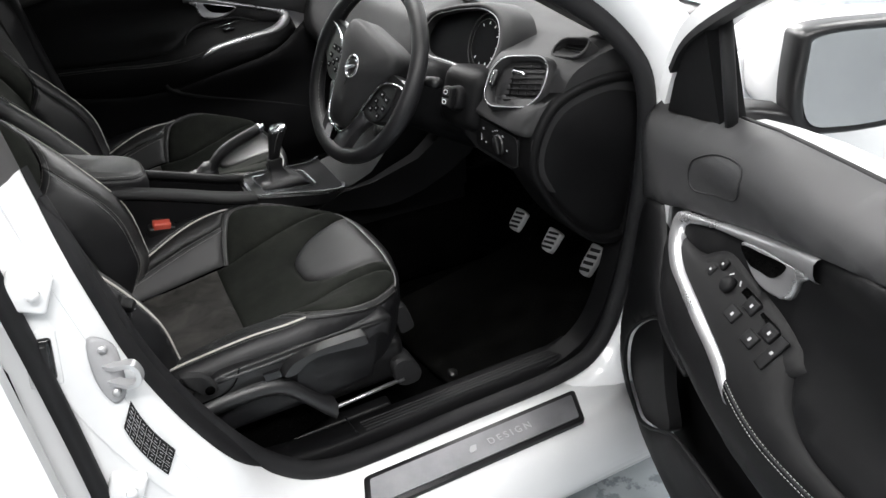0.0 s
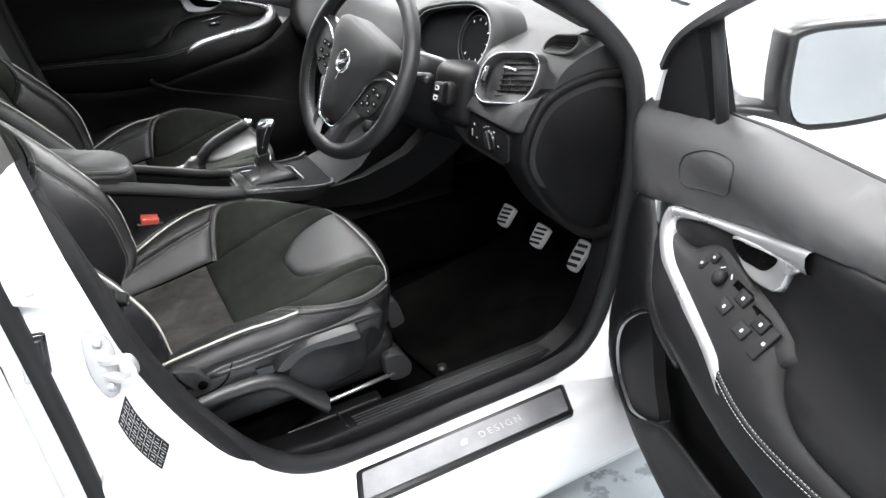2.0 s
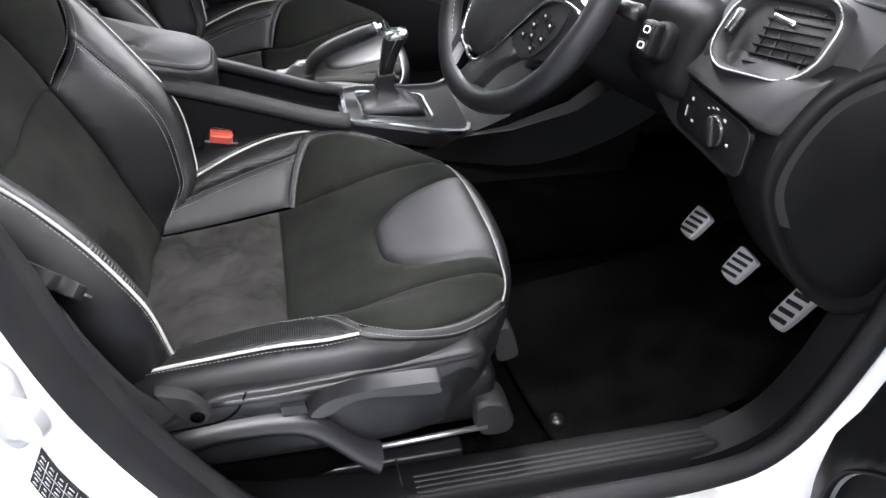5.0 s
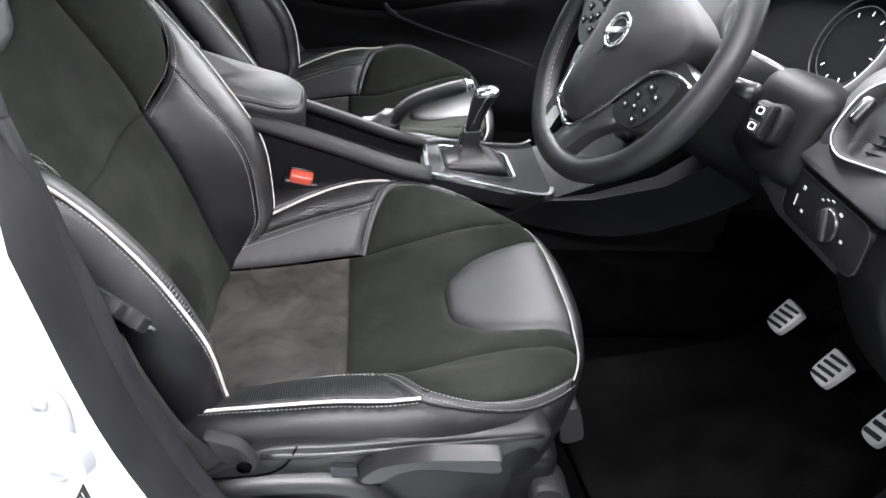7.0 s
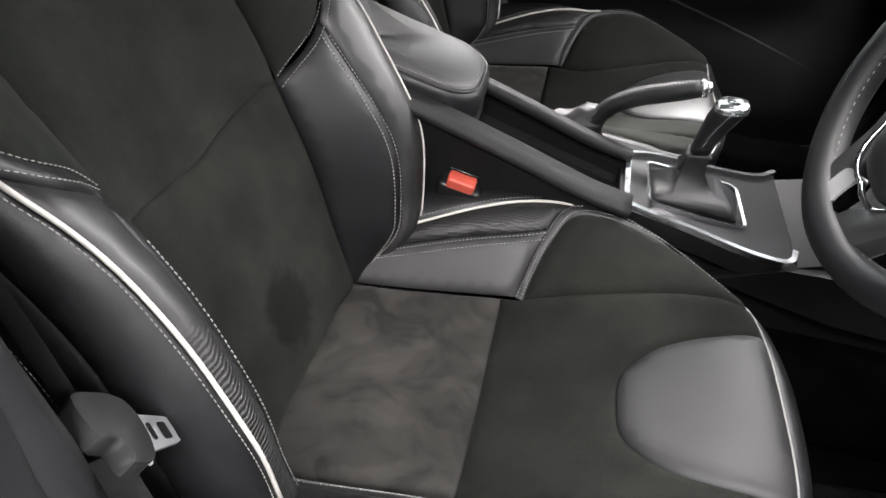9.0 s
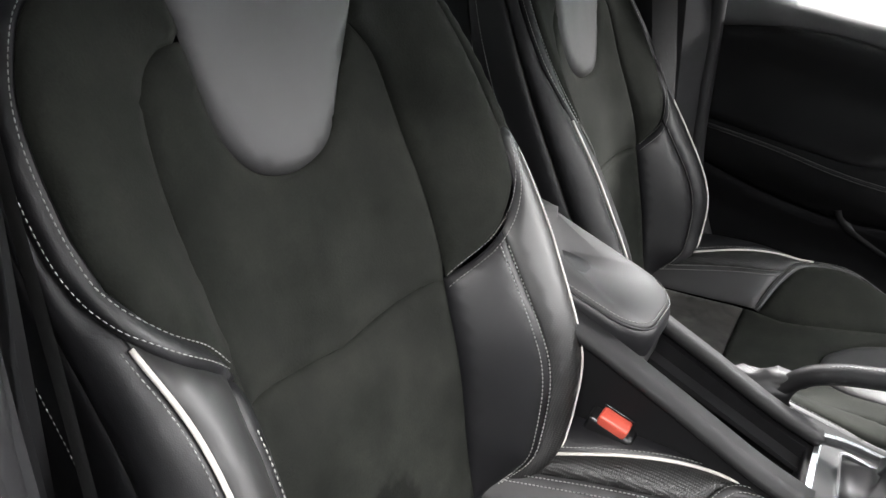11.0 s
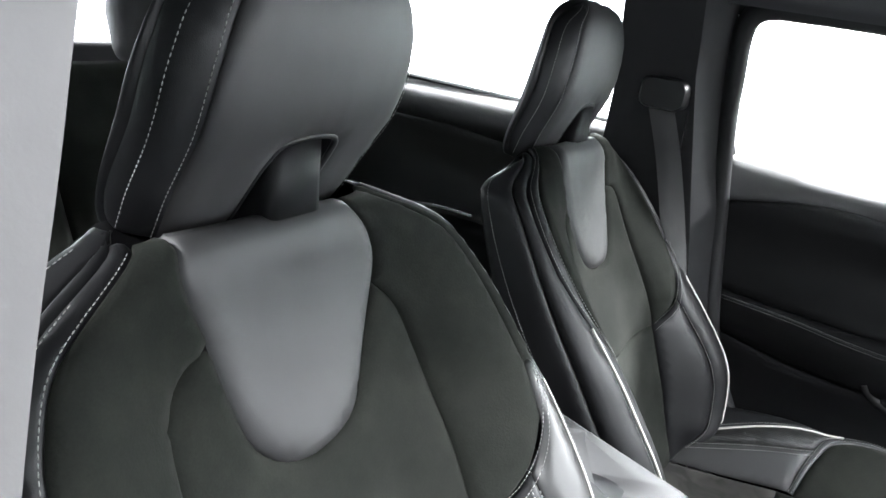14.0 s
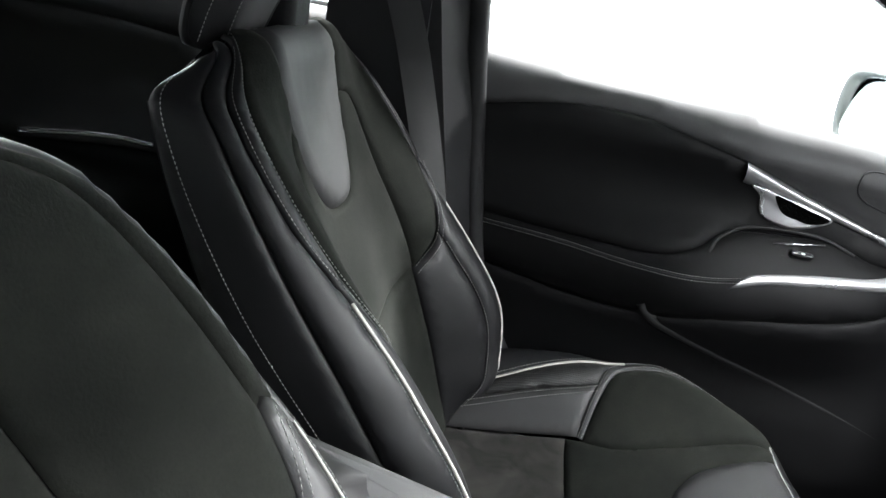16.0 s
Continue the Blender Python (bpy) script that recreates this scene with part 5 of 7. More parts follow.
def front_door(driver):
    """A front door about its hinge, hung closed along -x with the cabin towards +y."""
    d = thing("front_door", "white front door with black inner trim and chrome grip, " + ("wide open" if driver else "closed"), "car door", "front doors")
    D = DOOR
    top = [(u, belt(u)) for u in (1.05, 0.9, 0.8, 0.65, 0.5, 0.4, 0.3, 0.2, 0.06)]
    upper_low = smooth_line([(0.125, 0.834), (0.141, 0.842), (0.22, 0.868), (0.287, 0.893), (0.383, 0.918), (0.490, 0.950), (0.596, 0.986), (0.70, 1.012), (0.78, 1.026), (0.90, 1.022), (1.05, 0.99)], 4).tolist()
    panel("upper_pad", D, upper_low + top, DOOR_TOP_LIT, d, "grey-black soft upper pad", puff=0.004, step=0.018)
    arm_top = smooth_line([(0.287, 0.888), (0.31, 0.870), (0.37, 0.872), (0.44, 0.890), (0.58, 0.882), (0.645, 0.846), (0.705, 0.826), (0.80, 0.822), (0.94, 0.822), (1.05, 0.828)], 4).tolist()
    panel("insert", D, arm_top + [p for p in upper_low[::-1] if p[0] > 0.290], DOOR_PAD, d, "black padded insert", puff=0.003, step=0.018)
    arm_low = smooth_line([(0.27, 0.835), (0.33, 0.80), (0.42, 0.775), (0.55, 0.75), (0.68, 0.72), (0.80, 0.715), (0.93, 0.73), (1.05, 0.75)], 4).tolist()
    panel("armrest", D, arm_low + arm_top[::-1], DOOR_PAD, d, "stitched black leather armrest", puff=0.006, edge=0.02, step=0.018)
    if driver:
        pocket_rim = smooth_line([(1.05, 0.60), (0.70, 0.598), (0.523, 0.588), (0.411, 0.571), (0.365, 0.545), (0.305, 0.500), (0.21, 0.445), (0.145, 0.44), (0.118, 0.49), (0.128, 0.55), (0.176, 0.615), (0.248, 0.680), (0.32, 0.722), (0.40, 0.742), (0.47, 0.748)], 5).tolist()
        low = [p for p in arm_low if p[0] < 0.46]
        panel("lower_trim", D, [(0.06, 0.37), (1.0, 0.37)] + pocket_rim + low[::-1] + [(0.22, 0.868), (0.141, 0.842), (0.120, 0.800), (0.106, 0.704), (0.091, 0.623), (0.064, 0.552)], PLASTIC, d, "black moulded lower trim", puff=0.004, step=0.014)
        tube("pocket_rim", D.at(pocket_rim, 0.0), 0.004, PLASTIC, d, squash=0.7)
        # the hollow behind the pocket's rim
        grid = [[tuple(D.at([(u, w)])[0] + (0, -0.055 - 0.02 * math.sin(3.1 * (w - 0.42) / 0.34), 0)) for u in np.linspace(0.08, 1.02, 18)] for w in np.linspace(0.40, 0.77, 9)]
        loft("door_pocket", grid, DOOR_PAD, d, "deep black door pocket", closed=False)
        sp = smooth_line([(0.118, 0.49), (0.130, 0.55), (0.176, 0.612), (0.240, 0.668), (0.268, 0.660), (0.315, 0.60), (0.362, 0.545), (0.30, 0.498), (0.21, 0.447), (0.145, 0.443)], 4, closed=True)
        loft("speaker_panel", [[tuple(D.at([(u, w)])[0] + (0, -0.03, 0)) for u, w in sp], [tuple(D.at([(u, w)])[0] + (0, -0.010, 0)) for u, w in sp]], PLASTIC, d, "flat black speaker panel", flat_angle=40)
    else:
        panel("lower_trim", D, [(0.06, 0.37), (1.0, 0.37), (1.05, 0.75)] + arm_low[::-1][1:] + [(0.22, 0.868), (0.141, 0.842), (0.120, 0.800), (0.106, 0.704), (0.091, 0.623), (0.064, 0.552)], PLASTIC, d, "black moulded lower trim", puff=0.004, step=0.018)
        tube("lower_ridge", D.line([(0.705, 0.742), (0.69, 0.722), (0.655, 0.702), (0.55, 0.664), (0.424, 0.628), (0.30, 0.59), (0.20, 0.55)], -0.002), 0.011, PLASTIC_GREY, d, scale=np.linspace(1.0, 0.5, 49))
    for off in (0.0, 0.006):
        stitches("stitching", D.line([(0.572, 0.812 + off), (0.62, 0.804 + off), (0.67, 0.800 + off), (0.75, 0.800 + off), (0.86, 0.806 + off), (1.0, 0.808 + off)], 0.0085), THREAD, d)
    tube("armrest_seam", D.line([(0.572, 0.815), (0.62, 0.807), (0.67, 0.803), (0.75, 0.803), (0.86, 0.809), (1.0, 0.811)], 0.0072), 0.0012, RUBBER, d)
    # satin grip: a band that narrows round the corner and ends in a point on the armrest
    upper = smooth_line([(0.600, 0.990), (0.55, 0.972), (0.495, 0.953), (0.379, 0.917), (0.32, 0.901), (0.288, 0.890), (0.286, 0.868), (0.302, 0.848), (0.346, 0.834), (0.396, 0.831), (0.466, 0.824), (0.532, 0.816), (0.590, 0.800)], 4).tolist()
    under = smooth_line([(0.566, 0.820), (0.548, 0.829), (0.472, 0.841), (0.42, 0.846), (0.378, 0.850), (0.338, 0.860), (0.318, 0.874), (0.322, 0.886), (0.382, 0.907), (0.437, 0.921), (0.500, 0.936), (0.555, 0.946), (0.596, 0.956)], 4).tolist()
    a, b = evenly(upper, 60), evenly(under[::-1], 60)
    loft("grip_trim", [D.at(a + (b - a) * k, h) for k, h in ((0, -0.003), (0.03, 0.005), (0.16, 0.0095), (0.5, 0.0105), (0.84, 0.0085), (0.97, 0.004), (1, -0.003))], GRIP_METAL, d, "satin chrome grip trim", closed=False)
    # handle; flat black panels paint the shade of its recess and hollow
    rec = smooth_line([(0.44, 0.924), (0.50, 0.944), (0.55, 0.957), (0.588, 0.963), (0.604, 0.930), (0.577, 0.906), (0.540, 0.897), (0.502, 0.893), (0.465, 0.903)], 4)
    panel("recess_shade", D, rec, CARPET_AND_SHADE, d, "black panel for the handle's shaded recess", puff=0.001)
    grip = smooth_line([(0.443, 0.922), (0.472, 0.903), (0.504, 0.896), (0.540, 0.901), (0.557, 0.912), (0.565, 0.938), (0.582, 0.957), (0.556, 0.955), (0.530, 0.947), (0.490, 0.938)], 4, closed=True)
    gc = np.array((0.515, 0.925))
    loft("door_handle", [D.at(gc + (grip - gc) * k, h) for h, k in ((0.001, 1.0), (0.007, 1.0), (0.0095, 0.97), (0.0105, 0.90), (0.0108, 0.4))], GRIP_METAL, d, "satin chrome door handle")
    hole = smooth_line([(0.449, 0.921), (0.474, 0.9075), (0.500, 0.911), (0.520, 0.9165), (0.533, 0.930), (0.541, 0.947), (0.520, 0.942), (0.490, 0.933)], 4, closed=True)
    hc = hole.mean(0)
    loft("cutout_shade", [D.at(hc + (hole - hc) * k, h) for h, k in ((0.008, 1.0), (0.0122, 1.0), (0.0120, 0.93))], CARPET_AND_SHADE, d, "black panel for the shade behind the handle", flat_angle=40)
    tw = smooth_line([(0.294, 0.950), (0.300, 0.937), (0.318, 0.934), (0.360, 0.948), (0.405, 0.962), (0.425, 0.975), (0.431, 0.990), (0.426, 1.004), (0.404, 1.009), (0.355, 1.000), (0.312, 0.980), (0.298, 0.966)], 5, closed=True)
    panel("tweeter_cover", D, tw, DOOR_TOP_LIT, d, "black tweeter cover", puff=0.0040, edge=0.006, step=0.010, sink=-0.003)
    tube("cover_joint", D.at(tw, 0.0042), 0.0013, RUBBER, d, closed=True)
    # outer skin
    z0 = 0.25
    skin = [(0.05, z0), (1.05, z0), (1.06, 0.6), (1.04, 1.05)] + [(u, belt(u) - 0.025) for u in (0.82, 0.65, 0.5, 0.4, 0.3, 0.2, 0.05)]
    loft("outer_skin", [[(-u, y, w) for u, w in skin] for y in (-0.02, -0.06, -0.075)], PAINT, d, "white painted outer skin", flat_angle=60)
    loft("inner_frame", [[(-u, y, w) for u, w in [(0.065, 0.33), (1.02, 0.33), (1.02, 1.02), (0.5, 0.99), (0.10, 0.93), (0.116, 0.78), (0.092, 0.63), (0.068, 0.55)]] for y in (-0.015, 0.004)], PAINT, d, "white inner frame", flat_angle=40)
    arc = smooth_line([(-0.115, 0.028, 1.0), (-0.152, 0.032, 1.072), (-0.235, 0.045, 1.142), (-0.45, 0.075, 1.238), (-0.70, 0.115, 1.325), (-0.92, 0.13, 1.352), (-1.06, 0.13, 1.352), (-1.10, 0.12, 1.32), (-1.085, 0.08, 1.20), (-1.045, 0.04, 1.08)], 5)
    v, f = swept(arc, [(0.014, 0.012), (0.014, -0.014), (-0.012, -0.016), (-0.012, 0.014)], False, (0, 1, 0))
    mesh("window_frame", v, f, PAINT if driver else RUBBER, d, "white window frame" if driver else "black window frame", flat_angle=50)
    arc2 = arc + (0, -0.02, 0.006)
    v, f = swept(arc2, [(0.02, 0.012), (0.02, -0.014), (-0.012, -0.014), (-0.012, 0.012)], False, (0, 1, 0))
    mesh("outer_frame", v, f, PAINT, d, "white outer window frame", flat_angle=50)
    if driver:
        v, f = swept(arc[5:] + (0, 0.006, -0.017), [(0.006, 0.010), (0.006, -0.012), (-0.004, -0.012), (-0.004, 0.010)], False, (0, 1, 0))
        mesh("glass_run", v, f, RUBBER, d, "black rubber glass run", flat_angle=50)
    tube("window_seal", [(-float(u), 0.006, belt(u) - 0.007) for u in np.linspace(0.1, 1.02, 14)], 0.006, PLASTIC, d)
    if not driver:
        glass = [(-0.26, 0.02, 1.03), (-0.5, 0.02, 1.05), (-1.03, 0.02, 1.08), (-1.085, 0.10, 1.31), (-0.92, 0.125, 1.34), (-0.7, 0.11, 1.32), (-0.45, 0.075, 1.22)]
        g = loft("window_pane", [glass, [(x, y - 0.004, z) for x, y, z in glass]], GLASS, d, "clear side window", flat_angle=30)
        g.visible_shadow = False
    tri = [(-0.135, 0.02, 0.985), (-0.300, 0.02, 1.02), (-0.276, 0.045, 1.146), (-0.255, 0.043, 1.146), (-0.205, 0.034, 1.098), (-0.158, 0.025, 1.040)]
    loft("mirror_corner", [[(x, y - 0.02, z) for x, y, z in tri], [(x, y + 0.018, z) for x, y, z in tri]], PLASTIC, d, "black mirror corner panel", flat_angle=40)
    tube("window_channel", [(-0.318, 0.03, 1.022), (-0.306, 0.037, 1.085), (-0.290, 0.045, 1.160)], 0.009, RUBBER, d)
    mirror_unit(d, driver)
    if driver:
        switches(d)
    else:
        well = smooth_line([(0.40, 0.872), (0.46, 0.888), (0.56, 0.884), (0.605, 0.868), (0.620, 0.842), (0.52, 0.844), (0.43, 0.852)], 4, closed=True)
        panel("switch_recess", D, well, GLOSS, d, "black switch recess", puff=0.0035, edge=0.004, sink=0.001)
        tube("recess_rim", D.line([(0.625, 0.842), (0.608, 0.866), (0.56, 0.888), (0.46, 0.892), (0.40, 0.876)], 0.003), 0.003, PLASTIC_GREY, d)
        panel("switch_plate", D, [(0.448, 0.879), (0.528, 0.868), (0.524, 0.846), (0.448, 0.859)], HARD, d, puff=0.006, edge=0.004)
        tube("plate_rim", D.at([(0.528, 0.870), (0.448, 0.881)], 0.008), 0.0016, CHROME, d)
        b = D.at([(0.486, 0.863)])[0]
        rounded_box("window_switch", (0.035, 0.010, 0.016), b + (0, 0.008, 0.004), 0.003, GLOSS, d, turn=(-40, 0, 0))
        rounded_box("switch_mark", (0.006, 0.002, 0.004), b + (0, 0.0135, 0.0085), 0, WHITE_MARK, d, turn=(-40, 0, 0))
    return d


def mirror_unit(d, driver):
    """The outside mirror on its arm."""
    cx, cy, cz = (-0.205, -0.240, 1.035) if driver else (-0.285, -0.225, 1.06)
    turned = 0.0 if driver else 0.3
    out = smooth_line([(0.112, 0.040), (0.098, 0.066), (0.0, 0.070), (-0.10, 0.064), (-0.124, 0.025), (-0.112, -0.045), (-0.065, -0.066), (0.04, -0.074), (0.100, -0.058)], 6, closed=True)
    back = lambda dx, sc, sy=0.0, sz=0.0: [(cx + dx + turned * a * sc, cy + a * sc + sy, cz + b * sc + sz) for a, b in out]
    loft("mirror_housing", [back(0.030, 1.12), back(0.085, 1.10, 0.004), back(0.140, 1.00, 0.014), back(0.180, 0.80, 0.020), back(0.198, 0.50, 0.022), back(0.203, 0.2, 0.022)], PAINT, d, "white mirror housing")
    loft("mirror_rim", [back(0.040, 1.125), back(0.012, 1.155), back(-0.004, 1.135), back(-0.010, 1.06), back(-0.006, 0.985), back(0.006, 0.95)], HARD, d, "black mirror rim", caps=False)
    loft("mirror_glass", [[(x + 0.2 * (z - cz), y, z) for x, y, z in back(dx, k)] for dx, k in ((0.012, 0.97), (0.004, 0.965))], MIRROR, d, "mirror glass", flat_angle=40)
    arm = [(cx + 0.015, 0.0, 1.000), (cx + 0.020, -0.06, 0.990), (cx + 0.030, -0.12, 0.975), (cx + 0.035, -0.20, 0.968)]
    v, f = swept(arm, rounded_outline(0.07, 0.030, 0.012, 3), False)
    mesh("mirror_arm", v, f, HARD, d, "black mirror arm")


def switches(d):
    D = DOOR
    plate_out = smooth_line([(0.378, 0.860), (0.390, 0.878), (0.425, 0.899), (0.480, 0.896), (0.560, 0.891), (0.618, 0.880), (0.630, 0.868), (0.600, 0.846), (0.575, 0.840), (0.530, 0.846), (0.450, 0.852)], 5, closed=True)
    sp = panel("switch_panel", D, plate_out, DOOR_PAD, d, "black switch panel", puff=0.004, edge=0.006, step=0.012, sink=0.001)

    def on(u, w, lift=0.004):
        p = D.at([(u, w)], lift)[0]
        a = D.at([(u + 0.01, w)])[0] - D.at([(u - 0.01, w)])[0]
        b = D.at([(u, w + 0.008)])[0] - D.at([(u, w - 0.008)])[0]
        x = Vector(a).normalized()
        z = x.cross(Vector(b)).normalized()
        if z.y < 0:
            z = -z
        y = z.cross(x)
        return Matrix.Translation(Vector(p)) @ Matrix((x, y, z)).transposed().to_4x4()

    def piece(name, u, w, size, bevel, material, label="", lift=0.006, parent=None):
        ob = rounded_box(name, size, (0, 0, 0), bevel, material, parent or d, label)
        ob.data.transform(on(u, w, lift))
        return ob

    for u, w in ((0.502, 0.860), (0.514, 0.877), (0.548, 0.857), (0.560, 0.872)):
        piece("switch_well", u - 0.008, w, (0.036, 0.021, 0.003), 0.001, CARPET_AND_SHADE, lift=0.0035)
        piece("window_switch", u + 0.004, w, (0.022, 0.018, 0.006), 0.002, PLASTIC, "black window switch", lift=0.006)
        piece("switch_mark", u + 0.006, w, (0.0035, 0.0045, 0.001), 0, PILLAR_MARK, lift=0.0088)
    piece("lock_switch", 0.586, 0.862, (0.016, 0.042, 0.004), 0.002, PLASTIC, "black child lock switch", lift=0.007)
    piece("switch_mark", 0.588, 0.862, (0.004, 0.004, 0.001), 0, PILLAR_MARK, lift=0.0090)
    for u, w in ((0.424, 0.871), (0.435, 0.884)):
        piece("mirror_button", u, w, (0.011, 0.015, 0.006), 0.003, PLASTIC, lift=0.0055)
        piece("switch_mark", u, w, (0.003, 0.003, 0.001), 0, PILLAR_MARK, lift=0.0088)
    kn = [[(0.011 * k * math.cos(a), 0.011 * k * math.sin(a), z) for a in np.linspace(0, 2 * math.pi, 16, endpoint=False)] for z, k in ((0.0, 1.0), (0.008, 0.95), (0.011, 0.7), (0.012, 0.2))]
    ob = loft("mirror_knob", kn, PLASTIC, d, "black mirror adjuster knob")
    ob.data.transform(on(0.466, 0.874, 0.003))
    for a in range(4):
        ob = rounded_box("switch_mark", (0.007, 0.0015, 0.001), (0.016 * math.cos(a * 1.57 + 0.78), 0.016 * math.sin(a * 1.57 + 0.78), 0.0), 0, PILLAR_MARK, d, turn=(0, 0, 45 + 90 * a + 90))
        ob.data.transform(on(0.466, 0.874, 0.0045))


passenger_door = front_door(False)
passenger_door.matrix_basis = Matrix.Translation((0.80, 0.775, 0)) @ Matrix.Diagonal((1, -1, 1, 1))
driver_door = front_door(True)
driver_door.matrix_basis = Matrix.Translation((0.75, -0.72, -0.03)) @ pose(0, 0, 0, 0, 0, 70)


# ---- dashboard and controls ----
dash = thing("dashboard", "dark grey soft-touch dashboard with vents and switches", "dashboard")


def dash_profile(y):
    """The dashboard's section, a little lower and further forward towards its middle."""
    k = float(np.interp(y, [-0.69, -0.55, -0.2, 0.7], [0.0, 0.0, 0.03, 0.03]))
    pts = [(0.98, 1.0), (0.80, 1.03), (0.70, 1.022), (0.63, 1.008), (0.578, 0.985), (0.553, 0.945), (0.53, 0.895), (0.522, 0.85), (0.535, 0.805), (0.58, 0.775), (0.68, 0.755), (0.85, 0.74), (0.98, 0.74)]
    dip = 0.07 * float(rise(y, -0.50, -0.46) * rise(-y, 0.10, 0.14))
    k += 0.30 * float(np.clip(-0.578 - y, -0.09, 0.10)) * float(rise(-y, 0.42, 0.48)) * (y < -0.4)
    return [(x + (k * (float(rise(z, 0.885, 0.925)) if y < -0.4 else 1.0) if x < 0.7 else 0) + (dip * float(rise(z, 0.86, 0.90)) if x < 0.66 else 0), y, z) for x, z in smooth_line(pts, 5, closed=True)]


loft("dash_moulding", [dash_profile(y) for y in (-0.672, -0.665, -0.60, -0.51, -0.49, -0.475, -0.455, -0.4, -0.3, -0.2, -0.15, -0.13, -0.11, -0.09, 0.0, 0.2, 0.45, 0.675)], PLASTIC_GREY, dash, "dark grey dashboard moulding", flat_angle=60)
cap = smooth_line([(0.572, 0.950), (0.64, 0.972), (0.72, 0.972), (0.80, 0.93), (0.815, 0.82), (0.80, 0.70), (0.755, 0.64), (0.68, 0.640), (0.600, 0.705), (0.540, 0.790), (0.520, 0.845), (0.535, 0.905)], 6, closed=True)
ctr = np.array([0.672, 0.81])
cap_at = lambda k, y: [((ctr + (np.array(p) - ctr) * k)[0], y, (ctr + (np.array(p) - ctr) * k)[1]) for p in cap]
loft("end_panel", [cap_at(1.0, -0.60), cap_at(1.0, -0.668), cap_at(0.985, -0.677), cap_at(0.95, -0.680), cap_at(0.90, -0.677), cap_at(0.885, -0.668), cap_at(0.87, -0.667), cap_at(0.80, -0.672), cap_at(0.55, -0.680), cap_at(0.2, -0.683)], DOOR_PAD, dash, "black dashboard end panel")
rounded_box("key_panel", (0.15, 0.12, 0.12), (0.570, -0.440, 0.892), 0.03, DOOR_PAD, dash, "black panel round the key slot", turn=(0, 14, 10), segs=5)
lip = lambda y, k: [(x - 0.30 * max(0.0, y + 0.47) * (x < 0.53) + k * (0.55 - x), y, z + 0.02 * max(0.0, y + 0.50)) for x, z in ((0.585, 0.948), (0.540, 0.934), (0.526, 0.916), (0.514, 0.899), (0.5115, 0.893), (0.515, 0.8885), (0.532, 0.8865), (0.585, 0.8865))]
loft("dash_lip", [lip(y, k) for y, k in ((-0.667, 0.55), (-0.658, 0.18), (-0.645, 0.0), (-0.60, 0.0), (-0.55, 0.0), (-0.50, 0.0), (-0.478, 0.08), (-0.462, 0.4), (-0.452, 0.9))], PLASTIC_GREY, dash, "dark grey lip over the light switch", flat_angle=60)
knee = smooth_line([(0.535, 0.83), (0.62, 0.84), (0.80, 0.80), (0.80, 0.735), (0.70, 0.735), (0.60, 0.765)], 5, closed=True)
loft("knee_panel", [[(x, y, z) for x, z in knee] for y in (-0.665, -0.45, -0.14)], PLASTIC, dash, "black knee panel", flat_angle=60)


def dash_frame(x, y, z, lean=18.0, yaw=0.0):
    """A frame on the dashboard's face: local x to the door, y up the face, z out of it."""
    return Matrix.Translation((x, y, z)) @ pose(0, 0, 0, 0, 0, yaw) @ Matrix(((0, math.sin(radians(lean)), -math.cos(radians(lean)), 0), (-1, 0, 0, 0), (0, math.cos(radians(lean)), math.sin(radians(lean)), 0), (0, 0, 0, 1)))


def outlet(name, label, w, h, r, m, slats, ring_r, tilt=0.0, ringmat=None):
    o = thing(name, label, "air vent", "air vents")
    o.matrix_basis = m
    ring = rounded_outline(w, h, r, 6)
    ring[:, 0] += ring[:, 1] * tilt
    tube("vent_ring", [(a, b, 0.0065) for a, b in ring], ring_r, ringmat or GRIP_METAL, o, "satin silver vent ring", closed=True, up=(0, 0, 1))
    loft("vent_collar", [[(a * k, b * k, z) for a, b in ring] for z, k in ((-0.022, 1.14), (-0.006, 1.10), (0.003, 1.04), (0.006, 1.0), (0.003, 0.95), (0.001, 0.88), (-0.02, 0.85))], PLASTIC_GREY, o, caps=False)
    # Shallow near-black cap; the shade of the throat is in its colour.
    loft("vent_shade", [[(a * k, b * k, z) for a, b in ring] for z, k in ((-0.0175, 0.86), (-0.03, 0.72))], CARPET_AND_SHADE, o, "black cap for the shade inside the vent", flat_angle=60)
    for k in range(slats):
        t = (k + 0.5) / slats - 0.5
        rounded_box("slat", (w * 0.56 if slats > 5 else w * 0.72, 0.0015, 0.016), (w * 0.10 + t * h * 0.7 * tilt if slats > 5 else t * h * 0.7 * tilt, t * h * 0.74, -0.011), 0.0005, PLASTIC, o, turn=(4, 0, 0))
    return o


vent = outlet("side_vent", "black air vent with silver ring and slats in the dashboard", 0.124, 0.092, 0.036, dash_frame(0.560, -0.578, 0.950, 33, 17) @ pose(0.002, 0.004, 0.012, 0, 0, 9), 7, 0.0011, 0.12)
rounded_box("vent_tab", (0.028, 0.006, 0.012), (0.012, 0.012, 0.014), 0.002, CHROME, vent, "chrome vent tab", turn=(0, 0, -12))
rounded_box("vent_wheel", (0.012, 0.03, 0.012), (-0.044, 0.004, 0.010), 0.004, HARD, vent, turn=(0, 0, -10))
rounded_box("wheel_mark", (0.003, 0.022, 0.002), (-0.046, 0.004, 0.0165), 0.0005, CHROME, vent, turn=(0, 0, -10))
for k in range(5):
    rounded_box("vane", (0.0025, 0.066, 0.012), (-0.018 + k * 0.018, 0, -0.012), 0, HARD, vent)
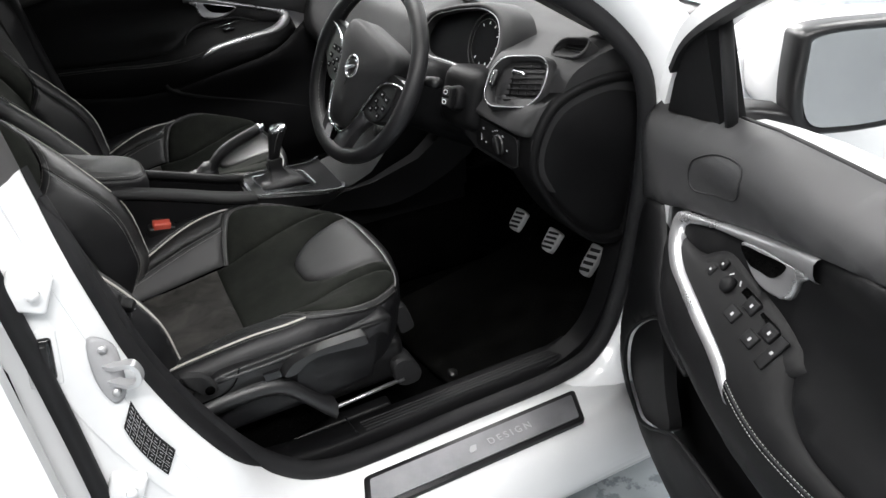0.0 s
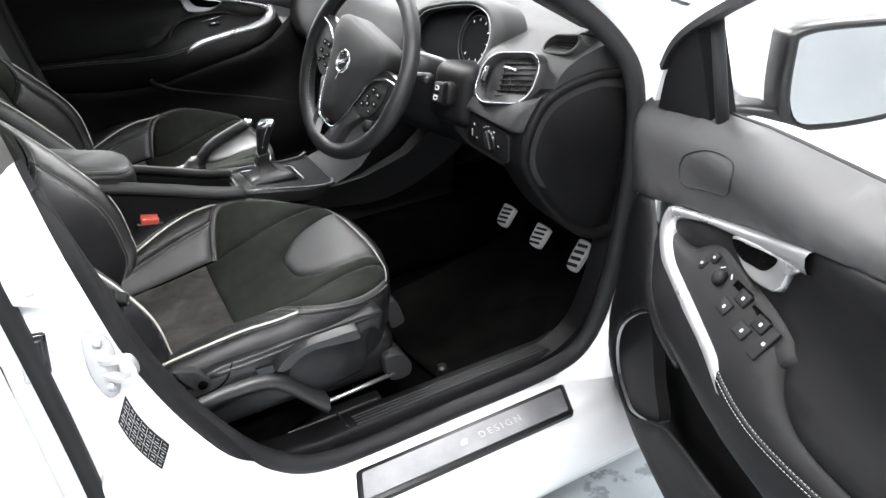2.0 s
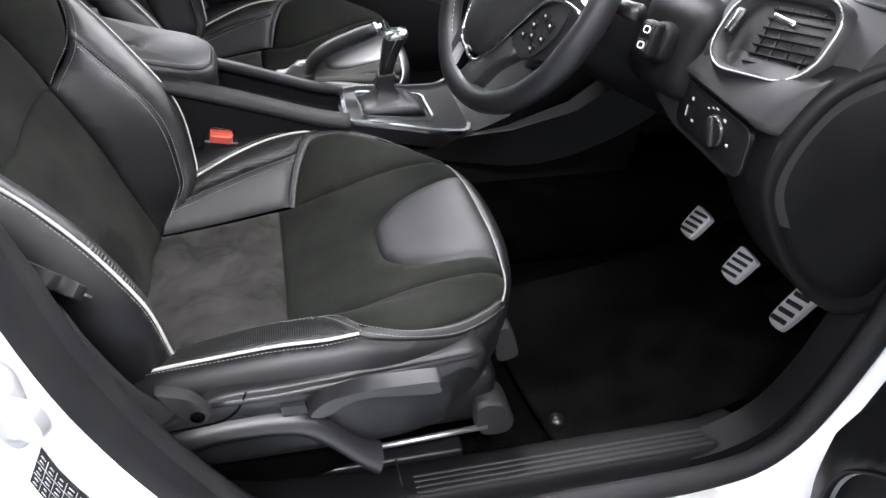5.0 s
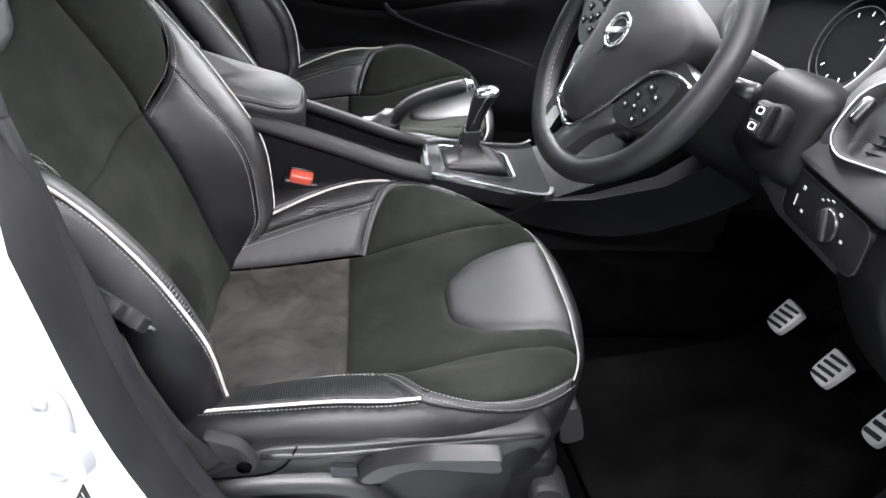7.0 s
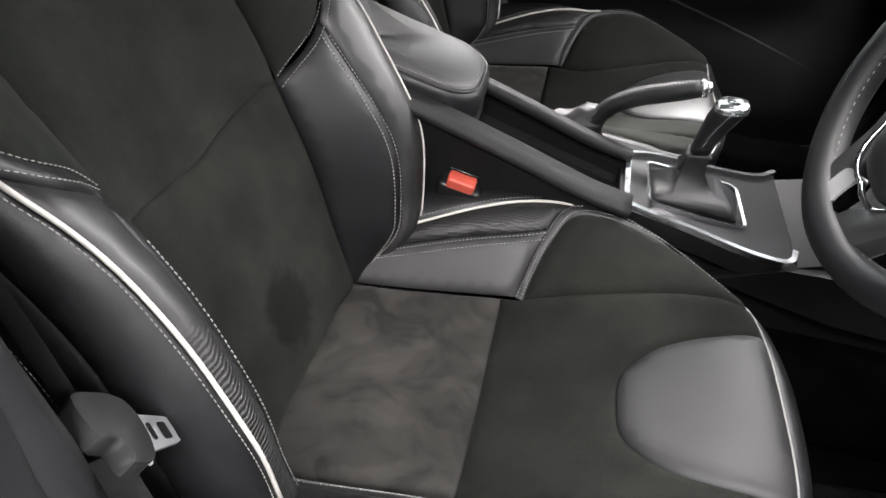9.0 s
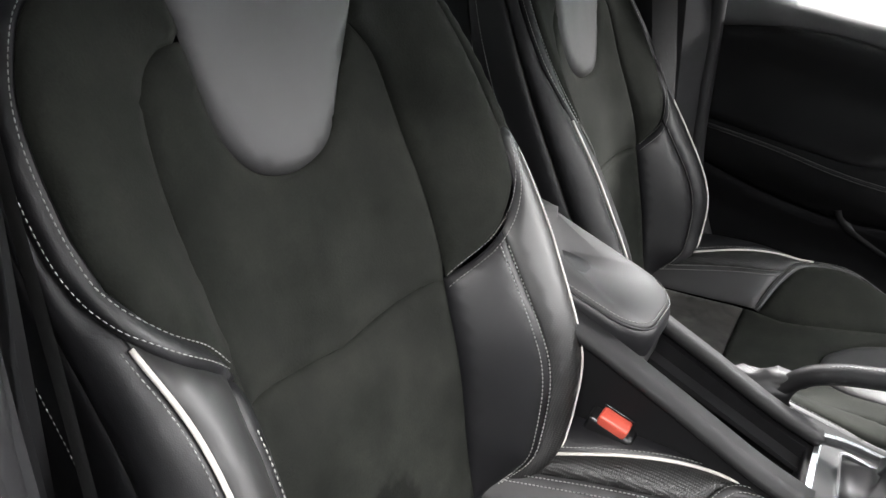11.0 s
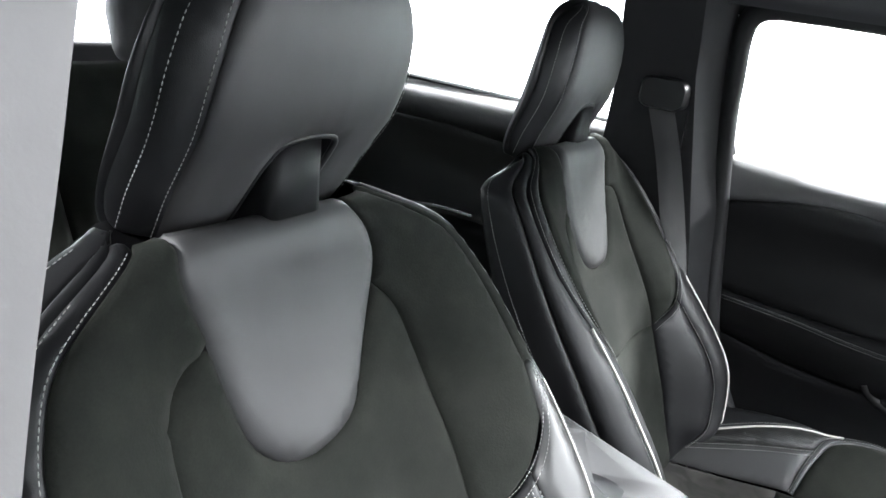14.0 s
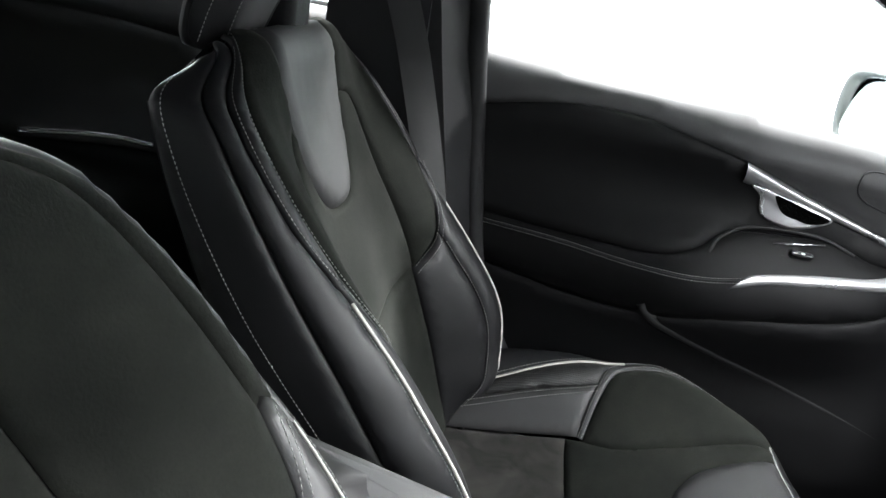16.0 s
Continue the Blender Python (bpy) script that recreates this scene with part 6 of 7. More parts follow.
outlet("demister_vent", "small oval black demister vent on the dashboard", 0.070, 0.036, 0.017, dash_frame(0.652, -0.622, 1.000, 42, 8) @ pose(0, 0, 0.017, 0, 0, 8), 5, 0.003, 0.3, PLASTIC_GREY)

tube("screen_trim", smooth_line([(0.605, 0.285, 0.99), (0.60, 0.272, 0.945), (0.596, 0.245, 0.925), (0.594, 0.10, 0.922), (0.594, -0.10, 0.922)], 5), 0.004, SILVER, dash, "satin silver screen surround")
tube("stack_trim", smooth_line([(0.600, 0.34, 0.880), (0.594, 0.20, 0.888), (0.590, 0.07, 0.900), (0.590, -0.10, 0.902)], 5), 0.005, SILVER, dash, "satin silver trim bar")

# light switch panel
lamp_panel = thing("light_switch", "black rotary light switch panel with white marks", "switch")
lamp_panel.matrix_basis = dash_frame(0.5215, -0.566, 0.8525, 0, 0)
loft("switch_face", [[(a * k, b * k, z) for a, b in rounded_outline(0.146, 0.058, 0.014, 4)] for z, k in ((-0.03, 1.0), (0.004, 1.0), (0.0055, 0.975))], DOOR_PAD, lamp_panel, flat_angle=50)
loft("rotary_knob", [[(0.014 + 0.019 * k * math.cos(a), 0.019 * k * math.sin(a), z) for a in np.linspace(0, 2 * math.pi, 20, endpoint=False)] for z, k in ((0.004, 1.0), (0.010, 0.95), (0.011, 0.85))], HARD, lamp_panel)
tube("panel_rim", [(a, b, 0.0045) for a, b in rounded_outline(0.146, 0.058, 0.014, 4)], 0.0008, PLASTIC_GREY, lamp_panel, closed=True)
rounded_box("knob_bar", (0.008, 0.034, 0.005), (0.014, 0, 0.0115), 0.002, PLASTIC_GREY, lamp_panel, turn=(0, 0, 20))
for a, b, w, h in ((-0.042, 0.014, 0.004, 0.004), (-0.05, -0.004, 0.002, 0.013), (-0.034, -0.010, 0.004, 0.003), (-0.008, 0.018, 0.004, 0.0015), (0.0, 0.022, 0.004, 0.0015), (0.008, 0.0245, 0.005, 0.0015), (0.026, 0.019, 0.005, 0.003), (0.04, -0.004, 0.004, 0.003)):
    rounded_box("white_mark", (w, h, 0.001), (a, b, 0.0058), 0, PILLAR_MARK, lamp_panel)

# instrument binnacle
cluster = thing("instrument_cluster", "dark instrument cluster with a round dial under a hood", "instruments")
cluster.matrix_basis = dash_frame(0.600, -0.32, 0.98, 20, 0)
shape = smooth_line([(-0.155, -0.025), (-0.125, 0.02), (-0.06, 0.042), (0.0, 0.056), (0.07, 0.066), (0.125, 0.054), (0.148, 0.015), (0.132, -0.035), (0.09, -0.058), (0.0, -0.054), (-0.12, -0.058)], 5, closed=True)
loft("binnacle_rim", [[(a * k, b * k, z) for a, b in shape] for z, k in ((-0.03, 1.32), (0.010, 1.24), (0.026, 1.14), (0.026, 1.05), (0.022, 1.0), (0.0, 0.97))], PLASTIC_GREY, cluster, caps=False)
loft("dial_face", [[(a * k, b * k, z) for a, b in shape] for z, k in ((-0.01, 1.0), (0.004, 0.97))], DIAL, cluster, "dark dial face", flat_angle=40)
for r, rad in ((0.058, 0.0012), (0.047, 0.0006)):
    tube("dial_ring", [(0.080 + r * math.cos(a), 0.004 + r * math.sin(a), 0.008) for a in np.linspace(0, 2 * math.pi, 40, endpoint=False)], rad, PLASTIC_GREY, cluster, closed=True)
for k in range(9):
    a = radians(-130 + k * 32)
    rounded_box("dial_mark", (0.005, 0.0011, 0.001), (0.080 + 0.040 * math.cos(a), 0.004 + 0.040 * math.sin(a), 0.0055), 0, WHITE_MARK, cluster, turn=(0, 0, math.degrees(a)))
tube("rim_trim", [(a * 0.995, b * 0.995, 0.0215) for a, b in shape], 0.0009, SILVER, cluster, "thin silver trim line", closed=True)

# key in its slot
key = thing("key_fob", "black key fob with two pale buttons in its slot", "key fob")
key.matrix_basis = dash_frame(0.472, -0.474, 0.9215, 20, 24)
rounded_box("fob", (0.027, 0.044, 0.016), (0, 0, 0.002), 0.005, PLASTIC, key, taper=(0.85, 0.85))
for b in (0.009, -0.009):
    rounded_box("fob_button", (0.015, 0.013, 0.003), (0, b, 0.0105), 0.001, HARD, key)
    tube("button_mark", [(x, y + b, 0.0122) for x, y in rounded_outline(0.008, 0.007, 0.002, 2)], 0.0008, WHITE_MARK, key, closed=True)
loft("fob_socket", [[(a * k, b * k, z) for a, b in rounded_outline(0.028, 0.034, 0.012, 4)] for z, k in ((-0.05, 1.6), (-0.022, 1.35), (-0.012, 1.2), (-0.010, 1.0))], PLASTIC, key, "black slot housing")

# steering column and wheel
wheel = thing("steering_wheel", "black leather steering wheel with satin metal spokes", "steering wheel")
WHEEL_POSE = Matrix.Translation((0.366, -0.328, 0.960)) @ pose(0, 0, 0, 0, 0, 9.1) @ pose(0, 0, 0, 0, -63.9, 0)
wheel.matrix_basis = WHEEL_POSE @ pose(0, 0, 0, 0, 0, -15)
turn = np.linspace(0, 2 * math.pi, 72, endpoint=False)
tube("rim", [(0.169 * math.cos(a), 0.169 * math.sin(a), 0) for a in turn], 0.0158, LEATHER_SHADED, wheel, "black leather rim", closed=True, k=14, scale=1.0 + 0.10 * np.cos(2 * turn) ** 8)
stitches("rim_stitching", [(0.1545, 0.0, 0.005)] + [(0.1545 * math.cos(a), 0.1545 * math.sin(a), 0.005) for a in np.linspace(0.03, 2 * math.pi, 90)], THREAD, wheel, 0.008, 0.004, 0.0006)
HUB_Y = -0.004
both = lambda p: p + [(x, -y) for x, y in p[::-1] if abs(y) > 1e-6]
hub = smooth_line([(x, y + HUB_Y) for x, y in both([(0.076, 0.0), (0.075, 0.060), (0.064, 0.092), (0.036, 0.096), (0.0, 0.076), (-0.045, 0.060), (-0.090, 0.044), (-0.114, 0.028), (-0.120, 0.0)])], 5, closed=True)
hub_at = lambda k, z: [(-0.01 + (x + 0.01) * k, HUB_Y + (y - HUB_Y) * k, z) for x, y in hub]
loft("airbag_cover", [hub_at(1.0, -0.03), hub_at(1.0, 0.008), hub_at(0.97, 0.015), hub_at(0.88, 0.021), hub_at(0.6, 0.028), hub_at(0.2, 0.030)], PLASTIC_GREY, wheel, "black airbag cover")
rounded_box("cover_seam", (0.0015, 0.060, 0.001), (-0.008, HUB_Y, 0.0297), 0, GLOSS, wheel, turn=(0, 0, 90))
for s in (-1, 1):
    put = lambda p: smooth_line([(x, s * y + HUB_Y) for x, y in p], 4, closed=True)
    side_trim = smooth_line([(x, s * y + HUB_Y, 0.0125) for x, y in ((-0.1245, 0.0), (-0.126, 0.014), (-0.119, 0.034), (-0.093, 0.0485), (-0.065, 0.058), (-0.030, 0.0695), (-0.004, 0.079), (0.014, 0.094), (0.027, 0.120), (0.032, 0.150))], 5)
    tube("cover_trim", side_trim, 0.0026, CHROME, wheel, "satin chrome trim line")
    arm = put([(0.034, 0.092), (0.040, 0.130), (0.034, 0.164), (-0.022, 0.162), (-0.046, 0.130), (-0.066, 0.092), (-0.058, 0.060), (-0.006, 0.074)])
    loft("side_spoke", [[(x, y, z) for x, y in arm] for z in (-0.014, 0.002)] + [[(x * 0.96, s * 0.11 + (y - s * 0.11) * 0.96, 0.006) for x, y in arm]], HARD, wheel, "black side spoke", flat_angle=50)
    pod = put([(-0.055, 0.066), (-0.030, 0.075), (-0.006, 0.086), (0.012, 0.104), (0.022, 0.126), (0.006, 0.134), (-0.014, 0.134), (-0.046, 0.122), (-0.062, 0.090)])
    loft("button_pad", [[(x, y, z) for x, y in pod] for z in (0.004, 0.0095)], HARD, wheel, "black button pad", flat_angle=40)
    for bx, by, bw, bh in ((-0.004, 0.099, 0.012, 0.014), (-0.006, 0.117, 0.012, 0.014), (-0.022, 0.090, 0.010, 0.010), (-0.041, 0.083, 0.010, 0.010), (-0.024, 0.118, 0.010, 0.012), (-0.042, 0.112, 0.010, 0.010), (-0.032, 0.099, 0.011, 0.011)):
        rounded_box("button", (bw, bh, 0.002), (bx, s * by + HUB_Y, 0.0102), 0.0006, PLASTIC, wheel)
        rounded_box("button_mark", (0.0025, 0.0034, 0.0006), (bx, s * by + HUB_Y, 0.0114), 0, PILLAR_MARK, wheel)
    leg = put([(-0.180, 0.012), (-0.156, 0.008), (-0.130, 0.018), (-0.114, 0.034), (-0.058, 0.058), (-0.064, 0.086), (-0.105, 0.062), (-0.148, 0.050), (-0.178, 0.034)])
    lc = np.array((-0.12, s * 0.04 + HUB_Y))
    loft("lower_spoke", [[(*(lc + (np.array(p) - lc) * k), z) for p in leg] for z, k in ((-0.012, 1.0), (0.003, 1.0), (0.007, 0.94), (0.008, 0.8))], SPOKE_METAL, wheel, "dark satin metal lower spoke", flat_angle=50)
inlay = smooth_line([(-0.172, 0.020), (-0.150, 0.024), (-0.134, 0.025), (-0.128, 0.010), (-0.145, 0.004), (-0.160, 0.0), (-0.173, -0.002)], 4, closed=True)
loft("spoke_inlay", [[(x, y, z) for x, y in inlay] for z in (-0.004, 0.0095)], SILVER, wheel, "satin metal spoke inlay", flat_angle=50)
gap = smooth_line([(-0.157, -0.003), (-0.131, 0.004), (-0.128, -0.009), (-0.152, -0.012)], 3, closed=True)
loft("spoke_gap", [[(x, y, z) for x, y in gap] for z in (0.004, 0.0088)], CARPET_AND_SHADE, wheel, flat_angle=50)
for r in (0.021, 0.016):
    tube("badge_ring", [(r * math.cos(a), HUB_Y + r * math.sin(a), 0.0305) for a in np.linspace(0, 2 * math.pi, 28, endpoint=False)], 0.0022 if r > 0.02 else 0.001, CHROME, wheel, closed=True)
rounded_box("badge_bar", (0.008, 0.044, 0.002), (0.0, HUB_Y, 0.0315), 0.0008, CHROME, wheel, turn=(0, 0, 35))
col = thing("steering_column", "black steering column shroud", "steering column")
col.matrix_basis = WHEEL_POSE
sh = rounded_outline(0.125, 0.17, 0.05, 5)
loft("shroud", [[(x * k - 0.012, y * k, z) for x, y in sh] for z, k in ((-0.045, 0.85), (-0.08, 1.0), (-0.17, 1.15), (-0.30, 1.25))], PLASTIC, col)
for s in (-1, 1):
    tube("stalk", [(0.0, s * 0.05, -0.06), (0.015, s * 0.12, -0.05), (0.02, s * 0.175, -0.045)], 0.009, HARD, col, "black column stalk", scale=[0.7, 0.9, 1.2])

# ---- centre console ----
console = thing("centre_console", "black centre console with cup box and gear plate", "console")
base = [(-0.45, 0.32), (-0.45, 0.60), (-0.12, 0.60), (0.60, 0.57), (0.70, 0.57), (0.70, 0.32)]
loft("console_body", [[(x, y, z) for x, z in base] for y in (-0.085, 0.085)], PLASTIC, console, flat_angle=30)
RAIL = [(-0.20, 0.742), (-0.118, 0.722), (0.0, 0.686), (0.096, 0.654), (0.158, 0.640)]
for s, yy in ((-1, -0.086), (1, 0.050)):
    wall = [(-0.45, 0.56), (-0.40, 0.68)] + [(x, z - 0.006) for x, z in RAIL] + [(0.158, 0.58), (0.0, 0.56)]
    loft("side_wall", [[(x, yy + s * d, z) for x, z in wall] for d in (-0.018, -0.010, 0.002, 0.006)], PLASTIC, console, "black console side wall", flat_angle=50)
    rail = smooth_line([(x, yy, z) for x, z in RAIL], 5)
    v, f = swept(rail, [(0.017, -0.016), (0.016, -0.004), (0.009, 0.003), (-0.009, 0.004), (-0.014, 0.0), (-0.016, -0.010)] if s > 0 else [(0.016, -0.010), (0.014, 0.0), (0.009, 0.004), (-0.009, 0.003), (-0.016, -0.004), (-0.017, -0.016)], False)
    mesh("top_rail", v, f, PLASTIC_GREY, console, "dark grey top rail")
loft("cup_box", [[(x, y, z) for x, z in ((-0.06, 0.60), (0.15, 0.585), (0.15, 0.590), (-0.06, 0.605))] for y in (-0.070, 0.036)], GLOSS, console, flat_angle=30)
loft("box_lip", [[(x, y, z) for x, z in ((-0.055, 0.676), (0.150, 0.618), (0.150, 0.612), (-0.055, 0.668))] for y in (0.010, 0.036)], HARD, console, flat_angle=30)
for cx in (0.0, 0.085):
    tube("cup_ring", [(cx + 0.034 * math.cos(a), -0.020 + 0.034 * math.sin(a), 0.612 - 0.1 * cx) for a in np.linspace(0, 2 * math.pi, 32, endpoint=False)], 0.003, GLOSS, console, closed=True)
rounded_box("box_front", (0.012, 0.120, 0.05), (0.153, -0.018, 0.612), 0.003, PLASTIC, console)
rounded_box("box_rear", (0.03, 0.125, 0.10), (-0.085, -0.018, 0.650), 0.008, PLASTIC, console)
loft("roller_cover", [[(-0.066 + x, y, 0.688 + z) for x, z in rounded_outline(0.022, 0.038, 0.010, 4)] for y in (-0.068, 0.034)], PLASTIC_GREY, console, "rolled box cover", flat_angle=60)
loft("brake_tray", [[(x, y, z) for x, z in ((-0.20, 0.64), (0.16, 0.625), (0.30, 0.61), (0.30, 0.55), (-0.20, 0.55))] for y in (0.056, 0.118, 0.124)], PLASTIC, console, "black tray beside the handbrake", flat_angle=40)
# gear plate with its bright edge
edge = smooth_line([(0.158, 0.062), (0.156, -0.055), (0.165, -0.072), (0.24, -0.086), (0.30, -0.100), (0.345, -0.103), (0.366, -0.094), (0.374, -0.072)], 5)
edge2 = smooth_line([(0.158, 0.062), (0.20, 0.078), (0.30, 0.088), (0.345, 0.100), (0.375, 0.125)], 5)
outline = np.vstack([edge2[::-1], edge])
gz = lambda x: 0.638 - 0.10 * max(0.0, x - 0.16) + 0.9 * max(0.0, x - 0.36) ** 1.5
loft("gear_plate", [[(x, y, gz(x) - 0.03) for x, y in outline], [(x, y, gz(x)) for x, y in outline]], HARD, console, "black gear plate", flat_angle=40)
for e in (edge, edge2):
    v, f = swept([(x, y, gz(x) + 0.001) for x, y in e], [(0.0035, -0.006), (0.003, 0.003), (-0.0015, 0.004), (-0.0035, -0.006)], False)
    mesh("plate_edge", v, f, CHROME, console, "satin chrome edge", flat_angle=40)
bootring = rounded_outline(0.128, 0.104, 0.012, 4) + (0.248, 0.0)
bootring[:, 0] += (bootring[:, 1]) * -0.04
v, f = swept([(x, y, gz(x) + 0.003) for x, y in bootring], [(0.002, -0.003), (0.0015, 0.003), (-0.0015, 0.003), (-0.002, -0.003)], True)
mesh("boot_frame", v, f, CHROME, console, "satin chrome boot frame", flat_angle=40)
# stack flank flaring under the dashboard
flank = [(0.36, 0.615), (0.44, 0.628), (0.54, 0.675), (0.62, 0.75), (0.72, 0.76), (0.66, 0.675), (0.61, 0.632), (0.545, 0.590), (0.49, 0.566), (0.44, 0.556), (0.34, 0.566), (0.28, 0.58)]
for s in (-1, 1):
    loft("stack_flank", [[(x, s * (0.09 + 0.04 * max(0, (x - 0.4) / 0.2)), z) for x, z in flank], [(x, s * (0.108 + 0.07 * max(0, (x - 0.4) / 0.2)), z) for x, z in flank]], PLASTIC, console, "black console flank", flat_angle=40)
loft("control_panel", [[(x, y, z) for x, z in ((0.375, 0.618), (0.44, 0.645), (0.53, 0.74), (0.575, 0.86), (0.62, 0.97), (0.70, 0.97), (0.70, 0.55), (0.375, 0.55))] for y in (-0.10, 0.10)], PLASTIC, console, "black centre stack", flat_angle=35)
for z, x in ((0.72, 0.507), (0.80, 0.545)):
    for y in (-0.05, 0.05):
        tube("rotary_knob", [(x, y, z), (x - 0.022, y, z + 0.010)], 0.018, HARD, console, "black rotary knob", k=16)

armrest = thing("armrest", "black leather centre armrest with pale stitching", "armrest")
lid = rounded_outline(0.32, 0.142, 0.045, 6) + (-0.215, 0.004)
lidring = lambda z, k, sx=0.0: [(-0.215 + (x + 0.215) * k + sx, 0.004 + (y - 0.004) * k, z + 0.016 - 0.2 * (x + 0.215)) for x, y in lid]
loft("lower_shell", [lidring(0.690, 0.86), lidring(0.698, 0.93), lidring(0.706, 0.965)], PLASTIC, armrest, "black lower shell")
loft("side_panel", [lidring(0.705, 0.955), lidring(0.716, 1.0), lidring(0.732, 1.02), lidring(0.746, 1.015), lidring(0.757, 0.985)], LEATHER_SHADED, armrest, "black leather side panel")
loft("lid", [lidring(0.7555, 0.982), lidring(0.7605, 0.968), lidring(0.767, 0.92), lidring(0.773, 0.80), lidring(0.777, 0.5), lidring(0.7785, 0.2), lidring(0.779, 0.03)], LEATHER, armrest, "black leather lid")
stitches("stitching", [*lidring(0.7635, 0.962), lidring(0.7635, 0.962)[0]], THREAD, armrest)
tube("lid_seam", lidring(0.757, 0.986), 0.0016, LEATHER_SHADED, armrest, closed=True)

gear = thing("gear_lever", "black leather gear lever with a chrome-topped knob", "gear lever")
random.seed(4)
boot = []
for k, (z, r, dx) in enumerate(((0.628, 1.0, 0.0), (0.640, 0.92, -0.001), (0.646, 0.74, -0.004), (0.651, 0.52, -0.008), (0.660, 0.36, -0.011), (0.670, 0.28, -0.013), (0.677, 0.31, -0.013), (0.684, 0.25, -0.013), (0.692, 0.28, -0.013), (0.700, 0.23, -0.012))):
    boot.append([(0.246 + dx + x * r * (1 + 0.10 * math.sin(5 * math.atan2(y, x) + k * 1.3)), y * r * (1 + 0.11 * math.cos(4 * math.atan2(y, x) + k)) - 0.002, z + 0.004 * math.sin(3 * math.atan2(y, x) + 2 * k) * min(1, k)) for x, y in rounded_outline(0.118, 0.094, 0.014, 7)])
loft("boot", boot, LEATHER_SHADED, gear, "creased black leather boot")
kn = rounded_outline(0.040, 0.034, 0.013, 5)
loft("knob", [[(0.234 + dx + x * k, -0.002 + y * k, z + slant * x) for x, y in kn] for z, k, dx, slant in ((0.694, 0.62, 0.0, 0), (0.715, 0.68, 0.004, 0), (0.735, 0.80, 0.009, 0.05), (0.750, 0.95, 0.014, 0.10), (0.760, 1.0, 0.018, 0.12), (0.765, 0.96, 0.019, 0.12))], LEATHER_SHADED, gear, "black leather knob")
for s in (-1, 1):
    tube("knob_trim", smooth_line([(0.234, s * 0.013, 0.712), (0.240, s * 0.0155, 0.735), (0.249, s * 0.018, 0.757), (0.254, s * 0.0185, 0.766)], 4), 0.0016, CHROME, gear)
loft("knob_cap", [[(0.2535 + x * k, -0.002 + y * k, z + 0.12 * x) for x, y in kn] for z, k in ((0.762, 1.04), (0.768, 1.02), (0.773, 0.85), (0.774, 0.3))], CHROME, gear, "satin chrome knob cap")
for a in (-0.008, 0.0, 0.008):
    rounded_box("gate_mark", (0.018, 0.002, 0.001), (0.2535, -0.002 + a, 0.7748), 0, HARD, gear)

brake = thing("handbrake", "black leather handbrake lever with a chrome button", "handbrake")
path = smooth_line([(0.088, 0.098, 0.640), (0.102, 0.097, 0.668), (0.122, 0.096, 0.694), (0.150, 0.096, 0.712), (0.185, 0.095, 0.726), (0.230, 0.094, 0.742)], 5)
tube("grip", path, 0.0145, LEATHER_SHADED, brake, "black leather grip", k=12, scale=np.interp(np.arange(len(path)), [0, 6, 12, 22, len(path) - 1], [1.1, 0.95, 1.0, 1.05, 0.92]), squash=0.9)
tube("grip_end", [(0.229, 0.094, 0.7417), (0.236, 0.094, 0.744)], 0.0128, CHROME, brake, "chrome end ring", k=12)
tube("button", [(0.234, 0.094, 0.7435), (0.243, 0.094, 0.7465)], 0.0075, CHROME, brake, "chrome button", k=12)
stitches("stitching", path[6:] + (0, -0.004, 0.0138), THREAD, brake)
folds = []
for k, (x, z, r) in enumerate(((0.050, 0.622, 1.0), (0.058, 0.640, 0.95), (0.070, 0.652, 0.74), (0.080, 0.664, 0.66), (0.090, 0.668, 0.50), (0.098, 0.676, 0.44), (0.106, 0.684, 0.36))):
    folds.append([(x + a * r * (1 + 0.10 * math.sin(4 * t + 1.7 * k)), 0.098 + b * r * (1 + 0.08 * math.cos(5 * t + k)), z + 0.004 * math.sin(3 * t + 2 * k)) for a, b, t in ((0.058 * math.cos(t), 0.030 * math.sin(t), t) for t in np.linspace(0, 2 * math.pi, 28, endpoint=False))])
loft("gaiter", folds, LEATHER_SHADED, brake, "creased black leather gaiter")

buckle = thing("seat_belt_buckle", "black seat belt buckle with a red release button", "belt buckle")
buckle.matrix_basis = Matrix.Translation((-0.055, -0.100, 0.640)) @ pose(0, 0, 0, 14, 10, 0)
rounded_box("buckle_body", (0.058, 0.026, 0.075), (0, 0, -0.035), 0.006, HARD, buckle)
rounded_box("release_button", (0.037, 0.020, 0.022), (0, -0.002, 0.003), 0.004, RED, buckle, "red release button")
rounded_box("slot", (0.040, 0.004, 0.006), (0, 0.009, 0.012), 0.001, GLOSS, buckle)
tube("stalk", [(0, 0, -0.07), (-0.01, 0, -0.16)], 0.012, HARD, buckle)

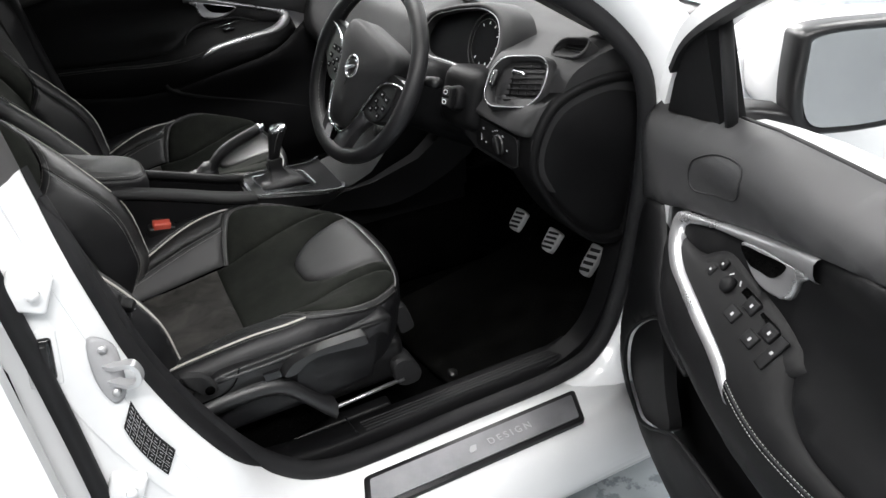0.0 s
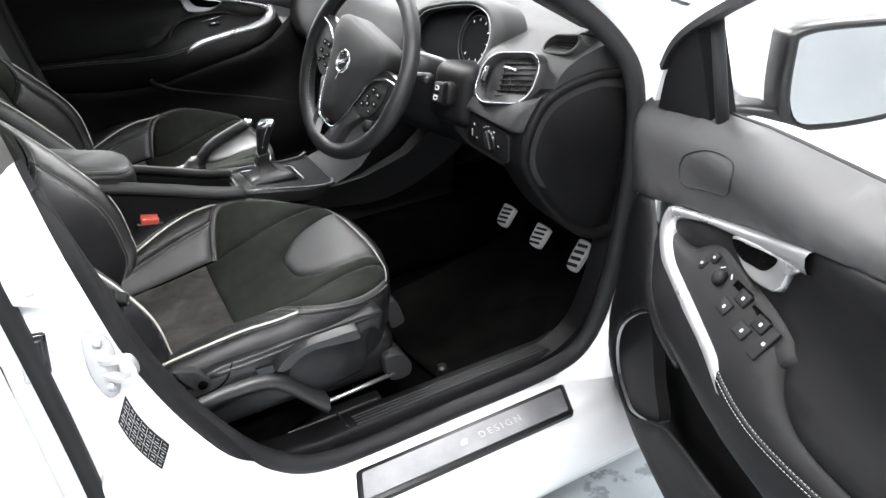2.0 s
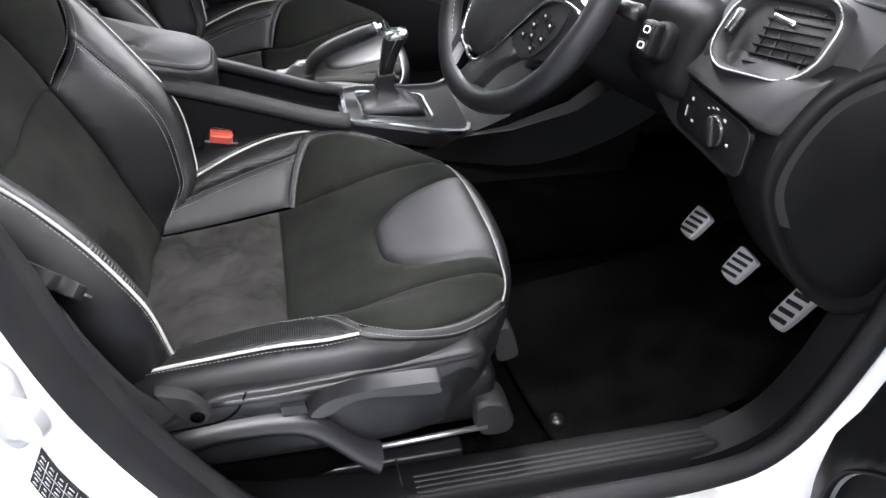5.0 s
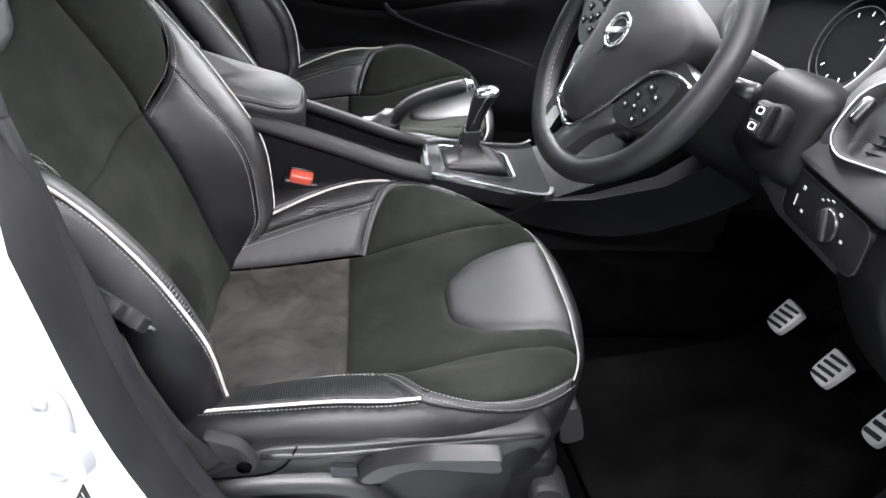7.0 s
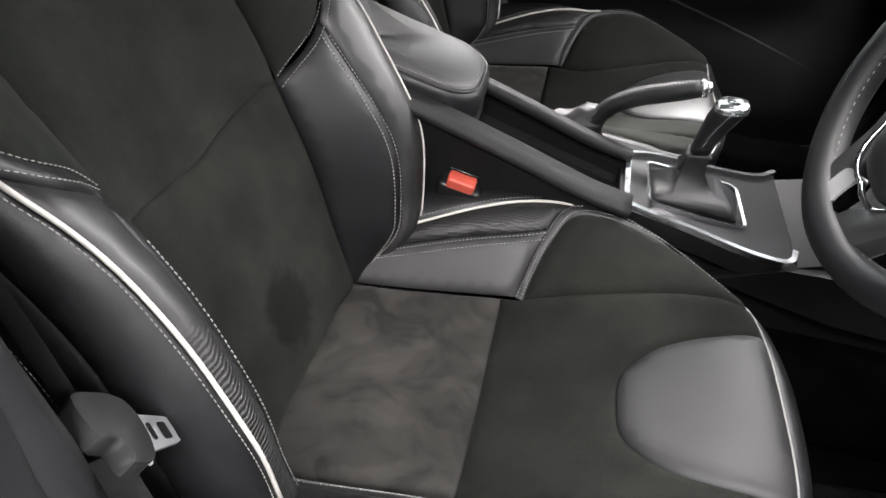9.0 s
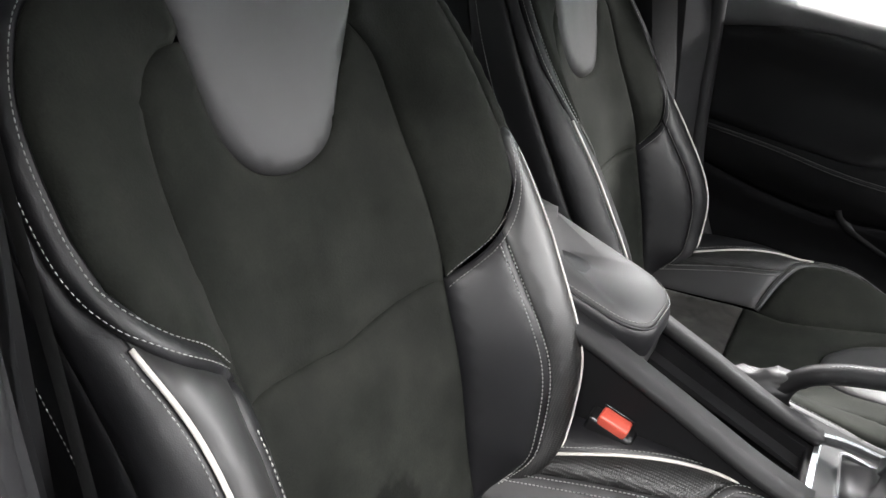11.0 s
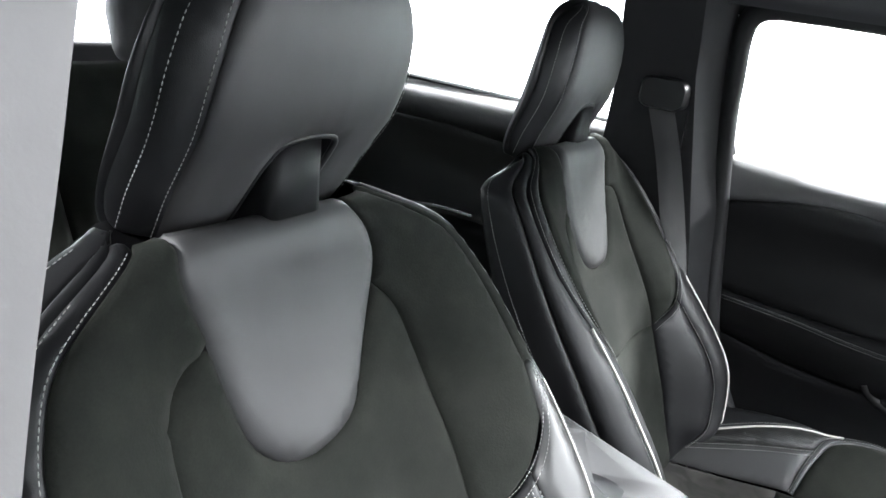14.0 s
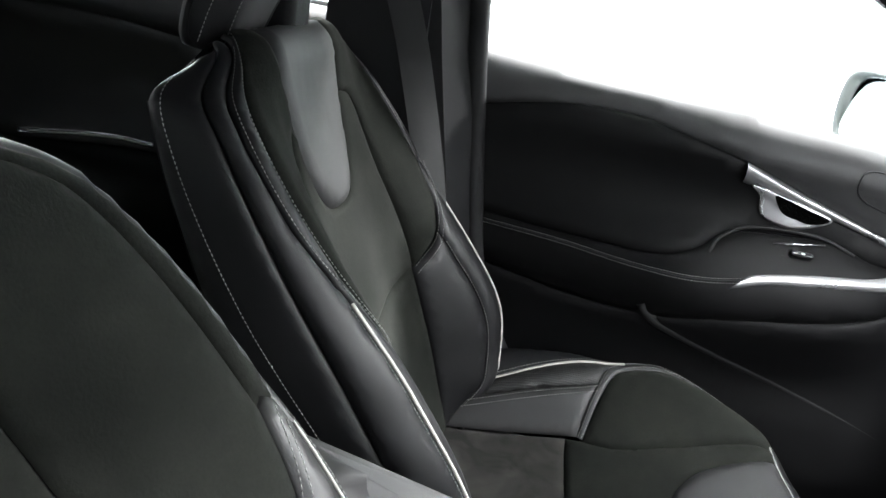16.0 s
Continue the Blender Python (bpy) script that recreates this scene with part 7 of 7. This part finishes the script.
# pedals
for nm, x, y, z, w, h, lean in (("clutch", 0.735, -0.297, 0.513, 0.044, 0.052, 34), ("brake", 0.757, -0.408, 0.500, 0.046, 0.054, 34), ("throttle", 0.806, -0.497, 0.474, 0.041, 0.074, 34)):
    p = thing("pedal", "ribbed steel " + nm + " pedal with black rubber bars", "pedal", "pedals")
    p.matrix_basis = Matrix.Translation((x, y, z)) @ pose(0, 0, 0, 0, 90 + lean + 180, 0)
    o = smooth_line([(h / 2, w * 0.42), (h * 0.3, w / 2), (-h * 0.3, w * 0.46), (-h / 2, w * 0.30), (-h / 2, -w * 0.30), (-h * 0.3, -w * 0.46), (h * 0.3, -w / 2), (h / 2, -w * 0.42)], 4, closed=True)
    loft("pad", [[(a * k, b * k, c) for a, b in o] for c, k in ((-0.005, 1.0), (0.004, 1.0), (0.006, 0.95))], SILVER, p, "bright steel pad", flat_angle=50)
    for k in range(4):
        t = (k - 1.5) / 4
        rounded_box("rubber_bar", (h * 0.11, w * 0.74, 0.006), (t * h * 0.9, 0, 0.006), 0.0015, RUBBER, p, turn=(0, 0, 14))
    # The arm is near-black to carry the footwell's shade.
    tube("arm", [(0, 0, -0.004), (0.03, 0, -0.04), (0.14, 0, -0.06), (0.26, 0, -0.03)], 0.007, CARPET_AND_SHADE, p)

# floor mat with its fixing stud
mat = thing("floor_mat", "black carpet floor mat with dust specks", "floor mat")
mo = smooth_line([(0.385, -0.25), (0.40, -0.52), (0.45, -0.572), (0.62, -0.575), (0.80, -0.555), (0.86, -0.50), (0.88, -0.22), (0.80, -0.16), (0.50, -0.17)], 5, closed=True)
mz = lambda x: 0.318 + 0.9 * max(0.0, x - 0.74) ** 1.2
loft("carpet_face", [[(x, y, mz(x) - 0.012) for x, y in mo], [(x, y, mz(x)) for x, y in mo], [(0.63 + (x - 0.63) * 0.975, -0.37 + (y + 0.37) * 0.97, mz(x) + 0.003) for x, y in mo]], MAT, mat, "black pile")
tube("stud", [(0.421, -0.522, 0.318), (0.421, -0.522, 0.330)], 0.011, HARD, mat, "black fixing stud", k=14)

# inner sill trim with its ribs
trim = thing("sill_trim", "black ribbed plastic sill trim inside the doorway", "sill trim")
sec = smooth_line([(-0.672, 0.36), (-0.668, 0.385), (-0.655, 0.392), (-0.615, 0.380), (-0.585, 0.36), (-0.575, 0.31), (-0.62, 0.30), (-0.66, 0.33)], 4, closed=True)
loft("moulding", [[(x, y * ky + oy, z + dz) for y, z in sec] for x, ky, oy, dz in ((-0.14, 1, 0.0, 0.05), (-0.02, 1, 0.0, 0.012), (0.10, 1, 0, 0), (0.40, 1, 0, 0), (0.62, 1, 0, 0), (0.66, 1, 0.004, 0.006))], PLASTIC, trim, "black sill moulding", flat_angle=60)
v, f = swept(smooth_line([(0.56, -0.630, 0.372), (0.62, -0.630, 0.386), (0.675, -0.632, 0.425), (0.712, -0.634, 0.50), (0.735, -0.636, 0.60), (0.748, -0.638, 0.70), (0.750, -0.640, 0.80)], 5), [(0.010, 0.042), (0.010, 0.010), (0.006, -0.008), (-0.016, -0.010), (-0.016, 0.046)], False, (0, 1, 0))
mesh("kick_trim", v, f, PLASTIC, trim, "black trim rising to the footwell", flat_angle=50)
for k in range(4):
    y = -0.626 - k * 0.0105
    zz = 0.3795 + (-0.615 - y) * 0.27 if y < -0.615 else 0.3795
    rounded_box("rib", (0.43, 0.0045, 0.004), (0.385, y, zz + 0.0015), 0.0015, PLASTIC_GREY, trim)
rounded_box("joint", (0.003, 0.08, 0.002), (0.153, -0.625, 0.384), 0, GLOSS, trim, turn=(-14, 0, 0))

# ---- seat belts ----
def strap(name, line, width, parent, across=(1, 0, 0), label=""):
    line = smooth_line(line, 6)
    a = np.array(across, float)
    rings = [[p - a * width / 2, p - a * width / 4 + (0, 0.0008, 0), p + a * width / 4 + (0, 0.0008, 0), p + a * width / 2, p + a * width / 4 - (0, 0.0012, 0), p - a * width / 4 - (0, 0.0012, 0)] for p in line]
    return loft(name, rings, BELT, parent, label, flat_angle=50)


for side in (-1, 1):
    sb = thing("seat_belt", "black seat belt hanging from its pillar guide", "seat belt", "seat belts")
    gx, gz2 = (-0.355, 1.185) if side > 0 else (-0.41, 1.255)
    loft("guide_track", [[(gx - 0.012 + x, side * y, gz2 + 0.005 + z) for x, z in rounded_outline(0.115, 0.30 if side > 0 else 0.16, 0.02, 4)] for y in (0.615, 0.602, 0.598)], PILLAR, sb, "black guide panel", flat_angle=45)
    loft("guide", [[(gx + x * k, side * y, gz2 + z * k) for x, z in rounded_outline(0.085, 0.055, 0.018, 5)] for y, k in ((0.60, 1.0), (0.572, 1.0), (0.565, 0.9))], HARD, sb, "black belt guide", flat_angle=50)
    if side > 0:
        strap("webbing", [(gx, side * 0.575, 1.165), (-0.315, side * 0.585, 1.05), (-0.262, side * 0.60, 0.85), (-0.225, side * 0.615, 0.62), (-0.20, side * 0.62, 0.42)], 0.047, sb, (1, 0, 0.05))
        rounded_box("belt_stop", (0.012, 0.006, 0.022), (-0.215, 0.603, 0.80), 0.002, HARD, sb)
    else:
        strap("webbing", [(gx, side * 0.595, gz2 - 0.02), (-0.320, side * 0.62, 1.04), (-0.240, side * 0.64, 0.895), (-0.204, side * 0.648, 0.815), (-0.190, side * 0.650, 0.757)], 0.045, sb, (0.6, -0.2, 0.5))
        strap("lap_webbing", [(-0.188, side * 0.65, 0.752), (-0.172, side * 0.652, 0.70), (-0.145, side * 0.650, 0.63), (-0.112, side * 0.645, 0.580)], 0.042, sb, (0.7, 0.2, 0.45))
        hook = smooth_line([(-0.112, 0.636), (-0.094, 0.632), (-0.076, 0.622), (-0.062, 0.598), (-0.067, 0.584), (-0.082, 0.586), (-0.094, 0.600), (-0.106, 0.618)], 3, closed=True)
        hub = hook.mean(0)
        loft("belt_anchor", [[(x, y, z) for x, z in hub + (hook - hub) * k] for y, k in ((-0.645, 1.0), (-0.656, 1.0), (-0.659, 0.88))], PLASTIC_GREY, sb, "black belt end bracket", flat_angle=50)
        tube("anchor_eye", [(-0.0745, -0.654, 0.596), (-0.0745, -0.6605, 0.596)], 0.008, CARPET_AND_SHADE, sb, k=10)
        tg = new("tongue")
        tg.parent = sb
        # the tongue's own frame: along the webbing, across it, and its thin way
        slip = Matrix(((0.06, 0.78, -0.518, -0.1617), (0.66, -0.60, -0.605, -0.6380), (-0.75, -0.06, -0.605, 0.7710), (0, 0, 0, 1)))
        flat = lambda pts, w: [tuple(slip @ Vector((x, y, w))) for x, y in pts]
        blade = smooth_line([(-0.016, -0.024), (-0.010, -0.020), (-0.006, -0.016), (0.030, -0.013), (0.034, -0.009), (0.034, 0.007), (0.030, 0.011), (-0.006, 0.016), (-0.010, 0.020), (-0.016, 0.024)], 2, closed=True).tolist()
        loft("tongue_blade", [flat(blade, w) for w in (-0.0012, 0.0012)], STEEL, tg, "bright steel tongue", flat_angle=40)
        grip = smooth_line([(-0.066, -0.026), (-0.040, -0.030), (-0.020, -0.026), (-0.012, -0.015), (-0.010, 0.0), (-0.012, 0.015), (-0.020, 0.026), (-0.040, 0.026), (-0.044, 0.010), (-0.060, 0.004)], 4, closed=True)
        gc = grip.mean(0)
        loft("tongue_grip", [flat(gc + (grip - gc) * k, w) for w, k in ((-0.0075, 0.9), (-0.006, 1.0), (0.006, 1.0), (0.0075, 0.9))], PLASTIC_GREY, tg, "dark grey plastic grip", flat_angle=50)
        for x, wide in ((0.005, 0.005), (0.021, 0.010)):
            hole = rounded_outline(wide, 0.015, 0.002, 2) + (x, 0)
            loft("blade_hole", [flat(hole, w) for w in (-0.0018, 0.0018)], GLOSS, tg, flat_angle=40)
